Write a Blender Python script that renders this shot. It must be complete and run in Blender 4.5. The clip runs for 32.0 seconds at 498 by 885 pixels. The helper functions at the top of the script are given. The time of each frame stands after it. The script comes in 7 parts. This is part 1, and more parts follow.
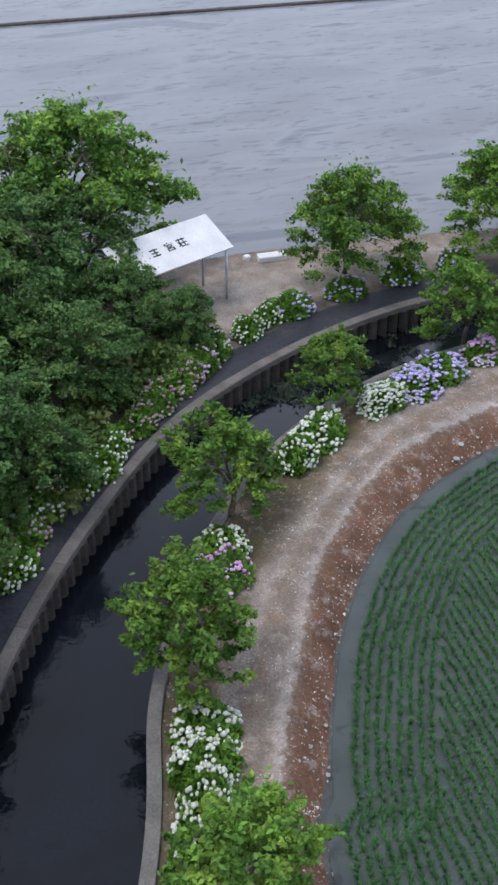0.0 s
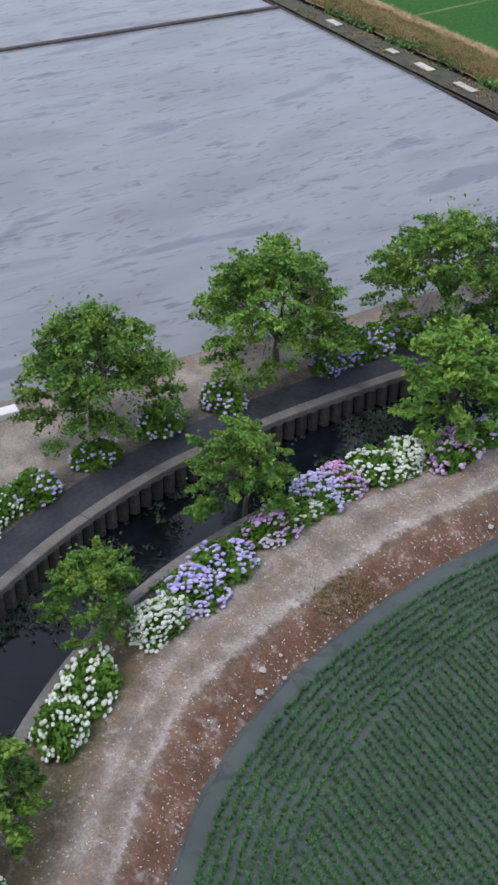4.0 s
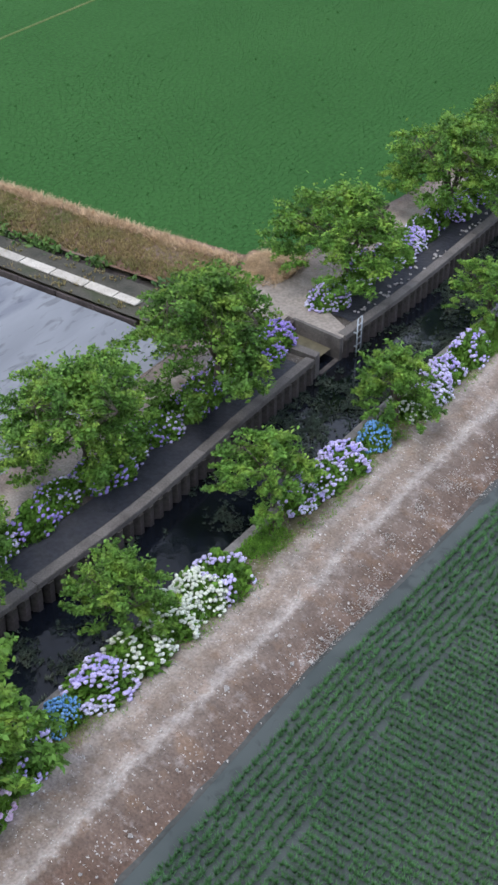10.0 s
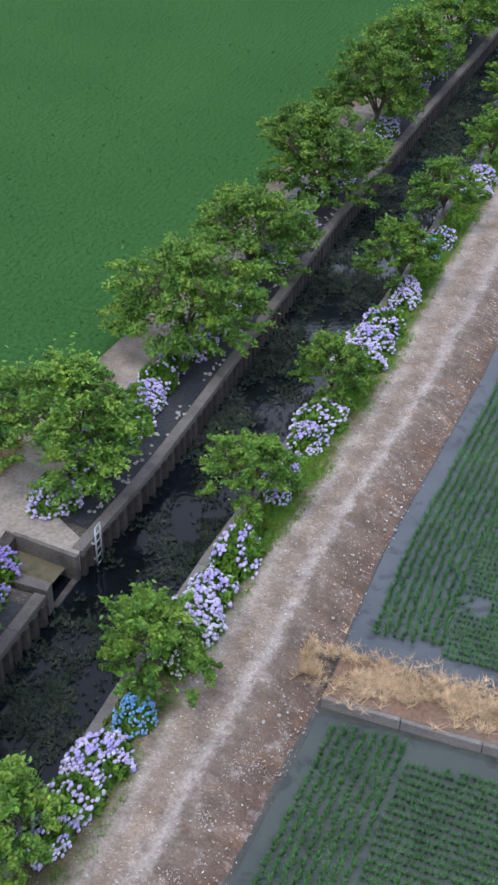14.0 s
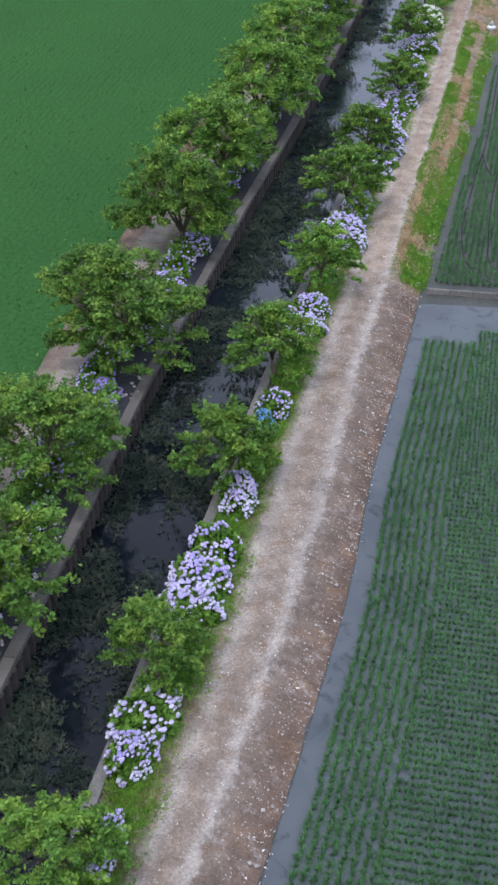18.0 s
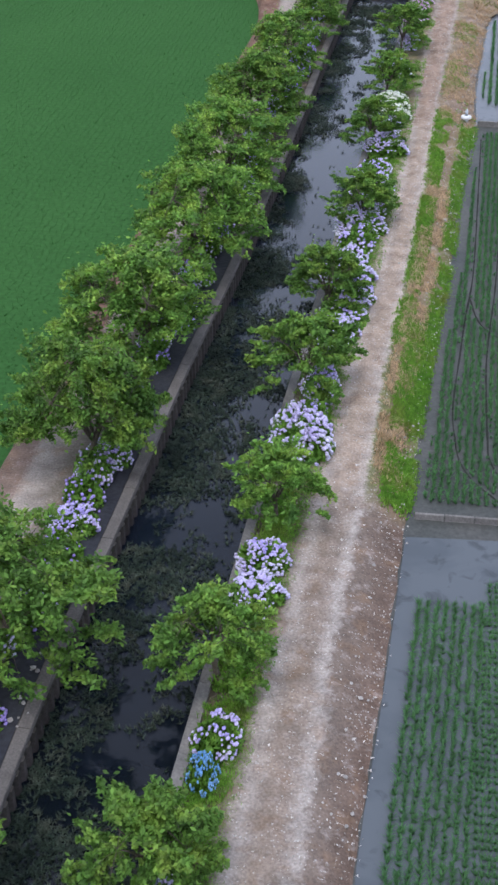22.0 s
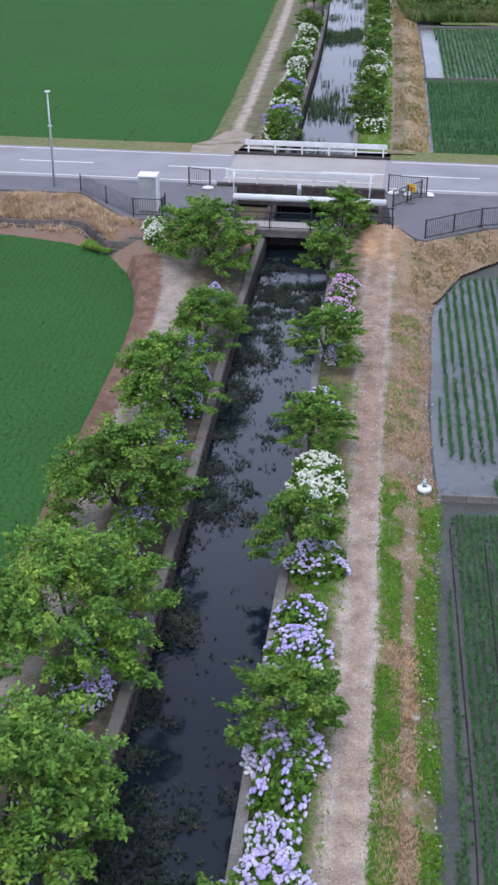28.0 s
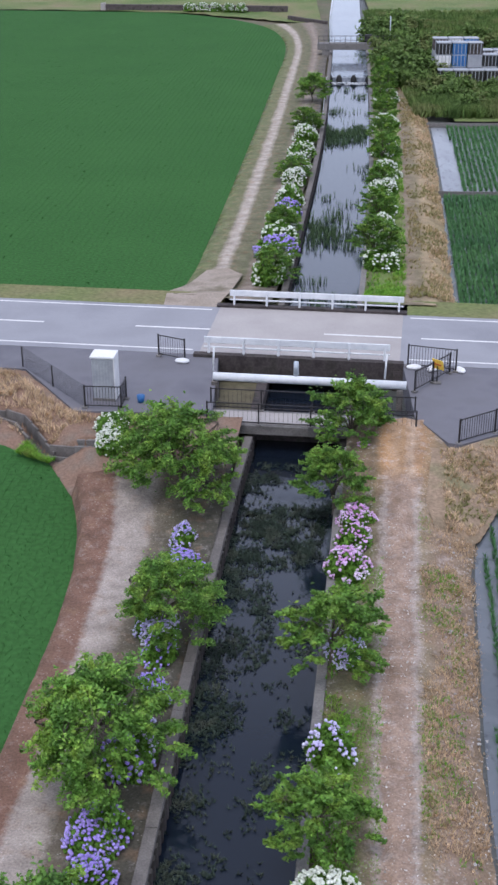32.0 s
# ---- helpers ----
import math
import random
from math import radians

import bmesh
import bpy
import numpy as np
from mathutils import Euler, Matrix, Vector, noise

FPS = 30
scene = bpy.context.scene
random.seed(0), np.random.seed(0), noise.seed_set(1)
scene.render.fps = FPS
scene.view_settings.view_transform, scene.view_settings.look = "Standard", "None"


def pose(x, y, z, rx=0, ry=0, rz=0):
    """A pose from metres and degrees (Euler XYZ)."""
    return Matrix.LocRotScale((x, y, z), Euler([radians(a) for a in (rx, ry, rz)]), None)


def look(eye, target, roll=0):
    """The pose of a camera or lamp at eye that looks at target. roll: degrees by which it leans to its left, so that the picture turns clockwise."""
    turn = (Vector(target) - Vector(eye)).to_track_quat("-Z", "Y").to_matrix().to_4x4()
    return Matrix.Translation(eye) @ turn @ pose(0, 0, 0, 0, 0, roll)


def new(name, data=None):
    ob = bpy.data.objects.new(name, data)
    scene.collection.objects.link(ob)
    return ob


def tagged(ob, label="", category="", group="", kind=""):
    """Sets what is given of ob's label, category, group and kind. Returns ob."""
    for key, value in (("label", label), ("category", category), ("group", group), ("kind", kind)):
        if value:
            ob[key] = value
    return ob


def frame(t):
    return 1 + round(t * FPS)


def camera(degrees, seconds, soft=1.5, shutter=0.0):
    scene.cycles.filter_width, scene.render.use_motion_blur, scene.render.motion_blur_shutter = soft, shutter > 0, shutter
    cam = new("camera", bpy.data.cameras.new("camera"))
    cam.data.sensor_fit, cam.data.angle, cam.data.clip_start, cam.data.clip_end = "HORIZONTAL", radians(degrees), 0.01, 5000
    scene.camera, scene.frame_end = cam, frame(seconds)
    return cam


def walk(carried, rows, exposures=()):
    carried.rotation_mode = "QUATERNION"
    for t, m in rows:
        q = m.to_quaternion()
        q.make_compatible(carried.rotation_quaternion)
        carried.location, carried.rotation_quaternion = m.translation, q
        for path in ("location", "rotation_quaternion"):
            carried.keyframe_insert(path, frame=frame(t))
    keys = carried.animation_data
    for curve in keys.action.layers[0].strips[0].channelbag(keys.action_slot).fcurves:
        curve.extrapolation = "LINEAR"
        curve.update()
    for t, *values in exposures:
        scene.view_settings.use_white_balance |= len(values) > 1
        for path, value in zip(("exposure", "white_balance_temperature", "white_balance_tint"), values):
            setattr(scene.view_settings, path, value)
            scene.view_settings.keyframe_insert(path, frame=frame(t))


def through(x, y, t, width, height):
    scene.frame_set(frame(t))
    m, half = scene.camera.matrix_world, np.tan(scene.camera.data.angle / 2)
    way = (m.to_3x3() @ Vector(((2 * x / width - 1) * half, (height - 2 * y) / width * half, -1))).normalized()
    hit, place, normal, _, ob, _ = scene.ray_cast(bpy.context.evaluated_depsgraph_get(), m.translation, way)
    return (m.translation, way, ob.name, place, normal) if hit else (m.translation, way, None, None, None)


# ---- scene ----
cam = camera(22.7, 32.0, 2.7)
PATH = [
    (0, (0.837, -0.728, 20.93), (-0.708, -0.136, 19.806), -0.1),
    (1, (-1.483, 0.201, 21.04), (-3.021, 0.809, 19.917), -0.0),
    (2, (-3.761, 1.202, 21.19), (-5.271, 1.874, 20.065), 0.1),
    (2.5, (-4.891, 1.825, 21.003), (-6.38, 2.557, 19.887), 0.0),
    (4.5, (-8.908, 4.728, 22.219), (-10.209, 5.699, 21.051), -0.1),
    (5, (-9.632, 5.303, 22.294), (-10.879, 6.341, 21.126), -0.1),
    (5.5, (-10.312, 5.963, 22.304), (-11.505, 7.065, 21.137), -0.1),
    (6, (-11.001, 6.65, 22.279), (-12.136, 7.814, 21.113), -0.0),
    (7, (-12.224, 8.094, 22.348), (-13.238, 9.367, 21.184), 0.0),
    (8, (-13.353, 9.789, 22.363), (-14.239, 11.155, 21.201), 0.2),
    (9, (-14.578, 11.92, 22.491), (-15.433, 13.305, 21.329), 0.2),
    (10, (-15.828, 14.321, 22.597), (-16.661, 15.718, 21.434), 0.1),
    (11, (-16.897, 16.949, 22.506), (-17.64, 18.402, 21.35), -0.7),
    (12, (-17.853, 19.682, 22.705), (-18.518, 21.167, 21.542), -0.9),
    (13, (-18.993, 21.949, 23.015), (-19.565, 23.471, 21.85), -0.2),
    (14, (-19.933, 24.545, 22.835), (-20.417, 26.104, 21.68), 0.4),
    (14.5, (-20.41, 25.927, 22.949), (-20.85, 27.498, 21.792), 0.7),
    (16.5, (-21.339, 31.68, 24.083), (-21.66, 33.263, 22.904), 0.2),
    (17, (-21.532, 33.257, 23.995), (-21.824, 34.85, 22.821), -0.1),
    (18, (-21.947, 36.56, 23.684), (-22.185, 38.169, 22.52), -0.3),
    (19, (-22.376, 39.889, 23.732), (-22.596, 41.501, 22.568), -0.1),
    (20, (-22.75, 43.312, 23.726), (-22.96, 44.926, 22.564), 0.1),
    (21, (-22.991, 47.036, 23.577), (-23.203, 48.656, 22.424), -0.2),
    (22, (-23.303, 50.801, 23.409), (-23.47, 52.431, 22.262), -0.2),
    (23, (-23.466, 54.649, 23.144), (-23.594, 56.288, 22.005), -0.3),
    (24, (-23.697, 58.612, 23.145), (-23.798, 60.255, 22.01), -0.2),
    (25, (-23.84, 63.293, 23.2), (-23.916, 64.95, 22.083), -0.0),
    (25.5, (-23.831, 65.605, 23.179), (-23.9, 67.272, 22.077), -0.1),
    (27.5, (-23.947, 73.6, 23.161), (-23.987, 75.33, 22.158), 0.2),
    (28, (-23.894, 75.337, 22.993), (-23.934, 77.1, 22.051), 0.2),
    (29, (-23.811, 78.674, 23.201), (-23.852, 80.473, 22.327), 0.0),
    (30, (-23.761, 82.724, 23.301), (-23.8, 84.524, 22.43), 0.0),
    (31, (-23.641, 87.839, 23.425), (-23.683, 89.641, 22.559), -0.1),
    (32, (-23.534, 93.195, 23.59), (-23.577, 94.998, 22.726), -0.2),
]
walk(cam, [(t, look(eye, target, roll)) for t, eye, target, roll in PATH], [(0, -0.10, 6560, 10), (5, -0.13, 6560, 11), (8, 0.06, 6500, 10), (14, 0.02, 6380, 11), (22, 0.02, 6320, 12), (28, -0.04, 6280, 14), (32, -0.08, 6280, 14)])

# ---- world and light ----
world = bpy.data.worlds.new("overcast_sky")
world.use_nodes = True
scene.world = world
wn, wl = world.node_tree.nodes, world.node_tree.links
sky = wn.new("ShaderNodeTexSky")
sky.sky_type, sky.sun_disc = "NISHITA", False
sky.sun_elevation, sky.sun_rotation = radians(52), radians(200)
sky.dust_density, sky.air_density = 3.0, 1.0
veil = wn.new("ShaderNodeMix")
veil.data_type = "RGBA"
veil.inputs[0].default_value = 0.72
veil.inputs[7].default_value = (5.85, 6.42, 7.95, 1)
wl.new(sky.outputs[0], veil.inputs[6])
back = wn["Background"]
back.inputs[1].default_value = 0.19
wl.new(veil.outputs[2], back.inputs[0])
sun = new("sun", bpy.data.lights.new("sun", "SUN"))
sun.data.energy, sun.data.angle, sun.data.color = 1.2, radians(20), (1.0, 0.97, 0.92)
sun.matrix_world = look((0, 0, 60), (8, 20, 0))
scene.view_settings.exposure = 0.0


# ---- materials ----
def mat(name, colors, scale=1.0, fine=12.0, rough=0.9, bump=0.3, metal=0.0, dist=0.02, vary=0.0, island=0.0, spec=0.3, coord="Object", through=0.0, grain=0.28):
    """A procedural surface: colours blended by coarse noise, grain by fine noise, relief by both."""
    m = bpy.data.materials.new(name)
    m.use_nodes = True
    n, l = m.node_tree.nodes, m.node_tree.links
    b = n["Principled BSDF"]
    b.inputs["Roughness"].default_value, b.inputs["Metallic"].default_value = rough, metal
    b.inputs["Specular IOR Level"].default_value = spec
    tc = n.new("ShaderNodeTexCoord")
    big = n.new("ShaderNodeTexNoise")
    big.inputs["Scale"].default_value, big.inputs["Detail"].default_value = scale, 6
    small = n.new("ShaderNodeTexNoise")
    small.inputs["Scale"].default_value, small.inputs["Detail"].default_value = fine, 4
    for t in (big, small):
        l.new(tc.outputs[coord], t.inputs["Vector"])
    ramp = n.new("ShaderNodeValToRGB")
    e = ramp.color_ramp.elements
    for i, c in enumerate(colors):
        pos = 0.3 + 0.4 * i / max(1, len(colors) - 1)
        el = e[i] if i < 2 else e.new(pos)
        el.position, el.color = pos, (*c, 1)
    l.new(big.outputs[0], ramp.inputs[0])
    hsv = n.new("ShaderNodeHueSaturation")
    l.new(ramp.outputs[0], hsv.inputs["Color"])
    val = n.new("ShaderNodeMapRange")
    val.inputs["To Min"].default_value, val.inputs["To Max"].default_value = 1 - grain, 1 + grain
    val.inputs["From Min"].default_value, val.inputs["From Max"].default_value = 0.25, 0.75
    l.new(small.outputs[0], val.inputs[0])
    last = val.outputs[0]
    for amount, node, socket in ((vary, "ShaderNodeObjectInfo", "Random"), (island, "ShaderNodeNewGeometry", "Random Per Island")):
        if amount:
            src, mr, mul = n.new(node), n.new("ShaderNodeMapRange"), n.new("ShaderNodeMath")
            mr.inputs["To Min"].default_value, mr.inputs["To Max"].default_value = 1 - amount, 1 + amount
            mul.operation = "MULTIPLY"
            l.new(src.outputs[socket], mr.inputs[0])
            l.new(mr.outputs[0], mul.inputs[0])
            l.new(last, mul.inputs[1])
            last = mul.outputs[0]
    l.new(last, hsv.inputs["Value"])
    l.new(hsv.outputs[0], b.inputs["Base Color"])
    if bump:
        bp = n.new("ShaderNodeBump")
        bp.inputs["Strength"].default_value, bp.inputs["Distance"].default_value = bump, dist
        l.new(small.outputs[0], bp.inputs["Height"])
        l.new(bp.outputs[0], b.inputs["Normal"])
    if through:
        tr, add = n.new("ShaderNodeBsdfTranslucent"), n.new("ShaderNodeMixShader")
        add.inputs[0].default_value = through
        l.new(hsv.outputs[0], tr.inputs[0])
        l.new(b.outputs[0], add.inputs[1])
        l.new(tr.outputs[0], add.inputs[2])
        l.new(add.outputs[0], n["Material Output"].inputs[0])
    return m


def ramp_node(n, stops):
    r = n.new("ShaderNodeValToRGB")
    e = r.color_ramp.elements
    for i, (p, c) in enumerate(stops):
        el = e[i] if i < 2 else e.new(p)
        el.position, el.color = p, (*c, 1)
    return r


def band_mat(name, south, north, split, soft, wobble=0.12, pebble=0.5, stages=()):
    """Earth in bands across a bank (u of the UV map), changing along it (v, in metres) from one set of bands to another."""
    m = bpy.data.materials.new(name)
    m.use_nodes = True
    n, l = m.node_tree.nodes, m.node_tree.links
    b = n["Principled BSDF"]
    b.inputs["Roughness"].default_value, b.inputs["Specular IOR Level"].default_value = 0.95, 0.2
    tc, sep = n.new("ShaderNodeTexCoord"), n.new("ShaderNodeSeparateXYZ")
    l.new(tc.outputs["UV"], sep.inputs[0])

    def tex(kind, scale, detail=5):
        t = n.new(kind)
        t.inputs["Scale"].default_value = scale
        if kind == "ShaderNodeTexNoise":
            t.inputs["Detail"].default_value = detail
        l.new(tc.outputs["Object"], t.inputs["Vector"])
        return t

    def math(op, a, c, d=None):
        k = n.new("ShaderNodeMath")
        k.operation = op
        for i, v in enumerate((a, c, d)):
            if v is not None:
                if isinstance(v, (int, float)):
                    k.inputs[i].default_value = v
                else:
                    l.new(v, k.inputs[i])
        return k.outputs[0]

    wob, wob2 = tex("ShaderNodeTexNoise", 0.4), tex("ShaderNodeTexNoise", 4.5, 8)
    shift = math("MULTIPLY_ADD", math("SUBTRACT", wob.outputs[0], 0.5), wobble * 1.8, math("MULTIPLY", math("SUBTRACT", wob2.outputs[0], 0.5), wobble * 1.9))
    u = math("ADD", math("DIVIDE", sep.outputs[0], 3.0), shift)
    ra, rb = ramp_node(n, south), ramp_node(n, north)
    l.new(u, ra.inputs[0])
    l.new(u, rb.inputs[0])
    fac = n.new("ShaderNodeMapRange")
    fac.inputs["From Min"].default_value, fac.inputs["From Max"].default_value = split - soft, split + soft
    l.new(math("MULTIPLY_ADD", math("SUBTRACT", wob.outputs[0], 0.5), 6.0, sep.outputs[1]), fac.inputs[0])
    mix = n.new("ShaderNodeMix")
    mix.data_type = "RGBA"
    l.new(fac.outputs[0], mix.inputs[0])
    l.new(ra.outputs[0], mix.inputs[6])
    l.new(rb.outputs[0], mix.inputs[7])
    for last, last_at in stages:
        rc, fac2, mix2 = ramp_node(n, last), n.new("ShaderNodeMapRange"), n.new("ShaderNodeMix")
        l.new(u, rc.inputs[0])
        fac2.inputs["From Min"].default_value, fac2.inputs["From Max"].default_value = last_at - 1.2, last_at + 1.2
        l.new(math("MULTIPLY_ADD", math("SUBTRACT", wob.outputs[0], 0.5), 6.0, sep.outputs[1]), fac2.inputs[0])
        mix2.data_type = "RGBA"
        l.new(fac2.outputs[0], mix2.inputs[0])
        l.new(mix.outputs[2], mix2.inputs[6])
        l.new(rc.outputs[0], mix2.inputs[7])
        mix = mix2
    grain, patch = tex("ShaderNodeTexNoise", 14.0, 8), tex("ShaderNodeTexNoise", 1.3, 6)
    g1, g2 = n.new("ShaderNodeMapRange"), n.new("ShaderNodeMapRange")
    for g, src, lo, hi in ((g1, grain, 0.74, 1.26), (g2, patch, 0.72, 1.28)):
        g.inputs["From Min"].default_value, g.inputs["From Max"].default_value = 0.28, 0.72
        g.inputs["To Min"].default_value, g.inputs["To Max"].default_value = lo, hi
        l.new(src.outputs[0], g.inputs[0])
    hsv = n.new("ShaderNodeHueSaturation")
    l.new(math("MULTIPLY", g1.outputs[0], g2.outputs[0]), hsv.inputs["Value"])
    # pale gravel crust and bare brown soil in patches
    crust, bare = tex("ShaderNodeTexNoise", 2.4, 10), tex("ShaderNodeTexNoise", 1.5, 8)
    crust.inputs["Roughness"].default_value = 0.72
    base = mix.outputs[2]
    for src, at, much, colour in ((bare, 0.54, 0.42, (0.23, 0.145, 0.09)), (crust, 0.53, pebble * 0.75, (0.46, 0.41, 0.385))):
        mk, mm = n.new("ShaderNodeMapRange"), n.new("ShaderNodeMix")
        mk.inputs["From Min"].default_value, mk.inputs["From Max"].default_value = at, at + 0.13
        mk.inputs["To Max"].default_value = much
        l.new(src.outputs[0], mk.inputs[0])
        mm.data_type = "RGBA"
        mm.inputs[7].default_value = (*colour, 1)
        l.new(mk.outputs[0], mm.inputs[0])
        l.new(base, mm.inputs[6])
        base = mm.outputs[2]
    l.new(base, hsv.inputs["Color"])
    vor = tex("ShaderNodeTexVoronoi", 8.0)
    dots = n.new("ShaderNodeMapRange")
    dots.inputs["From Min"].default_value, dots.inputs["From Max"].default_value = 0.24, 0.12
    dots.inputs["To Max"].default_value = pebble
    l.new(vor.outputs["Distance"], dots.inputs[0])
    stone = n.new("ShaderNodeMix")
    stone.data_type = "RGBA"
    stone.inputs[7].default_value = (0.62, 0.59, 0.56, 1)
    l.new(math("MULTIPLY", dots.outputs[0], math("GREATER_THAN", patch.outputs[0], 0.5)), stone.inputs[0])
    l.new(hsv.outputs[0], stone.inputs[6])
    l.new(stone.outputs[2], b.inputs["Base Color"])
    bp = n.new("ShaderNodeBump")
    bp.inputs["Strength"].default_value, bp.inputs["Distance"].default_value = 0.6, 0.05
    l.new(math("ADD", grain.outputs[0], dots.outputs[0]), bp.inputs["Height"])
    l.new(bp.outputs[0], b.inputs["Normal"])
    return m


def water_mat(name, deep, shoal, scale, rough, ripple, spec=0.5, stretch=(1, 1, 1), silt=(0.0, 0.0, 0.0), silt_at=0.62, flecks=0.62, sky_tint=None):
    """Still water: dark or silty body under a glossy, slightly rippled face."""
    m = bpy.data.materials.new(name)
    m.use_nodes = True
    n, l = m.node_tree.nodes, m.node_tree.links
    b = n["Principled BSDF"]
    b.inputs["Roughness"].default_value, b.inputs["Specular IOR Level"].default_value, b.inputs["IOR"].default_value = rough, spec, 1.33
    tc, mp = n.new("ShaderNodeTexCoord"), n.new("ShaderNodeMapping")
    mp.inputs["Scale"].default_value = stretch
    l.new(tc.outputs["Object"], mp.inputs[0])
    t = n.new("ShaderNodeTexNoise")
    t.inputs["Scale"].default_value, t.inputs["Detail"].default_value, t.inputs["Distortion"].default_value = scale, 7, 0.6
    l.new(mp.outputs[0], t.inputs["Vector"])
    r = ramp_node(n, [(0.36, deep), (0.56, shoal), (silt_at, shoal), (silt_at + 0.07, silt if sum(silt) else shoal)])
    l.new(t.outputs[0], r.inputs[0])
    fleck = n.new("ShaderNodeTexNoise")
    fleck.inputs["Scale"].default_value, fleck.inputs["Detail"].default_value, fleck.inputs["Distortion"].default_value = 1.7, 9, 0.8
    l.new(mp.outputs[0], fleck.inputs["Vector"])
    fr = n.new("ShaderNodeMapRange")
    fr.inputs["From Min"].default_value, fr.inputs["From Max"].default_value = 0.56, 0.68
    fr.inputs["To Min"].default_value, fr.inputs["To Max"].default_value = 1.0, flecks
    l.new(fleck.outputs[0], fr.inputs[0])
    hs = n.new("ShaderNodeHueSaturation")
    l.new(fr.outputs[0], hs.inputs["Value"])
    l.new(r.outputs[0], hs.inputs["Color"])
    if sky_tint:
        # deep clear water: little gloss from above, a strong one at a low angle
        lw, gl = n.new("ShaderNodeLayerWeight"), n.new("ShaderNodeMapRange")
        lw.inputs["Blend"].default_value = 0.5
        gl.inputs["From Min"].default_value, gl.inputs["From Max"].default_value = 0.36, 0.64
        gl.inputs["To Min"].default_value, gl.inputs["To Max"].default_value = 1.24, 1.62
        l.new(lw.outputs["Facing"], gl.inputs[0])
        l.new(gl.outputs[0], b.inputs["IOR"])
        # northwards the body turns bluer: reflected sky is put into its colour
        sep, mr, mx = n.new("ShaderNodeSeparateXYZ"), n.new("ShaderNodeMapRange"), n.new("ShaderNodeMix")
        l.new(tc.outputs["Object"], sep.inputs[0])
        mr.inputs["From Min"].default_value, mr.inputs["From Max"].default_value = 56, 90
        l.new(sep.outputs[1], mr.inputs[0])
        mx.data_type = "RGBA"
        mx.inputs[7].default_value = (*sky_tint, 1)
        l.new(mr.outputs[0], mx.inputs[0])
        l.new(hs.outputs[0], mx.inputs[6])
        l.new(mx.outputs[2], b.inputs["Base Color"])
    else:
        l.new(hs.outputs[0], b.inputs["Base Color"])
    rip = n.new("ShaderNodeTexNoise")
    rip.inputs["Scale"].default_value, rip.inputs["Detail"].default_value = 5.0, 3
    l.new(mp.outputs[0], rip.inputs["Vector"])
    bp = n.new("ShaderNodeBump")
    bp.inputs["Strength"].default_value, bp.inputs["Distance"].default_value = ripple, 0.02
    l.new(rip.outputs[0], bp.inputs["Height"])
    l.new(bp.outputs[0], b.inputs["Normal"])
    return m


M_MUD = mat("wet_mud", [(0.053, 0.060, 0.056), (0.071, 0.075, 0.070), (0.088, 0.088, 0.082)], 0.5, 9, 0.55, 0.3, spec=0.3)
M_SOIL = mat("far_soil", [(0.09, 0.10, 0.05), (0.14, 0.12, 0.08), (0.08, 0.11, 0.045)], 0.06, 3, 0.95, 0.4)
M_CONC = mat("weathered_concrete", [(0.12, 0.115, 0.11), (0.20, 0.19, 0.18), (0.155, 0.15, 0.145)], 0.9, 16, 0.9, 0.35, vary=0.12)
M_PILE = mat("stained_pile", [(0.040, 0.034, 0.033), (0.088, 0.074, 0.072), (0.052, 0.050, 0.040)], 1.6, 9, 0.9, 0.5, vary=0.25)
M_SHEET = mat("black_weed_sheet", [(0.022, 0.024, 0.032), (0.035, 0.037, 0.046), (0.05, 0.05, 0.055)], 0.7, 7, 0.6, 0.6, dist=0.05)
M_BARK = mat("grey_bark", [(0.09, 0.075, 0.06), (0.15, 0.125, 0.10)], 5, 30, 0.95, 0.6)
M_DARKLEAF = mat("shade_leaf", [(0.052, 0.120, 0.038), (0.092, 0.188, 0.052), (0.165, 0.265, 0.065)], 0.7, 3, 0.6, 0, island=0.4, through=0.25)
M_LEAF = mat("tree_leaf", [(0.068, 0.162, 0.032), (0.140, 0.280, 0.048), (0.280, 0.415, 0.070)], 1.3, 3, 0.6, 0, island=0.48, vary=0.14, through=0.34)
M_BUSH = mat("hydrangea_leaf", [(0.085, 0.20, 0.03), (0.18, 0.345, 0.048)], 2, 6, 0.6, 0, island=0.35, through=0.35)
M_RICE = mat("young_rice", [(0.070, 0.18, 0.070), (0.105, 0.245, 0.088)], 0.3, 2, 0.7, 0, island=0.3, through=0.35)
M_FIELD = mat("rice_carpet", [(0.052, 0.147, 0.046), (0.060, 0.164, 0.051), (0.074, 0.185, 0.057)], 0.07, 1.2, 0.9, 0, island=0.08, through=0.4, spec=0.08)
# sheet under the rice: shade between the rows is put into its darker green
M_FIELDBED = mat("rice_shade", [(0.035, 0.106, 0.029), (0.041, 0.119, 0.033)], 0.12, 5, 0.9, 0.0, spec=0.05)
M_FIELDSPOT = mat("rice_clump", [(0.024, 0.092, 0.020), (0.032, 0.110, 0.025)], 0.3, 5, 0.9, 0, through=0.2, spec=0.05)
M_COPE = mat("stained_coping", [(0.092, 0.084, 0.078), (0.16, 0.146, 0.136), (0.115, 0.105, 0.097)], 0.9, 18, 0.92, 0.4, vary=0.14)
M_PEBBLE = mat("pale_pebble", [(0.42, 0.39, 0.36), (0.66, 0.63, 0.60)], 3, 20, 0.95, 0.3, island=0.3)
M_DRY = mat("dry_grass", [(0.48, 0.34, 0.21), (0.62, 0.47, 0.31), (0.38, 0.27, 0.15)], 0.7, 5, 0.9, 0, island=0.3, through=0.15)
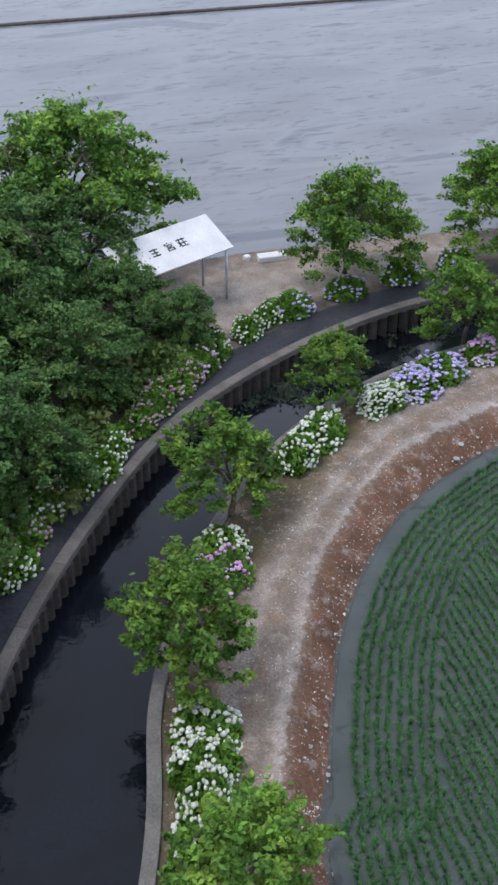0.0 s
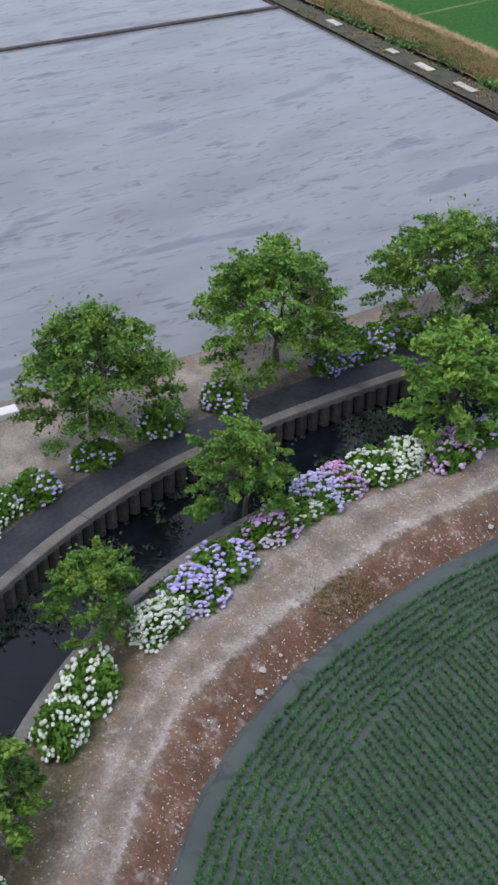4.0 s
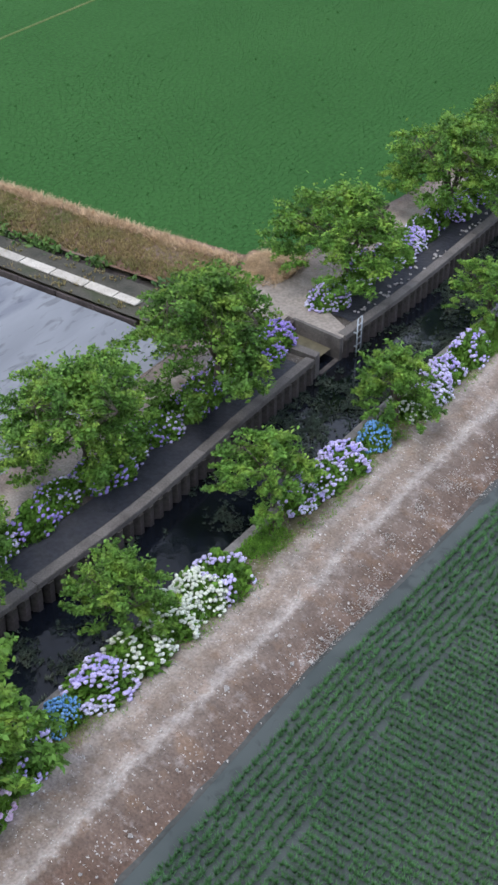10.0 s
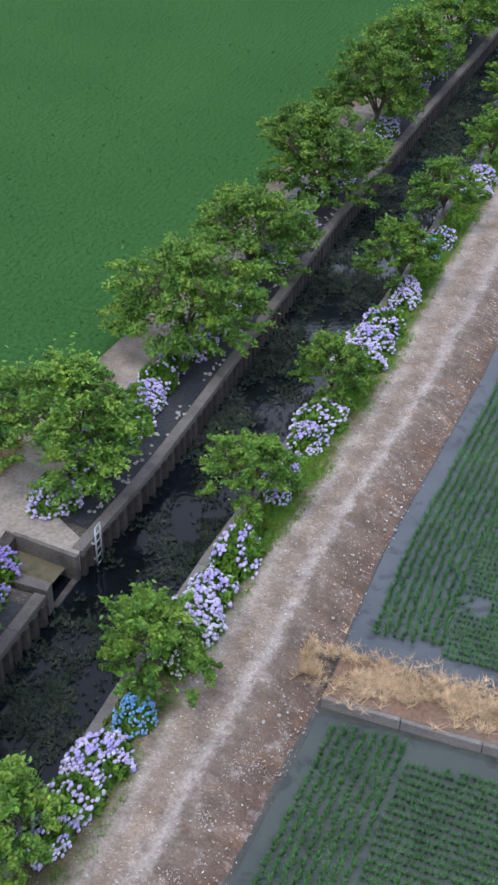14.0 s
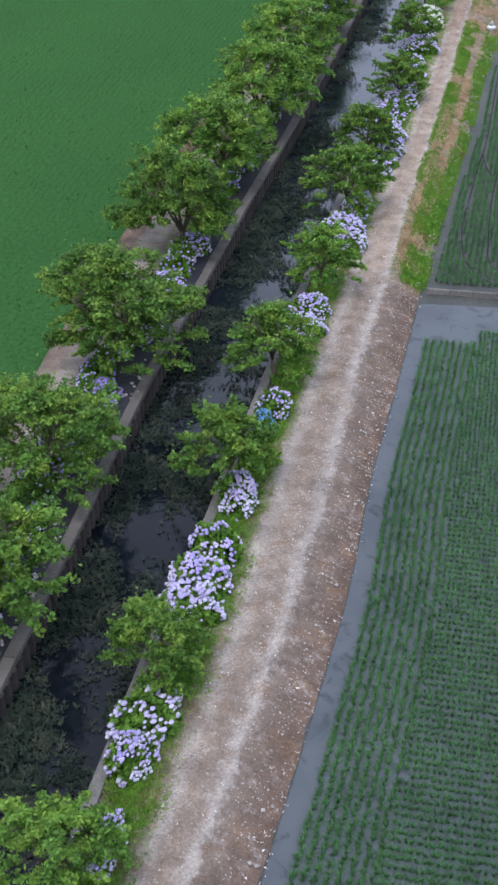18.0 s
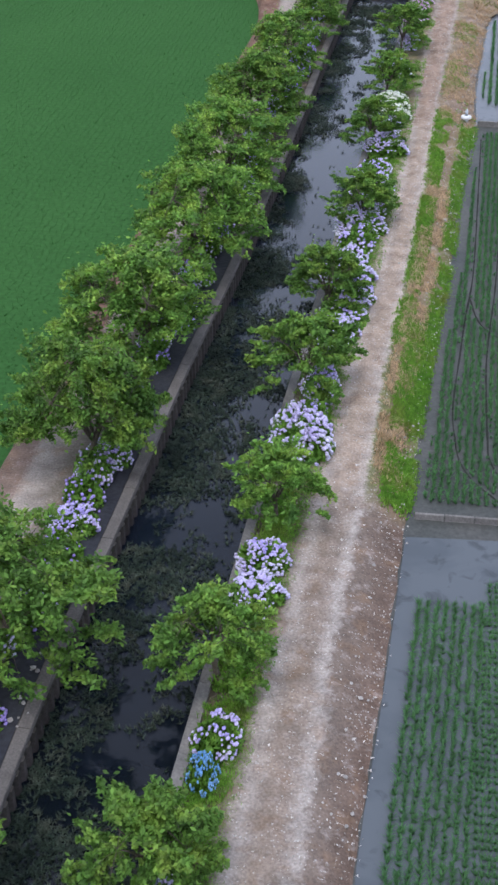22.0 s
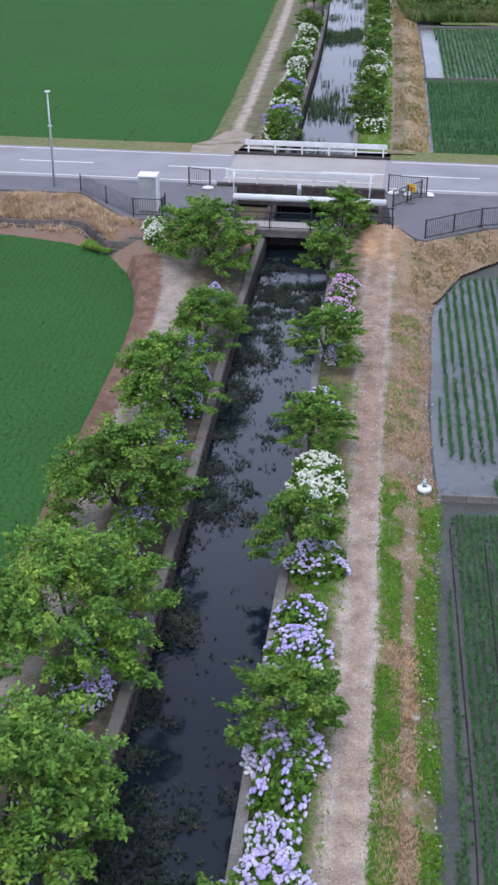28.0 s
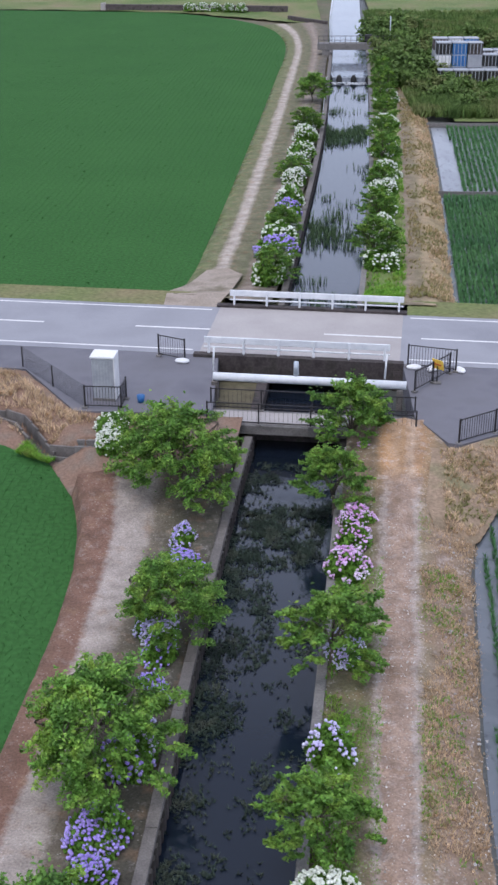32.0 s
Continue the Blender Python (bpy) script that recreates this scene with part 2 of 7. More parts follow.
M_GRASS = mat("verge_grass", [(0.12, 0.29, 0.035), (0.18, 0.37, 0.045), (0.22, 0.29, 0.06)], 0.8, 5, 0.8, 0, island=0.3, through=0.2)
M_WEED = mat("water_weed", [(0.010, 0.020, 0.014), (0.030, 0.050, 0.034), (0.066, 0.078, 0.056)], 1.6, 5, 0.6, 0, island=0.6)
M_CANAL = water_mat("canal_water", (0.003, 0.004, 0.005), (0.006, 0.008, 0.013), 0.35, 0.05, 0.30, 0.95, sky_tint=(0.008, 0.013, 0.023))
M_FLOOD = water_mat("flooded_paddy", (0.187, 0.198, 0.218), (0.234, 0.248, 0.268), 0.22, 0.16, 0.10, 0.5, (1.6, 0.5, 1), (0.165, 0.176, 0.205), 0.58, 0.66)
M_RIM = water_mat("paddy_water", (0.056, 0.069, 0.066), (0.076, 0.090, 0.086), 0.5, 0.10, 0.10, 0.5)
TRACK_A = [(0.0, (0.104, 0.086, 0.063)), (0.22, (0.111, 0.093, 0.052)), (0.32, (0.2, 0.158, 0.125)), (0.41, (0.303, 0.262, 0.23)), (0.49, (0.224, 0.178, 0.141)), (0.57, (0.224, 0.181, 0.151)), (0.645, (0.337, 0.299, 0.27)), (0.69, (0.163, 0.115, 0.087)), (0.78, (0.148, 0.08, 0.052)), (0.95, (0.13, 0.07, 0.045))]
TRACK_S = [(0.0, (0.126, 0.106, 0.079)), (0.22, (0.135, 0.124, 0.065)), (0.31, (0.198, 0.164, 0.127)), (0.39, (0.355, 0.309, 0.274)), (0.49, (0.257, 0.204, 0.165)), (0.57, (0.257, 0.208, 0.173)), (0.64, (0.386, 0.345, 0.314)), (0.7, (0.189, 0.151, 0.127)), (0.82, (0.167, 0.124, 0.1)), (0.95, (0.153, 0.106, 0.083))]
TRACK_N = [(0.0, (0.126, 0.116, 0.078)), (0.24, (0.126, 0.145, 0.053)), (0.33, (0.275, 0.225, 0.182)), (0.41, (0.40, 0.338, 0.292)), (0.5, (0.345, 0.27, 0.212)), (0.58, (0.355, 0.28, 0.222)), (0.655, (0.42, 0.362, 0.318)), (0.7, (0.155, 0.165, 0.068)), (0.82, (0.225, 0.165, 0.108)), (0.97, (0.125, 0.150, 0.050))]
TRACK_B = [(0.0, (0.12, 0.11, 0.074)), (0.24, (0.138, 0.129, 0.064)), (0.315, (0.193, 0.152, 0.11)), (0.36, (0.331, 0.276, 0.239)), (0.41, (0.285, 0.204, 0.155)), (0.59, (0.294, 0.213, 0.164)), (0.64, (0.34, 0.285, 0.248)), (0.69, (0.221, 0.175, 0.115)), (0.82, (0.248, 0.179, 0.133)), (0.97, (0.193, 0.143, 0.097))]
TRACK_E = [(0.0, (0.135, 0.108, 0.072)), (0.24, (0.198, 0.144, 0.09)), (0.33, (0.37, 0.215, 0.105)), (0.45, (0.40, 0.265, 0.165)), (0.5, (0.36, 0.225, 0.125)), (0.58, (0.42, 0.31, 0.225)), (0.66, (0.33, 0.20, 0.11)), (0.75, (0.252, 0.189, 0.117)), (0.85, (0.243, 0.176, 0.117)), (0.97, (0.198, 0.144, 0.09))]
M_TRACK = band_mat("track_earth", TRACK_A, TRACK_S, 26.0, 3.0, 0.075, 0.6, ((TRACK_N, 81.8), (TRACK_B, 114.5), (TRACK_E, 137.5)))
PATH_S = [(0.0, (0.085, 0.076, 0.068)), (0.33, (0.128, 0.111, 0.093)), (0.40, (0.29, 0.25, 0.215)), (0.6, (0.35, 0.31, 0.275)), (0.74, (0.30, 0.25, 0.215)), (0.9, (0.162, 0.132, 0.111))]
PATH_N = [(0.0, (0.07, 0.065, 0.052)), (0.30, (0.095, 0.088, 0.062)), (0.44, (0.13, 0.11, 0.082)), (0.50, (0.30, 0.26, 0.225)), (0.67, (0.34, 0.29, 0.255)), (0.715, (0.19, 0.11, 0.08)), (0.95, (0.14, 0.085, 0.06))]
M_PATH = band_mat("path_earth", PATH_S, PATH_N, 80.0, 14.0, 0.04, 0.3)


# ---- geometry helpers ----
def mesh_of(name, verts, faces, material, smooth=False, uv=None):
    me = bpy.data.meshes.new(name)
    me.from_pydata([tuple(map(float, v)) for v in verts], [], [tuple(map(int, f)) for f in faces])
    if material:
        me.materials.append(material)
    if smooth:
        me.polygons.foreach_set("use_smooth", [True] * len(me.polygons))
    if uv is not None:
        lay = me.uv_layers.new(name="UVMap")
        idx = np.zeros(len(me.loops), dtype=np.int32)
        me.loops.foreach_get("vertex_index", idx)
        lay.data.foreach_set("uv", np.asarray(uv, dtype=np.float32)[idx].ravel())
    me.update()
    return me


def fast_mesh(name, verts, corners, material):
    """Many loose faces of the same number of corners: verts (N, corners, 3)."""
    v = np.asarray(verts, dtype=np.float32).reshape(-1, 3)
    k = len(v) // corners
    me = bpy.data.meshes.new(name)
    me.vertices.add(len(v))
    me.vertices.foreach_set("co", v.ravel())
    me.loops.add(len(v))
    me.loops.foreach_set("vertex_index", np.arange(len(v), dtype=np.int32))
    me.polygons.add(k)
    me.polygons.foreach_set("loop_start", np.arange(0, len(v), corners, dtype=np.int32))
    me.update(calc_edges=True)
    me.materials.append(material)
    return me


def put(name, me, parent=None, label=""):
    ob = new(name, me)
    if parent:
        ob.parent = parent
    return tagged(ob, label)


def part(name, bm, material, parent, label=""):
    me = bpy.data.meshes.new(name)
    bm.to_mesh(me)
    bm.free()
    me.materials.append(material)
    return put(name, me, parent, label)


def box(bm, size, at, turn=0.0, bevel=0.0, tilt=0.0):
    """A box with bevelled edges, its middle at the place given."""
    m = Matrix.Translation(at) @ Euler((tilt, 0, turn)).to_matrix().to_4x4() @ Matrix.Diagonal((*size, 1))
    out = bmesh.ops.create_cube(bm, size=1.0, matrix=m)
    if bevel:
        es = list({e for v in out["verts"] for e in v.link_edges})
        bmesh.ops.bevel(bm, geom=es, offset=bevel, segments=1, affect="EDGES")
    return bm


def bx(size, at, turn=0.0, bevel=0.0, tilt=0.0):
    return box(bmesh.new(), size, at, turn, bevel, tilt)


def tube(path, radii, n=7):
    """Verts and faces of a tapering tube along a path."""
    vs, fs = [], []
    path = [Vector(p) for p in path]
    for i, p in enumerate(path):
        d = (path[min(i + 1, len(path) - 1)] - path[max(i - 1, 0)]).normalized()
        q = d.to_track_quat("Z", "Y")
        for k in range(n):
            a = 2 * math.pi * k / n
            vs.append(p + q @ Vector((math.cos(a), math.sin(a), 0)) * radii[i])
    for i in range(len(path) - 1):
        for k in range(n):
            a, c = i * n + k, i * n + (k + 1) % n
            fs.append((a, c, c + n, a + n))
    fs.append(tuple(range(n))[::-1])
    fs.append(tuple(range((len(path) - 1) * n, len(path) * n)))
    return vs, fs


def tube_part(name, path, radius, material, parent, n=8, label=""):
    radii = radius if isinstance(radius, (list, tuple)) else [radius] * len(path)
    return put(name, mesh_of(name, *tube(path, radii, n), material, True), parent, label)


def spline(points, step=0.5):
    """A smooth curve through points in plan, as rows of x, y at even steps."""
    p = np.array(points, float)
    p = np.vstack([2 * p[0] - p[1], p, 2 * p[-1] - p[-2]])
    out = []
    for i in range(1, len(p) - 2):
        a, b, c, d = p[i - 1 : i + 3]
        for t in np.linspace(0, 1, 24, endpoint=False):
            out.append(0.5 * (2 * b + (c - a) * t + (2 * a - 5 * b + 4 * c - d) * t**2 + (3 * b - a - 3 * c + d) * t**3))
    out = np.array(out + [p[-2]])
    s = np.r_[0, np.cumsum(np.linalg.norm(np.diff(out, axis=0), axis=1))]
    at = np.arange(0, s[-1], step)
    return np.c_[np.interp(at, s, out[:, 0]), np.interp(at, s, out[:, 1])]


def nearest(curve, pts):
    """For each point the nearest one of a dense curve."""
    return curve[((pts[:, None] - curve[None]) ** 2).sum(-1).argmin(1)]


def normals(curve):
    d = np.gradient(curve, axis=0)
    d /= np.linalg.norm(d, axis=1)[:, None]
    return np.c_[d[:, 1], -d[:, 0]]


def hump(x, y, scale, seed=0.0):
    return noise.noise(Vector((x * scale, y * scale, seed)))


def loft(name, rails, zs, us, splits, material, vs, relief=0.02):
    """A sheet through rails in plan (each N x 2), with heights and u-values; splits: pieces between each pair."""
    rows, uv_u, hz = [], [], []
    for k in range(len(rails) - 1):
        for j in range(splits[k] + (k == len(rails) - 2)):
            f = j / splits[k]
            rows.append(rails[k] * (1 - f) + rails[k + 1] * f)
            hz.append(np.asarray(zs[k]) * (1 - f) + np.asarray(zs[k + 1]) * f)
            uv_u.append(us[k] * (1 - f) + us[k + 1] * f)
    n, m = len(rails[0]), len(rows)
    verts, uv, faces = [], [], []
    for i in range(n):
        for j in range(m):
            x, y = rows[j][i]
            z = float(np.broadcast_to(hz[j], (n,))[i])
            verts.append((x, y, z + relief * (hump(x, y, 1.1) + 0.6 * hump(x, y, 3.7, 5))))
            uv.append((uv_u[j], vs[i]))
    for i in range(n - 1):
        for j in range(m - 1):
            a = i * m + j
            faces.append((a, a + 1, a + m + 1, a + m))
    return mesh_of(name, verts, faces, material, True, uv)


def tufts(name, pts, height, width, blades, material, lean=0.5, seed=1):
    """Tufts of three-cornered blades that stand at the points given (N x 3)."""
    rng = np.random.default_rng(seed)
    n = len(pts)
    base = np.repeat(np.asarray(pts, float), blades, axis=0)
    a = rng.uniform(0, 2 * np.pi, n * blades)
    h = height * rng.uniform(0.65, 1.25, n * blades)
    o = lean * h * rng.uniform(0.2, 1.0, n * blades)
    w = width * rng.uniform(0.7, 1.3, n * blades)
    d = np.c_[np.cos(a), np.sin(a), 0 * a]
    s = np.c_[-np.sin(a), np.cos(a), 0 * a]
    v = np.stack([base + s * w[:, None], base - s * w[:, None], base + d * o[:, None] + np.c_[0 * a, 0 * a, h]], 1)
    return fast_mesh(name, v, 3, material)


def leaves(name, at, size, material, flat=0.6, seed=1):
    """Loose leaves, each a folded lozenge, round the places given (N x 3)."""
    rng = np.random.default_rng(seed)
    n = len(at)
    nrm = rng.normal(size=(n, 3)) * (1 - flat) + np.array([0, 0, 1]) * flat
    nrm /= np.linalg.norm(nrm, axis=1)[:, None]
    d = np.cross(nrm, rng.normal(size=(n, 3)))
    d /= np.linalg.norm(d, axis=1)[:, None] + 1e-9
    s = np.cross(nrm, d)
    k = size * rng.uniform(0.6, 1.25, (n, 1))
    v = np.stack([at - d * k, at + s * k * 0.5 - d * k * 0.1, at + d * k - nrm * k * 0.25, at - s * k * 0.5 - d * k * 0.1], 1)
    return fast_mesh(name, v, 4, material)


def inside(pts, poly):
    """Which points (N x 2) lie inside a polygon."""
    x, y = pts[:, 0], pts[:, 1]
    got = np.zeros(len(pts), bool)
    j = len(poly) - 1
    for i in range(len(poly)):
        (xi, yi), (xj, yj) = poly[i], poly[j]
        if yi != yj:
            got ^= ((yi > y) != (yj > y)) & (x < (xj - xi) * (y - yi) / (yj - yi) + xi)
        j = i
    return got


def flat(name, poly, z, material):
    """A level sheet inside an outline, cut into triangles."""
    bm = bmesh.new()
    f = bm.faces.new([bm.verts.new((float(x), float(y), z)) for x, y in poly])
    if f.normal.z < 0 or sum((poly[i][0] - poly[i - 1][0]) * (poly[i][1] + poly[i - 1][1]) for i in range(len(poly))) > 0:
        f.normal_flip()
    bmesh.ops.triangulate(bm, faces=bm.faces[:])
    me = bpy.data.meshes.new(name)
    bm.to_mesh(me)
    bm.free()
    me.materials.append(material)
    return me


# ---- plan: the lines of the canal, the track and the fields ----
WALL = spline([(40, -20), (5, -10), (-8, -6), (-16, -1.3), (-21.8, 2.0), (-26.0, 5.1), (-29.7, 8.7), (-32.3, 13.2), (-33.8, 17.8), (-34.2, 22), (-34.1, 27), (-33.6, 32), (-33.0, 37), (-32.8, 43), (-32.45, 48.2), (-31.8, 54), (-31.2, 64), (-30.8, 72.2), (-30.1, 80), (-29.4, 88), (-28.5, 96.5), (-27.7, 105), (-26.95, 114), (-26.1, 126), (-25.2, 137), (-24.2, 147), (-22.7, 166), (-21.5, 180.6), (-20.1, 198), (-18.7, 219), (-17.6, 240), (-16.5, 262), (-15.0, 300), (-12.6, 345)])
KERB = spline([(40, -14), (5, -3.5), (-9, 0.6), (-15.4, 3.2), (-19.2, 4.5), (-23.2, 6.8), (-26.6, 9.7), (-29.2, 13.4), (-30.6, 17.5), (-31.0, 22), (-30.9, 28), (-30.4, 33), (-29.9, 37.5), (-29.6, 43.2), (-29.15, 49), (-28.6, 54), (-28.1, 60.8), (-27.6, 65), (-26.9, 73.4), (-26.1, 83), (-25.2, 93), (-24.2, 104), (-23.4, 112), (-22.5, 122), (-21.5, 133), (-20.7, 142), (-19.8, 152), (-18.4, 166), (-17.2, 180), (-15.8, 198), (-14.4, 219), (-13.2, 240), (-12.1, 262), (-10.6, 300), (-8.2, 345)])
LEFT = spline([(40, -10), (-9, 2.3), (-16.5, 4.9), (-20.6, 7.2), (-22.9, 9.1), (-24.9, 11.2), (-27.5, 14.5), (-28.9, 17.5), (-29.6, 21), (-29.6, 25.3), (-29.3, 29), (-28.9, 32.5), (-28.5, 36), (-28.1, 42), (-27.6, 48), (-26.9, 54), (-26.2, 60.4), (-25.7, 69), (-24.9, 77.5), (-24.1, 85.5), (-23.4, 92), (-22.5, 100), (-21.7, 109.5), (-20.8, 120), (-19.9, 131), (-19.0, 140), (-18.6, 143.5)], 0.4)
RIGHT = spline([(40, -7), (-9, 4.2), (-15.3, 6.2), (-18.7, 8.0), (-20.6, 9.1), (-22.8, 10.7), (-25.2, 13.3), (-26.4, 15.8), (-27.3, 19.5), (-27.8, 23), (-27.8, 27), (-27.5, 31), (-27.1, 35.3), (-26.7, 41), (-26.2, 46.5), (-25.6, 52.8), (-24.7, 60), (-24.0, 67), (-23.6, 73.2), (-23.0, 80), (-22.5, 87.2), (-21.8, 94), (-21.0, 102), (-20.1, 112.6), (-19.0, 125), (-17.9, 136), (-17.0, 143.5)], 0.2)
TOE = spline([(40, -4), (-9, 5.6), (-15.0, 7.3), (-18.6, 9.0), (-20.2, 10.0), (-21.9, 11.4), (-23.6, 13.3), (-25.0, 15.9), (-25.8, 18.4), (-26.4, 22), (-26.4, 26), (-26.2, 29), (-26.0, 32), (-25.8, 35), (-25.3, 38.5), (-24.8, 43), (-24.5, 46), (-24.2, 52), (-23.6, 57), (-22.9, 63), (-22.6, 68.4), (-22.1, 73.4), (-21.4, 81), (-20.9, 86.3), (-20.3, 92), (-19.5, 98), (-18.8, 105.8), (-17.8, 113.5), (-17.4, 120), (-16.8, 126), (-15.7, 134.5), (-13.8, 138.5), (-11.5, 141)], 0.2)
FIELD = spline([(-20, -14), (-29, -6), (-36, 2), (-40, 9), (-40.3, 14.2), (-40.0, 17.3), (-39.2, 22.9), (-38.5, 26.3), (-38.3, 30), (-37.7, 36), (-37.2, 44), (-37.1, 50), (-36.4, 57), (-35.3, 65), (-34.9, 75), (-34.4, 84), (-33.6, 95), (-32.7, 105), (-32.0, 115.5), (-31.3, 123.5), (-30.9, 129), (-31.0, 134.5), (-32.0, 139.5)], 0.2)
Z_WATER, Z_LOW, Z_ROAD = -0.85, -0.45, 0.8

# ---- ground, canal bed, banks ----
keep = lambda c, lo, hi: c[(c[:, 1] > lo) & (c[:, 1] < hi)]
wall_all, kerb_all = WALL, KERB
n_wall = normals(WALL)
W_BACK = WALL - n_wall * 0.42
left_poly = [(300, -95), *map(tuple, W_BACK[::4]), (60, 900), (300, 1500), (-1500, 1500), (-1500, -1200), (300, -1200)]
k_line = KERB[::4]
east_v = [(*p, Z_LOW - 0.05) for p in k_line] + [(1500, float(p[1]), Z_LOW - 0.05) for p in k_line]
east_v += [(300, -92, Z_LOW - 0.05), (304, -1200, Z_LOW - 0.05), (1500, -1200, Z_LOW - 0.05), (64, 900, Z_LOW - 0.05), (304, 1500, Z_LOW - 0.05), (1500, 1500, Z_LOW - 0.05)]
n_k = len(k_line)
east_f = [(i, i + n_k, i + 1 + n_k, i + 1) for i in range(n_k - 1)] + [(0, 2 * n_k, 2 * n_k + 1, 2 * n_k + 2, n_k), (n_k - 1, 2 * n_k - 1, 2 * n_k + 5, 2 * n_k + 4, 2 * n_k + 3)]
ground = put("ground", flat("ground", left_poly, Z_LOW - 0.05, M_SOIL))
tagged(ground, "wet farmland soil between paddies and canal", "ground", kind="structure")
right_ground = put("ground_east", mesh_of("ground_east", east_v, east_f, M_MUD))
tagged(right_ground, "grey wet mud under young rice plants", "ground", kind="structure")
k_near = nearest(KERB, WALL)
water = put("water", mesh_of("water", [(*p, Z_WATER) for p in np.vstack([WALL - n_wall * 0.3, k_near + n_wall * 0.3])], [(i, i + len(WALL), i + 1 + len(WALL), i + 1) for i in range(len(WALL) - 1)], M_CANAL, True))
tagged(water, "dark still canal water with patches of weed", "water", kind="structure")
bed = put("canal_bed", mesh_of("canal_bed", [(*p, Z_WATER - 0.8) for p in np.vstack([W_BACK, k_near + n_wall * 0.3])], [(i, i + len(WALL), i + 1 + len(WALL), i + 1) for i in range(len(WALL) - 1)], M_PILE))
tagged(bed, "dark muddy canal bed", "ground", kind="structure")

# east bank with the gravel track
st = LEFT
rl = [nearest(KERB, st) + normals(st) * 0.28, st, nearest(RIGHT, st), nearest(TOE, st)]
along = st[:, 1]
rise = np.clip((along - 133) / 8, 0, 1) * (Z_ROAD - 0.03)
mid = (rl[1] + rl[2]) / 2
rails = [rl[0], rl[1] * 0.7 + rl[0] * 0.3, rl[1], rl[1] * 0.75 + rl[2] * 0.25, mid, rl[1] * 0.25 + rl[2] * 0.75, rl[2], rl[2] * 0.75 + rl[3] * 0.25, rl[3]]
zs = [-0.12 + rise, 0.0 + rise, 0.03 + rise, -0.02 + rise, 0.05 + rise, -0.02 + rise, 0.02 + rise, -0.06 + rise * 0.9, Z_LOW - 0.12]
track = put("track", loft("track", rails, zs, [0, 0.65, 1, 1.25, 1.5, 1.75, 2, 2.3, 3], [3, 2, 2, 3, 3, 2, 3, 6], M_TRACK, along, 0.035))
tagged(track, "pale gravel farm track with two ruts on an earth bank", "road", kind="structure")

# west bank with the footpath, in two stretches parted by the side inlet
def west_bank(lo, hi):
    c = keep(WALL, lo, hi)
    nn = normals(c)
    f = nearest(FIELD, c)
    d = (f - c) / np.linalg.norm(f - c, axis=1)[:, None]
    w0, w1, w3 = c - nn * 0.30, c - nn * 2.0, f - d * 0.1
    lift = np.clip((c[:, 1] - 132) / 8, 0, 1) * (Z_ROAD - 0.03)
    me = loft("path", [w0, w1, w3, f + d * 0.35], [lift - 0.04, lift, lift + 0.0, Z_LOW - 0.1], [0, 1, 2.6, 3], [3, 7, 3], M_PATH, c[:, 1], 0.03)
    ob = put("path_west", me)
    return tagged(ob, "trodden pale earth footpath beside the canal wall", "path", kind="structure")


west_bank(-25, 47.1)
west_bank(48.75, 139.8)

# ---- fields ----
def grid_in(poly, dx, dy, turn=0.0, jitter=0.25, seed=3, across=None):
    """Points of a turned grid inside an outline."""
    rng = np.random.default_rng(seed)
    poly = np.array(poly, float)
    c, s = math.cos(turn), math.sin(turn)
    r = poly @ np.array([[c, -s], [s, c]])
    xs, ys = np.arange(r[:, 0].min(), r[:, 0].max(), dx), np.arange(r[:, 1].min(), r[:, 1].max(), dy)
    g = np.stack(np.meshgrid(xs, ys), -1).reshape(-1, 2)
    g += rng.uniform(-1, 1, g.shape) * (dx * (jitter if across is None else across), dy * jitter)
    g = g @ np.array([[c, s], [-s, c]])
    return g[inside(g, poly)]


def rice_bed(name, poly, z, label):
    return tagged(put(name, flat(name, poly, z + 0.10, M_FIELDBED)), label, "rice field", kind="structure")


f1 = keep(FIELD, 52.5, 134)
WEST_FIELD = [(-64.97, 51.8), *map(tuple, f1[::6] + (0.06, 0)), (-31.8, 137.5), (-33.2, 140.5), (-35.5, 142.3), (-39, 143.6), (-46, 145.3), (-64.97, 147.5)]
WEST_FIELD2 = [(-140, 54), (-65.23, 53), (-65.23, 147.5), (-140, 156)]
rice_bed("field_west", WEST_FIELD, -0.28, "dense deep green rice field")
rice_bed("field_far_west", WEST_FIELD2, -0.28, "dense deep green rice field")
p = grid_in(WEST_FIELD, 0.33, 0.15, -0.08, 0.45, 3, 0.30)
p = p[(p[:, 0] > -58)]
carpet = put("rice_plants", tufts("rice_plants", np.c_[p, np.full(len(p), -0.28)], 0.15, 0.026, 6, M_FIELD, 0.65, 5))
tagged(carpet, "dense rows of half-grown green rice", "rice", kind="stuff")
p = np.vstack([grid_in(WEST_FIELD2, 0.6, 0.4, 0.1, 0.3), grid_in([(-64.6, 52.2), (-58, 52.2), (-58, 146), (-64.6, 147)], 0.4, 0.3, 0.1, 0.3)])
tagged(put("rice_plants", tufts("rice_far", np.c_[p, np.full(len(p), -0.28)], 0.13, 0.08, 5, M_FIELD, 1.3, 6)), "dense rows of half-grown green rice", "rice", kind="stuff")

p = grid_in(WEST_FIELD, 1.15, 1.6, -0.08, 0.5, 13)
p = p[(p[:, 0] > -58) & (np.random.default_rng(8).random(len(p)) < 0.32)]
tagged(put("rice_clumps", tufts("rice_clumps", np.c_[p, np.full(len(p), -0.28)], 0.17, 0.04, 9, M_FIELDSPOT, 1.0, 15)), "darker clumps scattered in the rice field", "rice", kind="stuff")

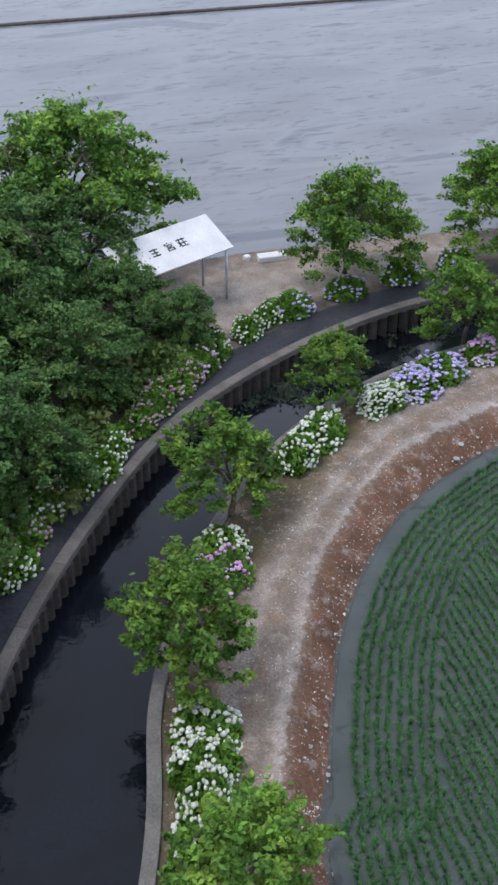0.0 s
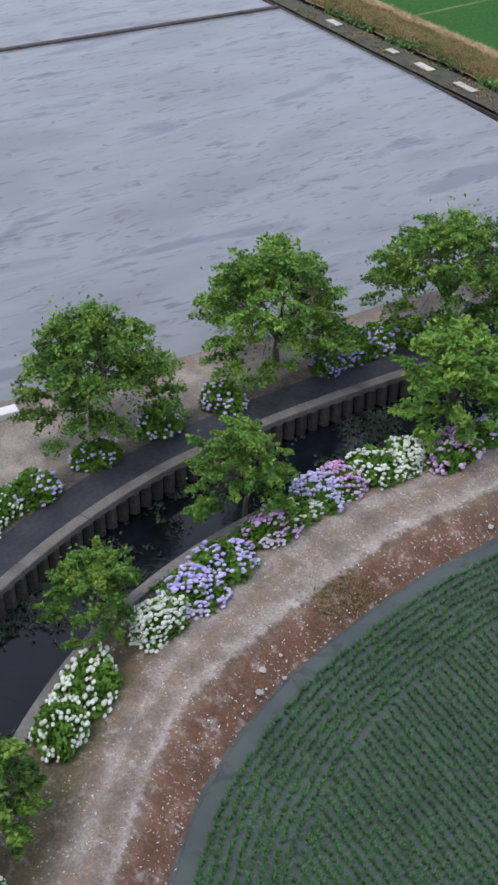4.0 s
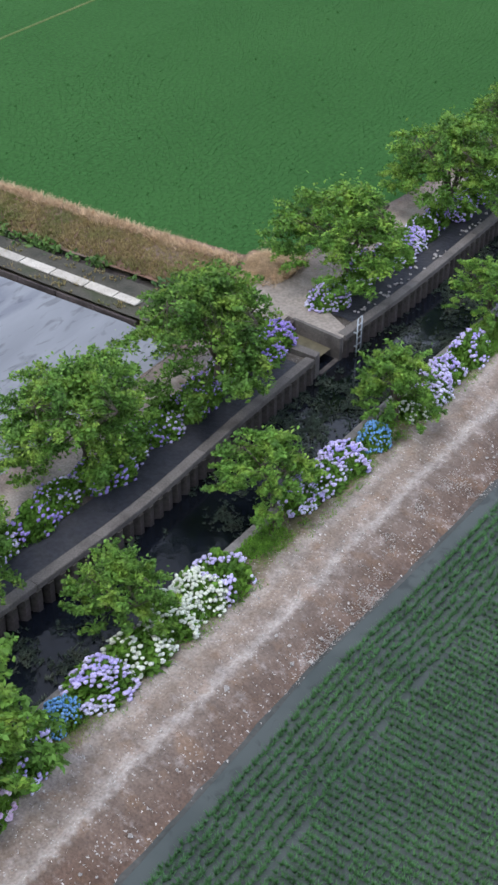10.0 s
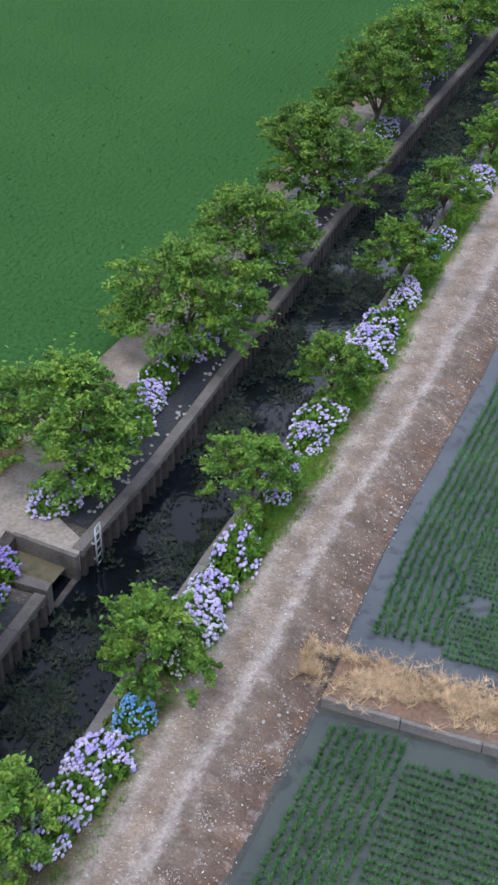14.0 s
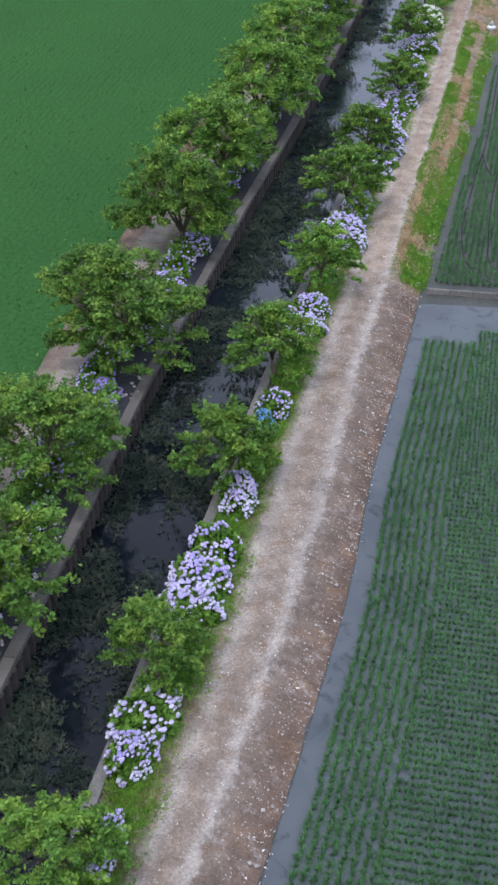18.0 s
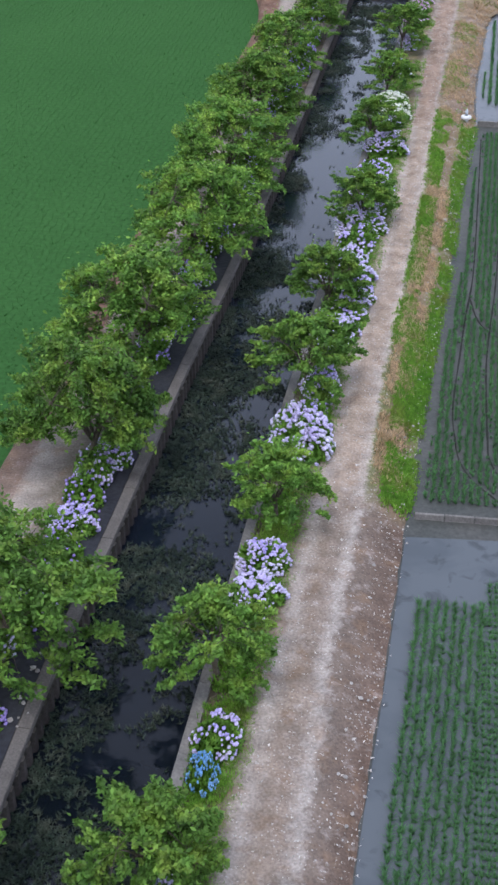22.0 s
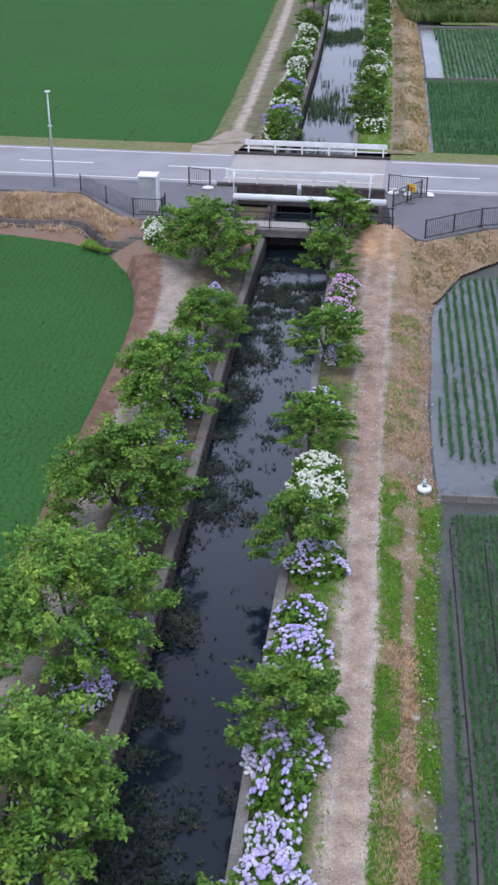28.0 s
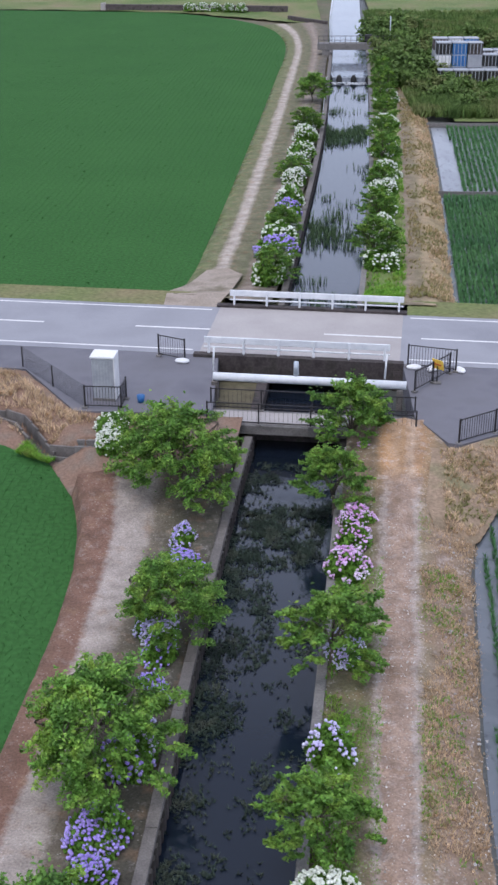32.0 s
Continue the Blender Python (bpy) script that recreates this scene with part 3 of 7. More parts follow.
# flooded paddy west of the path
f0 = keep(FIELD, -10, 45.6)
FLOOD = [*map(tuple, f0[::6] + (-0.2, 0)), (-40, 46.0), (-49.2, 46.6), (-61.8, 48.2), (-71.4, 48.9), (-72.4, 40), (-74.6, 20), (-80, -30), (-20, -30)]
flood = tagged(put("flooded_paddy", flat("flooded_paddy", FLOOD, -0.30, M_FLOOD)), "flooded paddy with silvery grey water over pale silt", "paddy water", kind="structure")
tagged(put("flooded_paddy_far", flat("flooded_paddy_far", [(-81.2, -40), (-71.5, 48.7), (-160, 56), (-160, -40)], -0.30, M_FLOOD)), "flooded paddy beyond a dark ridge", "paddy water", kind="structure")

# lighter, bluer copy of the paddy water, with reflected sky in its colour
M_SKYWATER = water_mat("sky_pale_paddy_water", (0.082, 0.096, 0.110), (0.106, 0.121, 0.136), 0.5, 0.10, 0.10, 0.6)
M_PALE = water_mat("pale_paddy_water", (0.098, 0.110, 0.122), (0.135, 0.147, 0.162), 0.5, 0.12, 0.1, 0.6)
# seedlings east of the track
t_all = keep(TOE, 3, 139)
n_toe = normals(t_all)


def paddy_poly(lo, hi, inset, far):
    c = keep(TOE, lo, hi)
    c = c + normals(c) * inset
    return [*map(tuple, c[::4]), (far, hi), (far, lo)]


def paddy_water(lo, hi, far, z=Z_LOW - 0.02, skin=M_RIM):
    me = flat("paddy_water", paddy_poly(lo, hi, -0.1, far), z, skin)
    return tagged(put("paddy_water", me), "shallow grey paddy water between rice rows", "paddy water", kind="structure")


first = [*map(tuple, keep(TOE, 6, 45.4)[::4]), (14, 45.4), (14, 6)]
tagged(put("paddy_water", flat("paddy_water", first, Z_LOW - 0.02, M_RIM)), "shallow grey paddy water between rice rows", "paddy water", kind="structure")
paddy_water(47.4, 80.9, 6, Z_LOW - 0.02, M_SKYWATER)
rng = np.random.default_rng(11)


def seedlings(pts, h, w, blades, seed, mtl=M_RICE, bare=-0.74, lean=0.95):
    patch = np.array([hump(x, y, 0.35, 9) + 0.5 * hump(x, y, 1.3, 2) for x, y in pts])
    pts = pts[patch > bare + 0.1 * rng.normal(size=len(pts))]
    ob = put("rice_seedlings", tufts("rice_seedlings", np.c_[pts, np.full(len(pts), Z_LOW - 0.03)], h, w, blades, mtl, lean, seed))
    return tagged(ob, "young green rice seedlings planted in rows", "rice", kind="stuff")


def headland(lo, hi, off, rows, step=0.25, hill=0.15):
    """Rows of hills that follow the paddy's edge."""
    c = keep(TOE, lo - 1, hi + 1)
    nn, out = normals(c), []
    for k in range(rows):
        row = spline((c + nn * (off + step * k))[::5], hill)
        row = row[(row[:, 1] > lo) & (row[:, 1] < hi)]
        out.append(row + rng.normal(size=row.shape) * 0.02)
    return out


def planted(lo, hi, inset, far, turn, seed):
    """Hills in rows across the paddy, 0.24 m apart, inside its headland."""
    c = keep(TOE, lo, hi)
    c = c + normals(c) * inset
    g = grid_in([*map(tuple, c[::4]), (far, hi), (far, lo)], 0.155, 0.24, turn, 0.10, seed, 0.12)
    return g[(g[:, 1] > lo) & (g[:, 1] < hi)]


inner = planted(4.6, 45.0, 2.42, -5.0, -0.10, 4)
seedlings(np.vstack(headland(3.6, 45.2, 0.50, 8) + [inner]), 0.14, 0.014, 28, 21, M_RICE, -0.86, 1.35)
inner = planted(48.0, 79.0, 2.38, -12.5, -0.06, 5)
seedlings(np.vstack(headland(48.6, 77.4, 0.55, 8) + [inner]), 0.17, 0.015, 24, 22, M_RICE, -0.80, 1.3)
third = grid_in([*map(tuple, (keep(TOE, 81.9, 114.2) + (0.32, 0))[::4]), (-12, 114), (-12, 81.9)], 0.24, 0.075, -0.08, 0.3, 6, 0.24)
RUTS = [spline(c, 0.12) for c in ([(-17.6, 113), (-18.1, 106), (-18.7, 98), (-19.2, 94), (-19.5, 91.3), (-19.9, 87.6), (-19.9, 85.7), (-19.8, 84.4), (-19.4, 83.3), (-18.6, 82.2)], [(-16.5, 112), (-17.1, 104.9), (-17.8, 97.4), (-18.5, 91.4), (-18.7, 88.4), (-18.8, 85.8), (-18.8, 84.5), (-18.4, 83.4), (-17.4, 82.4)], [(-18.95, 95.6), (-18.7, 93.8), (-18.1, 92.7), (-17.0, 91.7)], [(-14.6, 110), (-15.6, 100), (-16.6, 92), (-17.0, 86)])]
M_RUT = mat("wet_rut", [(0.024, 0.027, 0.023), (0.038, 0.041, 0.036)], 1.5, 9, 0.8, 0.4, spec=0.08)
for c in RUTS:
    nn = normals(c)
    wide = np.array([0.030 + 0.02 * hump(x, y, 1.3, 3) for x, y in c])[:, None]
    tagged(put("wheel_rut", loft("wheel_rut", [c - nn * wide, c, c + nn * wide], [-0.488, -0.482, -0.488], [0, 1, 2], [1, 1], M_RUT, c[:, 1], 0.004)), "dark curved wheel rut in paddy mud", "wheel rut", kind="structure")
far = np.min([np.linalg.norm(third - nearest(c, third), axis=1) for c in RUTS], axis=0)
third = third[far > 0.09]
seedlings(third, 0.12, 0.016, 16, 23, M_RICE, -0.74, 1.3)
fourth = grid_in([*map(tuple, (keep(TOE, 115.2, 138.0) + (0.25, 0))[::4]), (8, 139), (8, 115.2)], 0.40, 0.11, -0.08, 0.3, 7, 0.14)
fourth = fourth[(fourth[:, 1] > 118.6 + 0.9 * np.sin(fourth[:, 0] * 0.9)) | (fourth[:, 1] < 116.4) & (fourth[:, 0] > -15.8)]
seedlings(fourth, 0.22, 0.022, 11, 24, M_RICE, -0.62)
tagged(put("paddy_water", flat("paddy_water", paddy_poly(115.0, 137.8, -0.1, 12), Z_LOW - 0.02, M_PALE)), "shallow bright paddy water between rice rows", "paddy water", kind="structure")


# ---- canal walls ----
def yaw(d):
    return math.atan2(d[1], d[0])


wall = tagged(new("wall_west"), "weathered concrete canal wall on dark sheet piles", "canal wall", kind="structure")
COP_LEN = 2.4
stations = WALL[(WALL[:, 1] > -8) & (WALL[:, 1] < 262)]
keep_gap = lambda y: not (46.9 < y < 48.8) and not (143.2 < y < 158.4)


def ribbon(name, c, nn, off0, off1, z0, z1, material, parent):
    """A bent bar along the line c between two offsets and two heights."""
    v = []
    for p, q in zip(c, nn):
        a, b = p - q * off0, p - q * off1
        v += [(*a, z0), (*a, z1 - 0.03), (*(a * 0.95 + b * 0.05), z1), (*(a * 0.05 + b * 0.95), z1), (*b, z1 - 0.03), (*b, z0)]
    k, fs = 6, []
    for i in range(len(c) - 1):
        for j in range(k):
            a, b = i * k + j, i * k + (j + 1) % k
            fs.append((a, b, b + k, a + k))
    fs += [tuple(range(k))[::-1], tuple(range((len(c) - 1) * k, len(c) * k))]
    return put(name, mesh_of(name, v, fs, material), parent)


for lo, hi in ((-8, 46.95), (48.7, 143.2), (158.4, 262)):
    line = keep(WALL, lo, hi)
    n_st = normals(line)
    i = 0
    while i < len(line) - 1:
        j = min(i + 5, len(line) - 1)
        seg, sn = line[i : j + 1].copy(), n_st[i : j + 1]
        seg[0] = seg[0] * 0.985 + seg[1] * 0.015
        seg[-1] = seg[-1] * 0.985 + seg[-2] * 0.015
        ribbon("coping", seg, sn, -0.03, 0.34, -0.13, 0.06 + random.uniform(-0.006, 0.006), M_COPE, wall)
        i = j
# piles: U-shaped troughs below the coping
pile_line = spline(stations[::2], 0.46)
pn = normals(pile_line)


def pile_mesh(w, d, h):
    bm = bmesh.new()
    prof = [(-w / 2, 0.10), (-w / 2, 0.0), (-w * 0.22, -d), (w * 0.22, -d), (w / 2, 0.0), (w / 2, 0.10)]
    lo, hi = [bm.verts.new((x, y, -h)) for x, y in prof], [bm.verts.new((x, y, 0)) for x, y in prof]
    for a in range(len(prof)):
        b = (a + 1) % len(prof)
        bm.faces.new((lo[a], lo[b], hi[b], hi[a]))
    bm.faces.new(hi)
    bm.faces.new(lo[::-1])
    me = bpy.data.meshes.new("pile")
    bm.to_mesh(me)
    bm.free()
    me.materials.append(M_PILE)
    return me


PILE = pile_mesh(0.36, 0.16, 1.6)
for p, q in zip(pile_line, pn):
    if keep_gap(p[1]) and 5 < p[1] < 135:
        ob = put("pile", PILE, wall)
        ob.matrix_basis = Matrix.Translation((p[0] - q[0] * 0.08, p[1] - q[1] * 0.08, -0.135)) @ Matrix.Rotation(yaw(q) + math.pi / 2, 4, "Z")
vs, fs = [], []
pv, pf = [tuple(v.co) for v in PILE.vertices], [tuple(f.vertices) for f in PILE.polygons]
for p, q in zip(pile_line, pn):
    if keep_gap(p[1]) and not 5 < p[1] < 135:
        m = Matrix.Translation((p[0] - q[0] * 0.08, p[1] - q[1] * 0.08, -0.135)) @ Matrix.Rotation(yaw(q) + math.pi / 2, 4, "Z")
        k = len(vs)
        vs += [m @ Vector(v) for v in pv]
        fs += [tuple(a + k for a in f) for f in pf]
tagged(put("piles_far", mesh_of("piles_far", vs, fs, M_PILE), wall), kind="stuff")
for lo, hi in ((-8, 47.0), (48.75, 143.3), (158.2, 262)):
    c = keep(WALL, lo, hi)
    ribbon("backing", c, normals(c), 0.14, 0.34, -2.3, -0.14, M_PILE, wall)
east = tagged(new("wall_east"), "low concrete kerb along the canal edge", "canal kerb", kind="structure")
i, ke = 0, keep(KERB, -6, 262)
kn = normals(ke)
while i + 4 < len(ke):
    j = min(i + 8, len(ke) - 1)
    if not (143.2 < ke[i][1] < 158.4 or 143.2 < ke[j][1] < 158.4):
        seg = ke[i : j + 1].copy()
        seg[0] = seg[0] * 0.98 + seg[1] * 0.02
        ribbon("kerb_block", seg, kn[i : j + 1], -0.32, 0.02, -2.2, -0.02 + random.uniform(-0.01, 0.01), M_CONC, east)
    i = j

c = keep(WALL, 142.8, 158.8)
ribbon("backing", c, normals(c), -0.02, 0.5, -2.3, -0.2, M_PILE, wall)
c = keep(KERB, 142.8, 158.8)
ribbon("kerb_block", c, normals(c), -0.45, 0.02, -2.3, -0.2, M_PILE, east)

# black weed sheet behind the coping
for lo, hi in ((-6, 46.6), (49.6, 99)):
    c = keep(WALL, lo, hi)
    nn = normals(c)
    lift = np.clip((c[:, 1] - 132) / 8, 0, 1) * (Z_ROAD - 0.03)
    me = loft("weed_sheet", [c - nn * 0.36, c - nn * 0.85, c - nn * 1.45], [lift + 0.015, lift + 0.045, lift + 0.03], [0, 1, 2], [3, 3], M_SHEET, c[:, 1], 0.03)
    tagged(put("weed_sheet", me), "wrinkled black weed-control sheet laid on soil", "ground sheet", kind="structure")

# ---- trees ----
def tree_meshes(seed, height, radius, sprays, n_leaf, leaf, skin=None):
    """Trunk-and-limbs and crown meshes of one spreading tree: flat, overlapping leaf sprays in tiers under a low dome."""
    rnd = random.Random(seed)
    vs, fs, tips = [], [], []

    def limb(path, radii, n=6):
        v, f = tube(path, radii, n)
        k = len(vs)
        vs.extend(v)
        fs.extend(tuple(a + k for a in q) for q in f)

    fork = height * 0.24
    base_r = 0.026 * height
    trunk = [Vector((0, 0, -0.25)), Vector((0, 0, 0.05)), Vector((rnd.uniform(-0.08, 0.08), rnd.uniform(-0.08, 0.08), fork * 0.55)), Vector((rnd.uniform(-0.12, 0.12), rnd.uniform(-0.12, 0.12), fork))]
    limb(trunk, [base_r * 1.5, base_r * 1.1, base_r * 0.9, base_r * 0.8], 8)
    lobes = [(rnd.uniform(0, 6.3), rnd.uniform(0.78, 1.15)) for _ in range(5)]
    arms = 6
    for k in range(arms):
        a = 2 * math.pi * (k + rnd.uniform(-0.25, 0.25)) / arms
        p0 = trunk[3] * rnd.uniform(0.8, 1.0)
        p3 = Vector((math.cos(a) * radius * 0.62, math.sin(a) * radius * 0.62, height * rnd.uniform(0.55, 0.78)))
        p1, p2 = p0.lerp(p3, 0.35) + Vector((0, 0, 0.09 * height)), p0.lerp(p3, 0.72) + Vector((0, 0, 0.05 * height))
        limb([p0, p1, p2, p3], [base_r * 0.6, base_r * 0.42, base_r * 0.26, base_r * 0.12])
        for j in range(sprays // arms):
            # tiers: a low skirt, a middle ring, the top of the dome
            tier = (0, 1, 2, 1, 0, 1, 2, 1)[j % 8]
            rho = (rnd.uniform(0.66, 1.0), rnd.uniform(0.42, 0.86), rnd.uniform(0.02, 0.55))[tier]
            b = a + rnd.uniform(-0.75, 0.75)
            wide = radius * max(0.62, *(1.14 * s - 0.55 * (1 - math.cos(b - o)) ** 1.2 for o, s in lobes))
            top = (rnd.uniform(0.27, 0.52), rnd.uniform(0.50, 0.78), rnd.uniform(0.74, 0.93))[tier] - 0.06 * rho
            t = Vector((math.cos(b) * rho * wide, math.sin(b) * rho * wide, height * top))
            c = (p1, p2, p3)[min(2, tier + (j % 2))]
            limb([c, c.lerp(t, 0.6) + Vector((0, 0, 0.06)), t], [base_r * 0.10, base_r * 0.07, base_r * 0.03], 3)
            tips.append(t)
    rng = np.random.default_rng(seed)
    tips = np.array([tuple(t) for t in tips])
    sz = rng.uniform(0.55, 1.35, len(tips))
    per = n_leaf / sz.sum()
    at = []
    for t, s in zip(tips, sz):
        ax = np.arctan2(t[1], t[0]) + rng.normal() * 0.35
        m = int(per * s)
        d, g = rng.uniform(0, 2 * np.pi, m), rng.uniform(0, 1, m) ** 0.6
        q = np.c_[np.cos(d) * g * 0.56, np.sin(d) * g * (0.21 + 0.10 * np.sin(3 * d + s * 9)), rng.normal(size=m) * 0.05] * s**0.5 * (radius / 2.1) ** 0.8
        q[:, 2] += rng.uniform(-0.10, 0.42) * q[:, 0] + rng.uniform(-0.25, 0.25) * q[:, 1] - 0.40 * (q[:, 0] ** 2 + q[:, 1] ** 2)
        co, si = np.cos(ax), np.sin(ax)
        q = q @ np.array([[co, si, 0], [-si, co, 0], [0, 0, 1]])
        at.append(q + t)
    # loose leaves that fill the crown between the sprays
    m = n_leaf // 12
    near = tips[rng.integers(0, len(tips), m)]
    at.append(near * rng.uniform(0.55, 1.04, (m, 1)) + rng.normal(size=(m, 3)) * (0.20, 0.20, 0.13) * (radius / 2.1) + (0, 0, 0.10 * height))
    return mesh_of("trunk", vs, fs, M_BARK, True), leaves("crown", np.vstack(at), leaf, skin or M_LEAF, 0.62, seed)


BIG = [tree_meshes(40 + k, 4.4, 2.5, 132, 22000, 0.082) for k in range(5)]
SMALL = [tree_meshes(60 + k, 3.2, 1.45, 72, 9500, 0.080) for k in range(5)]
GROVE = [tree_meshes(50 + k, 4.9, 2.45, 132, 20000, 0.085, M_DARKLEAF) for k in range(3)]


def tree(kind, k, x, y, z, size, turn, label, group):
    ob = new("tree")
    trunk, crown = kind[k % len(kind)]
    put("trunk", trunk, ob)
    put("crown", crown, ob)
    ob.matrix_basis = Matrix.Translation((x, y, z)) @ Matrix.Rotation(turn, 4, "Z") @ Matrix.Diagonal((size * random.uniform(0.93, 1.07), size * random.uniform(0.93, 1.07), size * random.uniform(0.94, 1.06), 1))
    return tagged(ob, label, "tree", group)


random.seed(4)
WEST_TREES = [(-41.6, 8.4, 1.55), (-37.2, 17.7, 1.0), (-36.9, 24.5, 1.0), (-35.8, 31.0, 1.0), (-35.3, 37.4, 1.0), (-34.5, 43.5, 1.05), (-34.2, 52.4, 0.98), (-33.3, 59.8, 0.98), (-32.8, 65.8, 0.92), (-32.2, 73.5, 1.1), (-31.5, 82.3, 1.03), (-31.0, 88.8, 1.07), (-30.1, 96.4, 1.08), (-29.8, 104.6, 1.01), (-29.2, 112.0, 1.01), (-28.7, 120.5, 0.92), (-27.2, 127.4, 0.72), (-27.3, 137.2, 1.0)]
SHADE_TREES = [(-36.5, 4.4, 1.25), (-33.0, 3.2, 1.15), (-30.2, 0.8, 1.1), (-26.4, -1.4, 1.0), (-39.6, 2.4, 1.4), (-34.6, 8.2, 0.72), (-28.4, 1.6, 1.15), (-35.5, 0.6, 1.2), (-31.6, 5.6, 0.85), (-38.6, 8.0, 0.95), (-33.8, 10.4, 0.5), (-36.2, 9.0, 0.6), (-25.2, -0.2, 1.15), (-32.6, -1.6, 1.2), (-22.4, -2.0, 1.25), (-27.2, 3.4, 0.72), (-19.4, -3.2, 1.3), (-16.0, -4.8, 1.3), (-12.4, -6.6, 1.3)]
FAR_WEST = [(-23.9, 165, 0.62), (-23.3, 175, 0.5), (-22.3, 190, 0.5), (-21.0, 209, 0.55), (-20.0, 224, 0.7)]
EAST_TREES = [(-12.6, 4.2, 1.15), (-19.3, 5.4, 1.2), (-24.9, 8.6, 1.12), (-29.2, 13.8, 0.95), (-31.0, 19.3, 1.05), (-30.7, 26.7, 1.4), (-30.5, 32.6, 0.95), (-29.8, 39.1, 1.0), (-28.6, 45.0, 1.0), (-28.5, 52.3, 0.9), (-27.6, 58.6, 0.85), (-26.9, 67.0, 1.08), (-26.3, 73.6, 1.0), (-25.3, 80.3, 0.98), (-24.9, 87.3, 1.15), (-24.3, 93.3, 1.0), (-23.2, 101.1, 1.0), (-22.9, 110.2, 0.95), (-22.3, 118.0, 0.95), (-21.5, 126.1, 1.05), (-21.0, 136.5, 0.95), (-20.0, 142.0, 1.2)]
FAR_EAST = [(-17.3, 169, 1.06), (-16.5, 178.5, 0.85), (-15.8, 187, 0.77), (-15.0, 196, 0.94), (-14.2, 204.5, 0.81), (-13.5, 213, 0.89), (-12.9, 221, 0.85), (-12.2, 229, 0.98), (-11.6, 238, 0.85)]
for k, (x, y, s) in enumerate(WEST_TREES):
    tree(BIG, k, x, y, -0.02, s, k * 2.1, "spreading broadleaf tree beside the earth footpath", "trees along the footpath")
for k, (x, y, s) in enumerate(SHADE_TREES):
    tree(GROVE, k + 1, x, y, -0.05, s, k * 1.7 + 0.4, "dense broadleaf tree in the shady grove at the bend", "trees in the grove")
for k, (x, y, s) in enumerate(EAST_TREES):
    tree(SMALL, k, x - (0.2 if y > 60 else 0), y, -0.08, s * 0.93, k * 1.3, "small leafy tree between canal kerb and gravel track", "trees along the track")
for k, (x, y, s) in enumerate(FAR_WEST):
    tree(BIG, k, x, y, -0.1, s, k * 1.1, "small tree on the far canal bank", "trees past the bridge")
for k, (x, y, s) in enumerate(FAR_EAST):
    tree(SMALL, k, x, y, -0.1, s, k * 1.9, "leafy tree on the far canal bank", "trees past the bridge")


# ---- hydrangeas ----
PETALS = {
    "white": [(0.66, 0.70, 0.58), (0.84, 0.86, 0.80)],
    "lilac": [(0.42, 0.36, 0.78), (0.66, 0.58, 0.88), (0.76, 0.74, 0.90)],
    "pale": [(0.50, 0.43, 0.73), (0.66, 0.61, 0.86), (0.76, 0.76, 0.86)],
    "blue": [(0.15, 0.38, 0.72), (0.30, 0.52, 0.84)],
    "violet": [(0.34, 0.25, 0.68), (0.50, 0.41, 0.84)],
    "pink": [(0.58, 0.25, 0.55), (0.74, 0.52, 0.78), (0.80, 0.74, 0.80)],
    "dusty": [(0.40, 0.24, 0.28), (0.62, 0.48, 0.52)],
}
M_PETAL = {k: mat("petal_" + k, v, 1.6, 25, 0.8, 0.3, island=0.16, through=0.15) for k, v in PETALS.items()}


def lump(rng):
    """A small knobbly blossom ball."""
    bm = bmesh.new()
    bmesh.ops.create_icosphere(bm, subdivisions=1, radius=1.06)
    for v in bm.verts:
        v.co *= 0.88 + 0.24 * rng.random()
        v.co.z *= 0.78
    tri = [[tuple(v.co) for v in f.verts] for f in bm.faces]
    vs = np.array([tuple(v.co) for v in bm.verts])
    fs = [tuple(v.index for v in f.verts) for f in bm.faces]
    bm.free()
    return vs, fs


LUMPS = [lump(random.Random(k)) for k in range(3)]


def bush_meshes(seed, heads):
    """Leaves and flower heads over an uneven mound about two metres across."""
    rng = np.random.default_rng(seed)

    def swell(d):
        return 0.94 + 0.22 * noise.noise(Vector((d[0] * 1.7, d[1] * 1.7, d[2] * 1.7 + seed))) + 0.10 * noise.noise(Vector((d[0] * 4, d[1] * 4, d[2] * 4 + seed)))

    th, ph = rng.uniform(0, 2 * np.pi, 1150), np.arccos(rng.uniform(0.0, 1, 1150))
    r = rng.uniform(0.72, 1.0, 1150)
    at = np.c_[np.cos(th) * np.sin(ph), np.sin(th) * np.sin(ph), np.cos(ph) * 0.95 + 0.02]
    at = at * (r * np.array([swell(d) for d in at]))[:, None]
    green = leaves("foliage", at, 0.135, M_BUSH, 0.45, seed)
    vs, fs, k, tries = [], [], 0, 0
    pts = []
    while len(pts) < heads and tries < 6000:
        tries += 1
        a, c = rng.uniform(0, 2 * np.pi), rng.uniform(0.12, 1)
        s = (1 - c * c) ** 0.5
        q = np.array([np.cos(a) * s, np.sin(a) * s, c * 0.97])
        q = q * swell(q) * rng.uniform(0.96, 1.06)
        if noise.noise(Vector((q[0] * 2.2, q[1] * 2.2, q[2] * 2.2 + 7 * seed))) < (-0.16 if heads > 100 else 0.0):
            continue
        if all(np.linalg.norm(q - o) > 0.078 for o in pts) or rng.random() < 0.02:
            pts.append(q)
    for q in pts:
        v, f = LUMPS[int(rng.integers(3))]
        vs.append(v * rng.uniform(0.042, 0.082) * np.array([1.1, 1.1, 0.9]) + q)
        fs.extend(tuple(a + k for a in g) for g in f)
        k += len(v)
    return green, np.vstack(vs), fs


BUSH = [bush_meshes(80 + k, (200, 100, 235, 68)[k]) for k in range(4)]
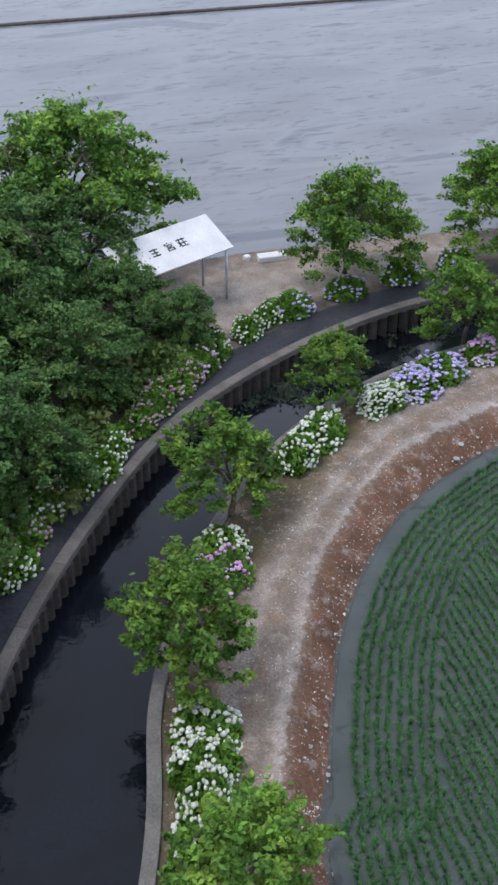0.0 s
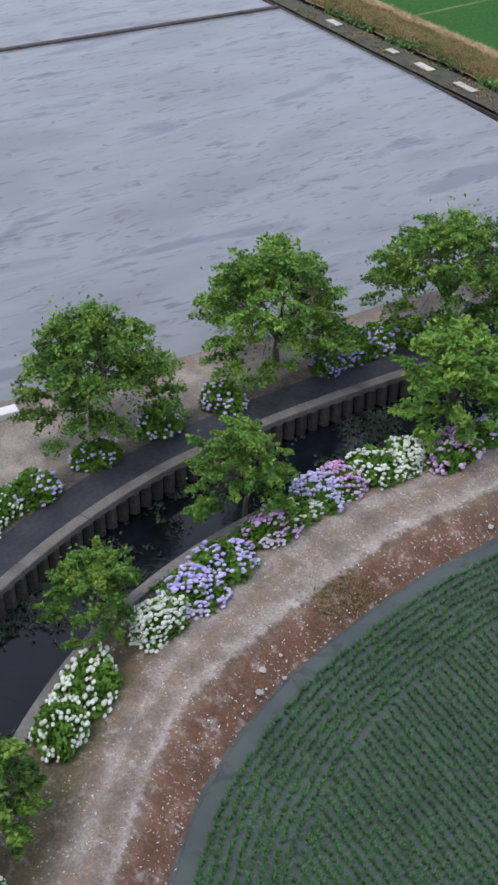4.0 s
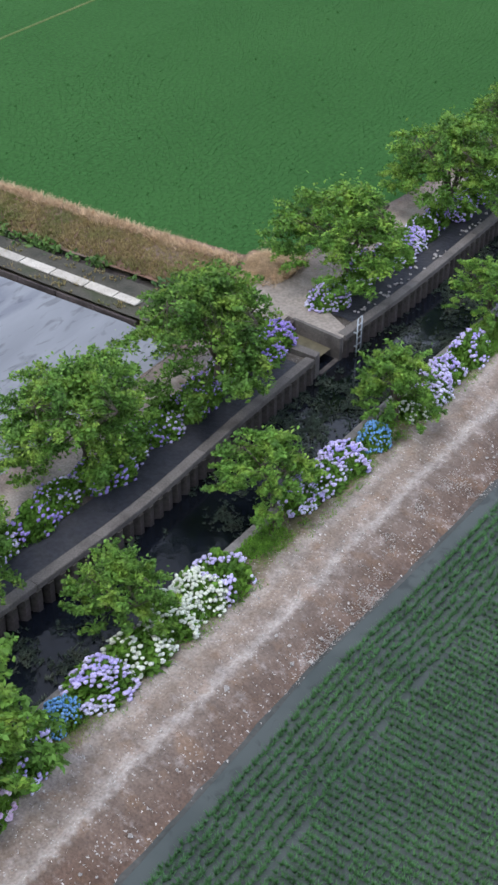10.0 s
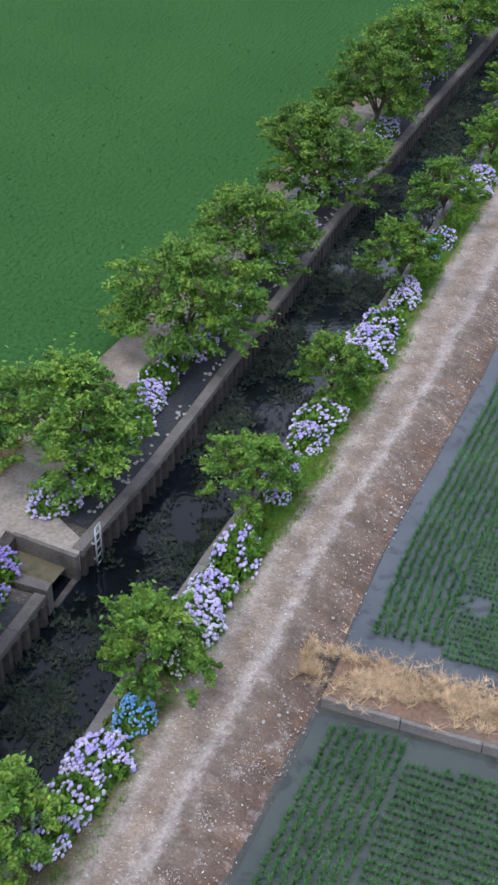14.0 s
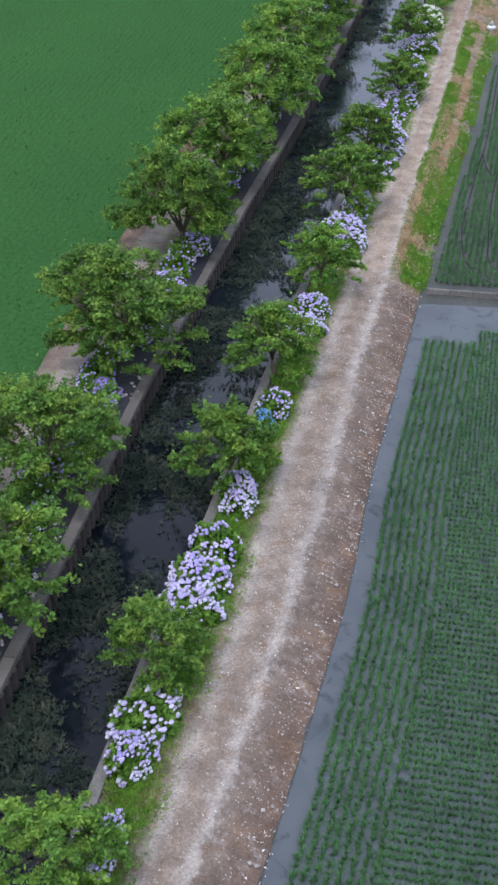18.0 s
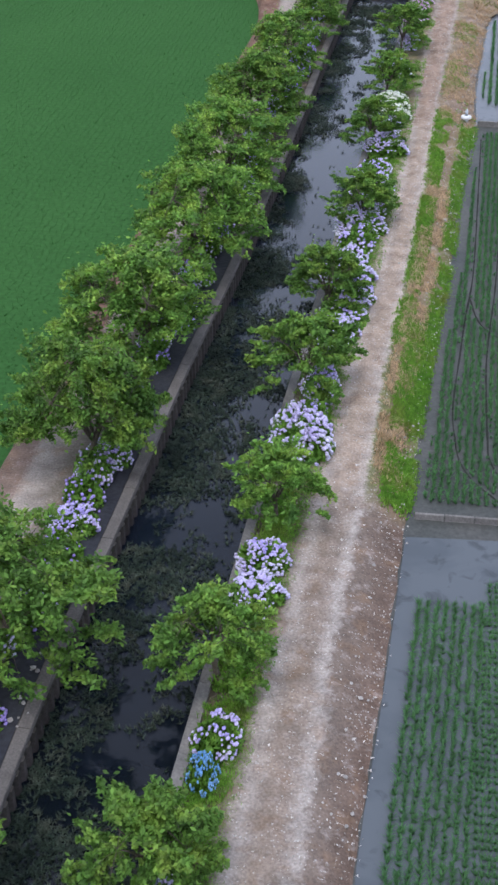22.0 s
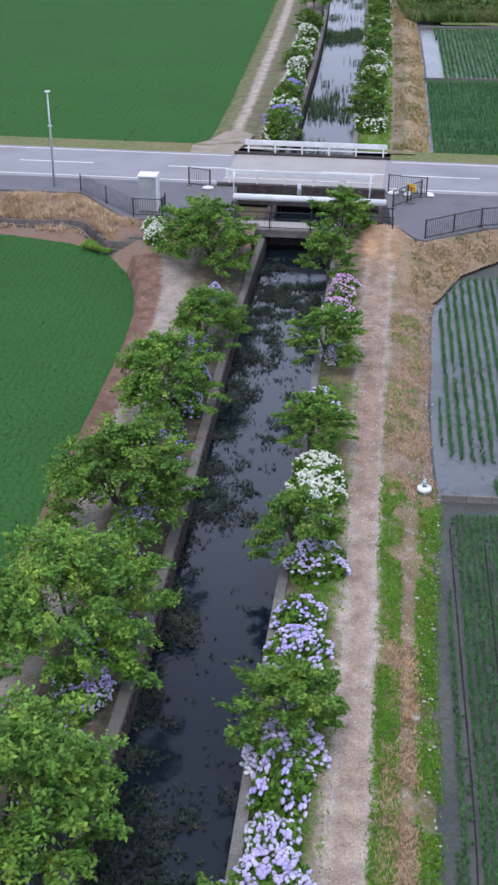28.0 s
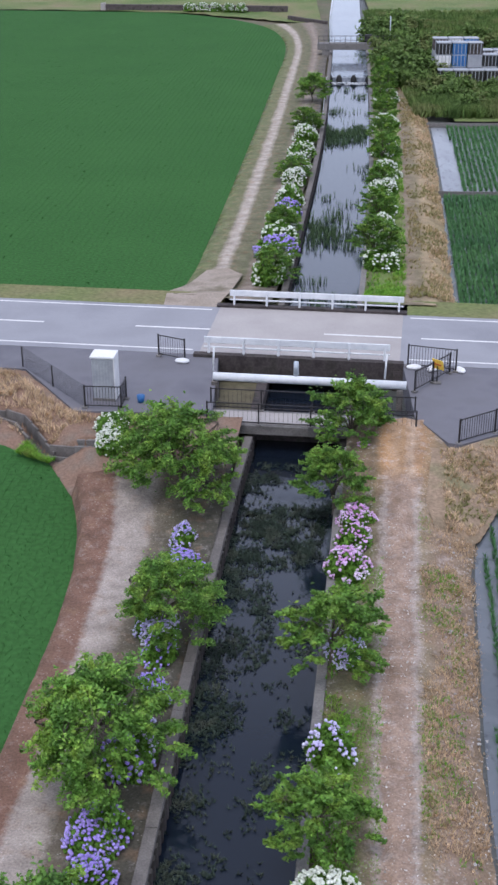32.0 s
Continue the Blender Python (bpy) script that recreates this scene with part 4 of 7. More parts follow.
HEADS = {(k, c): mesh_of("blossom", BUSH[k][1], BUSH[k][2], M_PETAL[c], True) for k in range(4) for c in PETALS}


K_DIR = np.gradient(KERB, axis=0)


def heading(x, y):
    """Turn about z that lays a thing along the canal."""
    d = K_DIR[((KERB - (x, y)) ** 2).sum(1).argmin()]
    return math.atan2(-d[0], d[1])


def bush(x, y, z, size, tall, colour, k, group, sparse=False):
    words = {"white": "white", "lilac": "lilac", "pale": "pale lilac", "blue": "sky-blue", "violet": "violet", "pink": "pink", "dusty": "faded dusty pink"}[colour]
    ob = new("hydrangea")
    form = 3 if sparse else 1 if colour == "white" and y < 14 else k % 3
    put("foliage", BUSH[form][0], ob)
    tagged(put("blossom", HEADS[form, colour], ob), kind="stuff")
    ob.matrix_basis = Matrix.Translation((x, y, z)) @ Matrix.Rotation(heading(x, y), 4, "Z") @ Matrix.Diagonal((size * random.uniform(0.60, 0.74), size * random.uniform(0.88, 1.12), tall, 1)) @ Matrix.Rotation(k * 1.37, 4, "Z")
    return tagged(ob, f"leafy hydrangea bush with scattered {words} flower heads" if sparse else f"rounded hydrangea bush covered in {words} flower heads", "hydrangea", group)


ROW_A = [(-14.6, 4.2, "white"), (-15.6, 4.6, "white"), (-16.5, 4.9, "white"), (-17.4, 5.2, "white"), (-22.4, 7.4, "pink"), (-23.3, 7.8, "white"), (-26.6, 11.3, "white"), (-27.4, 12.4, "white"), (-28.3, 14.9, "white"), (-28.8, 16.2, "lilac"), (-29.3, 17.4, "lilac")]
ROW_B = [(-29.8, 19.4, "pink"), (-30.0, 20.3, "white"), (-30.2, 21.2, "pale"), (-30.4, 22.1, "pink"), (-30.4, 23.5, "white"), (-30.3, 24.5, "white"), (-29.8, 26.0, "pink"), (-29.8, 27.8, "lilac"), (-29.9, 29.3, "blue"), (-29.8, 30.6, "lilac"), (-29.6, 32.0, "white"), (-29.6, 33.4, "white"), (-29.5, 34.6, "white"), (-29.3, 35.5, "pale")]
ROW_C = [(-29.2, 39.7, "lilac"), (-29.0, 40.7, "pale"), (-28.9, 41.7, "lilac"), (-28.6, 43.3, "blue"), (-28.4, 45.7, "white"), (-28.3, 47.0, "pale"), (-28.3, 48.1, "lilac"), (-28.1, 49.8, "lilac"), (-27.8, 53.3, "lilac"), (-27.7, 55.8, "lilac"), (-27.6, 57.1, "pale"), (-27.3, 61.0, "pale"), (-27.2, 62.3, "lilac"), (-27.0, 63.8, "lilac"), (-26.7, 66.3, "pale")]
ROW_D = [(-26.4, 70.1, "blue"), (-26.2, 71.2, "lilac"), (-25.8, 76.4, "pale"), (-25.7, 77.9, "lilac"), (-25.3, 83.7, "pale"), (-24.75, 84.0, "pale"), (-25.2, 84.7, "pale"), (-24.7, 85.0, "lilac"), (-24.5, 87.4, "lilac"), (-24.1, 91.2, "pale"), (-24.0, 92.6, "lilac"), (-23.9, 95.9, "pale"), (-23.5, 100.5, "pale"), (-23.3, 103.4, "pale"), (-23.6, 94.5, "lilac"), (-23.8, 97.2, "pale"), (-23.6, 99.2, "lilac"), (-23.2, 101.9, "pale"), (-23.1, 104.9, "lilac"), (-23.0, 106.6, "lilac"), (-22.5, 109.6, "pale")]
ROW_E = [(-22.5, 112.6, "lilac"), (-22.7, 113.5, "white"), (-22.15, 113.8, "white"), (-22.55, 114.7, "white"), (-22.0, 115.0, "white"), (-22.4, 115.9, "white"), (-21.95, 116.1, "white"), (-21.9, 121.7, "pale"), (-21.2, 126.6, "pale"), (-20.9, 131.8, "pink"), (-20.6, 133.6, "pink"), (-20.4, 135.2, "pink"), (-19.6, 141.0, "pink"), (-17.0, 168, "white"), (-16.7, 171, "white"), (-16.4, 176, "white"), (-15.9, 181, "white"), (-15.5, 186, "white"), (-15.0, 191, "white"), (-14.4, 199, "white"), (-13.4, 211, "white"), (-12.4, 224, "white")]
for row in (ROW_A, ROW_B, ROW_C, ROW_D, ROW_E):
    for k, (x, y, c) in enumerate(row):
        bush(x, y, -0.08, random.uniform(0.92, 1.1) * (1.5 if y > 160 else 0.55 if c == "blue" else 1.22 if 90 < y < 113 else 1), random.uniform(0.85, 1.05) * (1.6 if y > 160 else 1.25 if 83 < y < 86 else 1), c, k, "hydrangeas beside the track")
LEFT_A = [(-24.4, 2.4, "white"), (-25.6, 3.0, "dusty"), (-26.7, 3.7, "white"), (-27.5, 4.9, "white"), (-28.1, 5.7, "white"), (-28.9, 6.3, "white"), (-29.2, 5.0, "dusty"), (-29.8, 7.4, "dusty"), (-30.6, 8.2, "dusty"), (-31.4, 8.9, "dusty"), (-32.0, 9.6, "dusty"), (-32.5, 10.2, "pink"), (-33.2, 11.1, "white"), (-34.1, 12.6, "white"), (-34.7, 13.6, "white"), (-35.0, 14.6, "lilac"), (-35.5, 17.0, "lilac"), (-35.9, 19.4, "pale"), (-36.0, 21.8, "lilac"), (-35.8, 25.8, "violet"), (-36.0, 27.3, "violet"), (-35.4, 33.3, "lilac"), (-35.2, 35.6, "violet"), (-34.6, 37.6, "violet"), (-34.6, 40.4, "lilac"), (-34.5, 41.8, "violet")]
LEFT_B = [(-34.0, 45.8, "violet"), (-34.35, 47.0, "violet"), (-34.0, 50.5, "lilac"), (-33.6, 54.4, "lilac"), (-33.4, 56.5, "lilac"), (-32.9, 60.3, "lilac"), (-32.7, 64.0, "lilac"), (-32.2, 68.3, "lilac"), (-32.2, 71.2, "violet"), (-31.7, 75.6, "lilac"), (-31.5, 79.0, "lilac"), (-31.1, 82.6, "lilac"), (-31.0, 86.4, "violet"), (-30.3, 95, "violet"), (-29.5, 100.5, "lilac"), (-29.2, 109.8, "violet"), (-28.6, 112, "lilac"), (-28.2, 116.4, "violet"), (-27.6, 121.5, "lilac"), (-27.3, 124.0, "violet"), (-28.3, 118.0, "violet"), (-28.9, 106.5, "violet"), (-28.9, 103.0, "lilac"), (-27.0, 133.6, "lilac"), (-28.7, 114.2, "lilac"), (-27.3, 127.4, "pale"), (-26.9, 131.8, "violet"), (-30.7, 142.2, "white"), (-30.55, 140.2, "white"), (-30.6, 141.2, "white")]
LEFT_C = [(-24.0, 165, "white"), (-23.8, 167.5, "white"), (-23.6, 170.5, "violet"), (-23.4, 173, "white"), (-23.2, 176, "white"), (-22.8, 179.5, "violet"), (-22.6, 183, "white"), (-22.2, 189, "white"), (-21.9, 194, "white"), (-21.5, 199, "white"), (-21.1, 205, "white"), (-20.8, 211, "white")]
fill = random.Random(12)
LEFT_D = []
for k in range(77):
    y = 26.5 + 1.35 * k
    if not 45.6 < y < 50.6 and (y < 74 or fill.random() < 0.72):
        LEFT_D.append((float(np.interp(y, WALL[:, 1], WALL[:, 0])) - (fill.uniform(1.7, 2.15) if y < 74 else fill.uniform(1.15, 1.8)), y, ("violet", "lilac", "violet", "pale")[k % 4]))
for row in (LEFT_A, LEFT_B, LEFT_C, LEFT_D):
    for k, (x, y, c) in enumerate(row):
        far = y > 160
        bush(x, y, 0.65 if 138 < y < 144 else -0.06, random.uniform(0.8, 1.0) * (1.6 if far else 1), random.uniform(0.8, 1.0) * (1.7 if far else 1), c, k + 1, "hydrangeas beside the footpath", y < 45 or row is LEFT_D)

# ---- road, bridge and yard ----
M_ASPH = mat("worn_asphalt", [(0.235, 0.238, 0.262), (0.285, 0.288, 0.312), (0.255, 0.258, 0.28)], 0.25, 22, 0.9, 0.2, grain=0.08)
M_YARD = mat("dark_asphalt", [(0.125, 0.123, 0.142), (0.16, 0.158, 0.178), (0.14, 0.138, 0.152)], 0.4, 22, 0.9, 0.2, grain=0.08)
M_DECK = mat("pale_concrete_deck", [(0.34, 0.315, 0.305), (0.40, 0.375, 0.36)], 0.5, 14, 0.9, 0.2, grain=0.08)
M_PAINT = mat("road_paint", [(0.62, 0.62, 0.62), (0.76, 0.76, 0.75)], 3, 30, 0.8, 0.2, grain=0.08)
M_STEEL = mat("white_steel", [(0.60, 0.63, 0.66), (0.74, 0.76, 0.78)], 2, 18, 0.45, 0.1, grain=0.08)
M_BLACK = mat("dark_fence_paint", [(0.022, 0.02, 0.022), (0.035, 0.033, 0.035)], 4, 20, 0.55, 0.1)
M_MESH = mat("grey_mesh", [(0.05, 0.05, 0.055), (0.08, 0.08, 0.085)], 4, 20, 0.6, 0.1)
M_WHITE = mat("white_sheet_metal", [(0.66, 0.67, 0.68), (0.80, 0.80, 0.80)], 1.2, 12, 0.55, 0.1, grain=0.08)
M_GREY = mat("grey_sheet_metal", [(0.30, 0.32, 0.35), (0.40, 0.42, 0.45)], 1.5, 12, 0.55, 0.2, grain=0.08)
M_YELLOW = mat("yellow_sign", [(0.80, 0.50, 0.06), (0.88, 0.60, 0.10)], 3, 20, 0.5, 0.05)
M_RED = mat("red_paint", [(0.62, 0.10, 0.04), (0.70, 0.15, 0.05)], 3, 20, 0.5, 0.05)
M_BLUE = mat("blue_plastic", [(0.03, 0.13, 0.36), (0.05, 0.20, 0.46)], 2, 14, 0.5, 0.1, vary=0.2)
M_BANK_E = mat("straw_bank_earth", [(0.21, 0.16, 0.105), (0.29, 0.21, 0.145), (0.20, 0.18, 0.10)], 0.7, 7, 0.95, 0.6, dist=0.05)
M_STONE = mat("pale_stone", [(0.30, 0.28, 0.26), (0.46, 0.44, 0.42)], 3, 20, 0.95, 0.5, vary=0.2)
M_GALV = mat("galvanised_steel", [(0.42, 0.47, 0.52), (0.56, 0.60, 0.64)], 3, 20, 0.4, 0.1, metal=0.4, grain=0.08)
M_INK = mat("black_lettering", [(0.02, 0.02, 0.02), (0.03, 0.03, 0.03)], 4, 10, 0.7, 0)
M_BRICKDIRT = mat("red_brown_earth", [(0.16, 0.10, 0.07), (0.22, 0.14, 0.10), (0.19, 0.15, 0.12)], 0.6, 9, 0.95, 0.6, dist=0.06)
M_STRAW = mat("straw_earth", [(0.24, 0.17, 0.11), (0.33, 0.24, 0.15), (0.16, 0.16, 0.07)], 0.5, 7, 0.95, 0.6, dist=0.06)
M_MEADOW = mat("rough_meadow", [(0.07, 0.13, 0.03), (0.14, 0.17, 0.06), (0.20, 0.17, 0.09)], 0.12, 4, 0.95, 0.6, dist=0.1)
M_FOAM = mat("white_foam", [(0.5, 0.53, 0.56), (0.72, 0.74, 0.76)], 4, 12, 0.7, 0.3)
M_POOL = water_mat("upper_canal_water", (0.14, 0.16, 0.20), (0.20, 0.23, 0.27), 0.2, 0.08, 0.15, 0.6)

RO, RA = Vector((-22.05, 153.93)), math.atan2(-0.114, 0.9934)


def road(u, v):
    """Plan place from metres along and across the road, from the bridge's middle."""
    c, s = math.cos(RA), math.sin(RA)
    return (RO.x + c * u - s * v, RO.y + s * u + c * v)


def slab(name, outline, z0, z1, material, parent=None, label=""):
    """A plate with upright sides over an outline in plan."""
    bm = bmesh.new()
    lo, hi = [bm.verts.new((*p, z0)) for p in outline], [bm.verts.new((*p, z1)) for p in outline]
    bm.faces.new(hi)
    bm.faces.new(lo[::-1])
    for a in range(len(lo)):
        b = (a + 1) % len(lo)
        bm.faces.new((lo[a], lo[b], hi[b], hi[a]))
    bmesh.ops.recalc_face_normals(bm, faces=bm.faces[:])
    return part(name, bm, material, parent, label)


for side, (a, b) in (("west", (-260, -5.0)), ("east", (5.0, 260))):
    tagged(slab("road_" + side, [road(a, -3.6), road(b, -3.6), road(b, 3.5), road(a, 3.5)], -0.6, Z_ROAD, M_ASPH), "worn pale grey asphalt country road", "road", kind="structure")
    w = -1 if side == "west" else 1
    k = 0
    while k < 8:
        u0 = (-9.0 - 10 * k) if side == "west" else (6.0 + 10 * k)
        tagged(slab("road_marking", [road(u0, -0.07), road(u0 + 5, -0.07), road(u0 + 5, 0.08), road(u0, 0.08)], Z_ROAD - 0.01, Z_ROAD + 0.004, M_PAINT), "white painted centre dash on the road", "road marking", "centre line dashes")
        k += 1
    for v in (-3.05, 3.0):
        uu = sorted((w * 5.4, w * 60))
        tagged(slab("edge_line", [road(uu[0], v), road(uu[1], v), road(uu[1], v + 0.12), road(uu[0], v + 0.12)], Z_ROAD - 0.01, Z_ROAD + 0.004, M_PAINT), "worn white edge line of the road", "road marking", "edge lines")
bridge = tagged(new("bridge"), "short concrete road bridge over the canal", "bridge", kind="structure")
slab("deck", [road(-5.0, -3.6), road(5.0, -3.6), road(5.0, 3.5), road(-5.0, 3.5)], 0.1, Z_ROAD + 0.01, M_DECK, bridge)
for v in (-3.75, 3.65):
    slab("parapet_beam", [road(-5.2, v - 0.2), road(5.2, v - 0.2), road(5.2, v + 0.2), road(-5.2, v + 0.2)], -0.3, Z_ROAD + 0.14, M_PILE, bridge)
for u in (-5.4, 5.2):
    slab("abutment", [road(u - 0.5, -4.0), road(u + 0.4, -4.0), road(u + 0.4, 3.9), road(u - 0.5, 3.9)], -2.4, 0.55, M_PILE, bridge)
tagged(slab("road_marking", [road(1.0, -0.07), road(5.0, -0.07), road(5.0, 0.08), road(1.0, 0.08)], Z_ROAD, Z_ROAD + 0.016, M_PAINT), "white painted centre dash on the bridge deck", "road marking", "centre line dashes")


def at3(u, v, z):
    return Vector((*road(u, v), z))


def guard_rail(v, u0, u1, label):
    ob = tagged(new("guard_rail"), label, "guard rail", "bridge guard rails")
    k = 5
    for i in range(k + 1):
        u = u0 + 0.25 + (u1 - u0 - 0.5) * i / k
        x, y = road(u, v)
        part("post", bx((0.11, 0.11, 0.86), (x, y, Z_ROAD + 0.55), RA, 0.012), M_STEEL, ob)
    for z, h in ((Z_ROAD + 0.80, 0.34), (Z_ROAD + 0.42, 0.08)):
        x, y = road((u0 + u1) / 2, v + 0.07)
        beam = part("rail", bx((u1 - u0, 0.07, h), (x, y, z), RA, 0.02), M_STEEL, ob)
        if h > 0.2:
            for dz in (-0.08, 0.08):
                x2, y2 = road((u0 + u1) / 2, v + 0.12)
                part("rail_rib", bx((u1 - u0, 0.05, 0.07), (x2, y2, z + dz), RA, 0.02), M_STEEL, beam)
    return ob


guard_rail(-3.65, -4.7, 4.5, "white steel guard rail on the bridge edge")
guard_rail(3.6, -4.5, 5.0, "white steel guard rail on the far bridge edge")


def fence(p0, p1, height, label, posts=2, step=0.13, material=M_BLACK, bar_r=0.011):
    """A barred railing between two points (x, y, z of the foot)."""
    ob = tagged(new("railing"), label, "railing", "dark barred railings")
    a, b = Vector(p0), Vector(p1)
    d = b - a
    t = math.atan2(d.y, d.x)
    flat_len = math.hypot(d.x, d.y)
    for i in range(posts):
        q = a.lerp(b, i / (posts - 1))
        post = part("post", bx((0.07, 0.07, height + 0.06), (q.x, q.y, q.z + height / 2), t, 0.006), material, ob)
        part("base_block", bx((0.24, 0.24, 0.10), (q.x, q.y, q.z + 0.03), t, 0.01), M_CONC, post)
    for z in (height - 0.03, 0.14):
        tube_part("rail", [a + Vector((0, 0, z)), b + Vector((0, 0, z))], 0.026, material, ob, 6)
    n = int(flat_len / step)
    bar = mesh_of("bar", *tube([(0, 0, 0), (0, 0, height - 0.17)], [bar_r, bar_r], 5), material)
    for i in range(1, n):
        q = a.lerp(b, i / n)
        o = put("bar", bar, ob)
        o.matrix_basis = Matrix.Translation((q.x, q.y, q.z + 0.14))
    return ob


fence((*road(-6.9, -4.1), Z_ROAD), (*road(-5.5, -4.6), Z_ROAD), 1.15, "short dark railing at the bridge corner", 2)
fence((*road(5.4, -3.9), Z_ROAD), (*road(7.7, -4.3), Z_ROAD), 1.15, "short dark railing at the bridge corner with sandbags", 2)
fence((-17.1, 146.3, Z_ROAD), (*road(7.4, -4.5), Z_ROAD), 1.05, "dark railing beside the asphalt ramp", 3)
fence((-15.75, 140.9, 0.72), (-12.4, 143.0, 0.76), 1.15, "dark railing along the edge of the asphalt", 3)
fence((-12.4, 143.0, 0.76), (-6.0, 144.6, 0.78), 1.15, "dark railing along the edge of the asphalt", 4)
fence((-32.15, 144.3, 0.78), (-30.5, 144.2, 0.78), 1.1, "dark railing in front of the control cabinet", 2)
fence((-30.5, 144.2, 0.78), (-30.4, 145.3, 0.78), 1.1, "dark railing beside the control cabinet", 2)


def mesh_fence(p0, p1, height, posts):
    ob = tagged(new("mesh_fence"), "dark wire mesh fence on posts above a straw bank", "mesh fence")
    a, b = Vector(p0), Vector(p1)
    for i in range(posts):
        q = a.lerp(b, i / (posts - 1))
        tube_part("post", [q + Vector((0, 0, -0.1)), q + Vector((0, 0, height))], 0.035, M_BLACK, ob, 6)
    vs, fs = [], []
    d = (b - a)
    n, m = int(d.length / 0.11), int(height / 0.11)
    wires = [(a + d * (i / n), a + d * (i / n) + Vector((0, 0, height))) for i in range(n)] + [(a + Vector((0, 0, height * j / m)), b + Vector((0, 0, height * j / m))) for j in range(m + 1)]
    for p, q in wires:
        v, f = tube([p, q], [0.007, 0.007], 3)
        k = len(vs)
        vs += v
        fs += [tuple(x + k for x in g) for g in f]
    put("netting", mesh_of("netting", vs, fs, M_MESH), ob)
    return ob


mesh_fence((-35.9, 149.2, 0.75), (-32.15, 144.3, 0.78), 1.1, 3)

# shoulders of the road
for u0, u1 in ((-120, -5.2), (5.2, 120)):
    tagged(slab("shoulder", [road(u0, 3.5), road(u1, 3.5), road(u1, 6.2), road(u0, 6.2)], -0.6, Z_ROAD - 0.1, M_MEADOW), "weedy earth shoulder of the road", "road shoulder", kind="structure")

# yards on both sides
yard_w = [(-60, 151.6), (-36.4, 149.0), (-35.7, 148.9), (-32.6, 144.0), (-26.4, 143.7), (-26.4, 150.85), (-60, 154.7)]
tagged(slab("yard_west", yard_w, -0.6, Z_ROAD - 0.02, M_YARD), "dark asphalt apron beside the road", "asphalt apron", kind="structure")
yard_e = [(-17.35, 143.5), (-16.2, 140.9), (-15.7, 140.7), (-12.3, 142.8), (-5.5, 144.5), (10, 146.6), (10, 146.8), (-17.35, 149.7)]
tagged(slab("yard_east", yard_e, -0.6, Z_ROAD - 0.02, M_YARD), "dark asphalt ramp joining road and track", "asphalt apron", kind="structure")

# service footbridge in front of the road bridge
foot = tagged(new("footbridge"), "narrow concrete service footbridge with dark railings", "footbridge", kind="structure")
slab("deck", [(-26.9, 143.5), (-17.3, 142.5), (-17.1, 144.2), (-26.7, 145.2)], 0.02, 0.42, M_CONC, foot)
# plate added below the deck to keep bright reflections off the water
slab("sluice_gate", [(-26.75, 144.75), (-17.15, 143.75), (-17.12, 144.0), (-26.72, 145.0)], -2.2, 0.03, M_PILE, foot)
slab("walkway", [(-26.6, 143.75), (-17.5, 142.75), (-17.35, 144.0), (-26.5, 144.95)], 0.41, 0.45, M_DECK, foot)
for a, b in (((-26.6, 143.55, 0.42), (-17.4, 142.6, 0.42)), ((-26.5, 145.1, 0.42), (-17.3, 144.15, 0.42))):
    fence(a, b, 1.05, "dark barred railing on the service footbridge", 5, 0.2, M_BLACK, 0.006)
for x, y in ((-27.2, 144.4), (-16.9, 143.3)):
    part("abutment", bx((0.9, 3.0, 2.9), (x, y, -0.95), -0.1, 0.03), M_PILE, foot)
pipe = tagged(new("water_pipe"), "thick white steel pipe spanning the canal", "pipe")
tube_part("barrel", [(-26.5, 147.24, 1.15), (-17.5, 146.23, 1.15)], 0.20, M_STEEL, pipe, 18)
for f in (0.06, 0.94):
    x, y = -27.0 + 9.8 * f, 147.3 - 1.1 * f
    part("saddle", bx((0.3, 0.5, 1.0), (x, y, 0.46), -0.11, 0.02), M_COPE, pipe)
tube_part("air_valve", [(-22.6, 146.85, 1.4), (-22.6, 146.85, 2.05)], [0.13, 0.11], M_GALV, pipe, 10)
for x, y in ((-26.5, 147.3), (-18.5, 146.45)):
    tube_part("marker_post", [(x, y, 1.4), (x + 0.05, y, 2.6)], 0.05, M_STEEL, pipe, 6)

# control cabinet, lamp pole, sign, bucket, sandbags
cab = tagged(new("control_cabinet"), "tall grey sheet-metal control cabinet with a white top", "cabinet")
cab_body = part("body", bx((1.02, 0.8, 2.0), (-31.35, 145.5, 1.85), -0.1, 0.02), M_GREY, cab)
part("top", bx((1.14, 0.94, 0.12), (-31.35, 145.5, 2.91), -0.1, 0.03), M_WHITE, cab)
part("plinth", bx((1.08, 0.86, 0.14), (-31.35, 145.5, 0.84), -0.1, 0.01), M_CONC, cab)
for k in range(7):
    part("rib", bx((0.03, 0.03, 1.8), (-31.80 + 0.138 * k + 0.04, 145.14 - 0.014 * k, 1.85), -0.1, 0.005), M_GREY, cab_body)
part("side_trim", bx((0.05, 0.9, 2.0), (-30.82, 145.45, 1.85), -0.1, 0.01), M_WHITE, cab_body)
lamp = tagged(new("street_lamp"), "slim grey steel lamp pole beside the road", "street lamp")
pole = tube_part("pole", [(-37.7, 150.2, 0.5), (-37.7, 150.2, 4.0), (-37.72, 150.2, 6.5)], [0.07, 0.06, 0.045], M_GALV, lamp, 10)
part("lamp_head", bx((0.34, 0.18, 0.10), (-37.7, 150.2, 6.55), 0.3, 0.02), M_WHITE, pole)
part("clamp", bx((0.24, 0.2, 0.08), (-37.7, 150.2, 4.5), 0.1, 0.01), M_GALV, pole)
sign = tagged(new("sign"), "yellow warning sign with a red arrow on a short post", "sign")
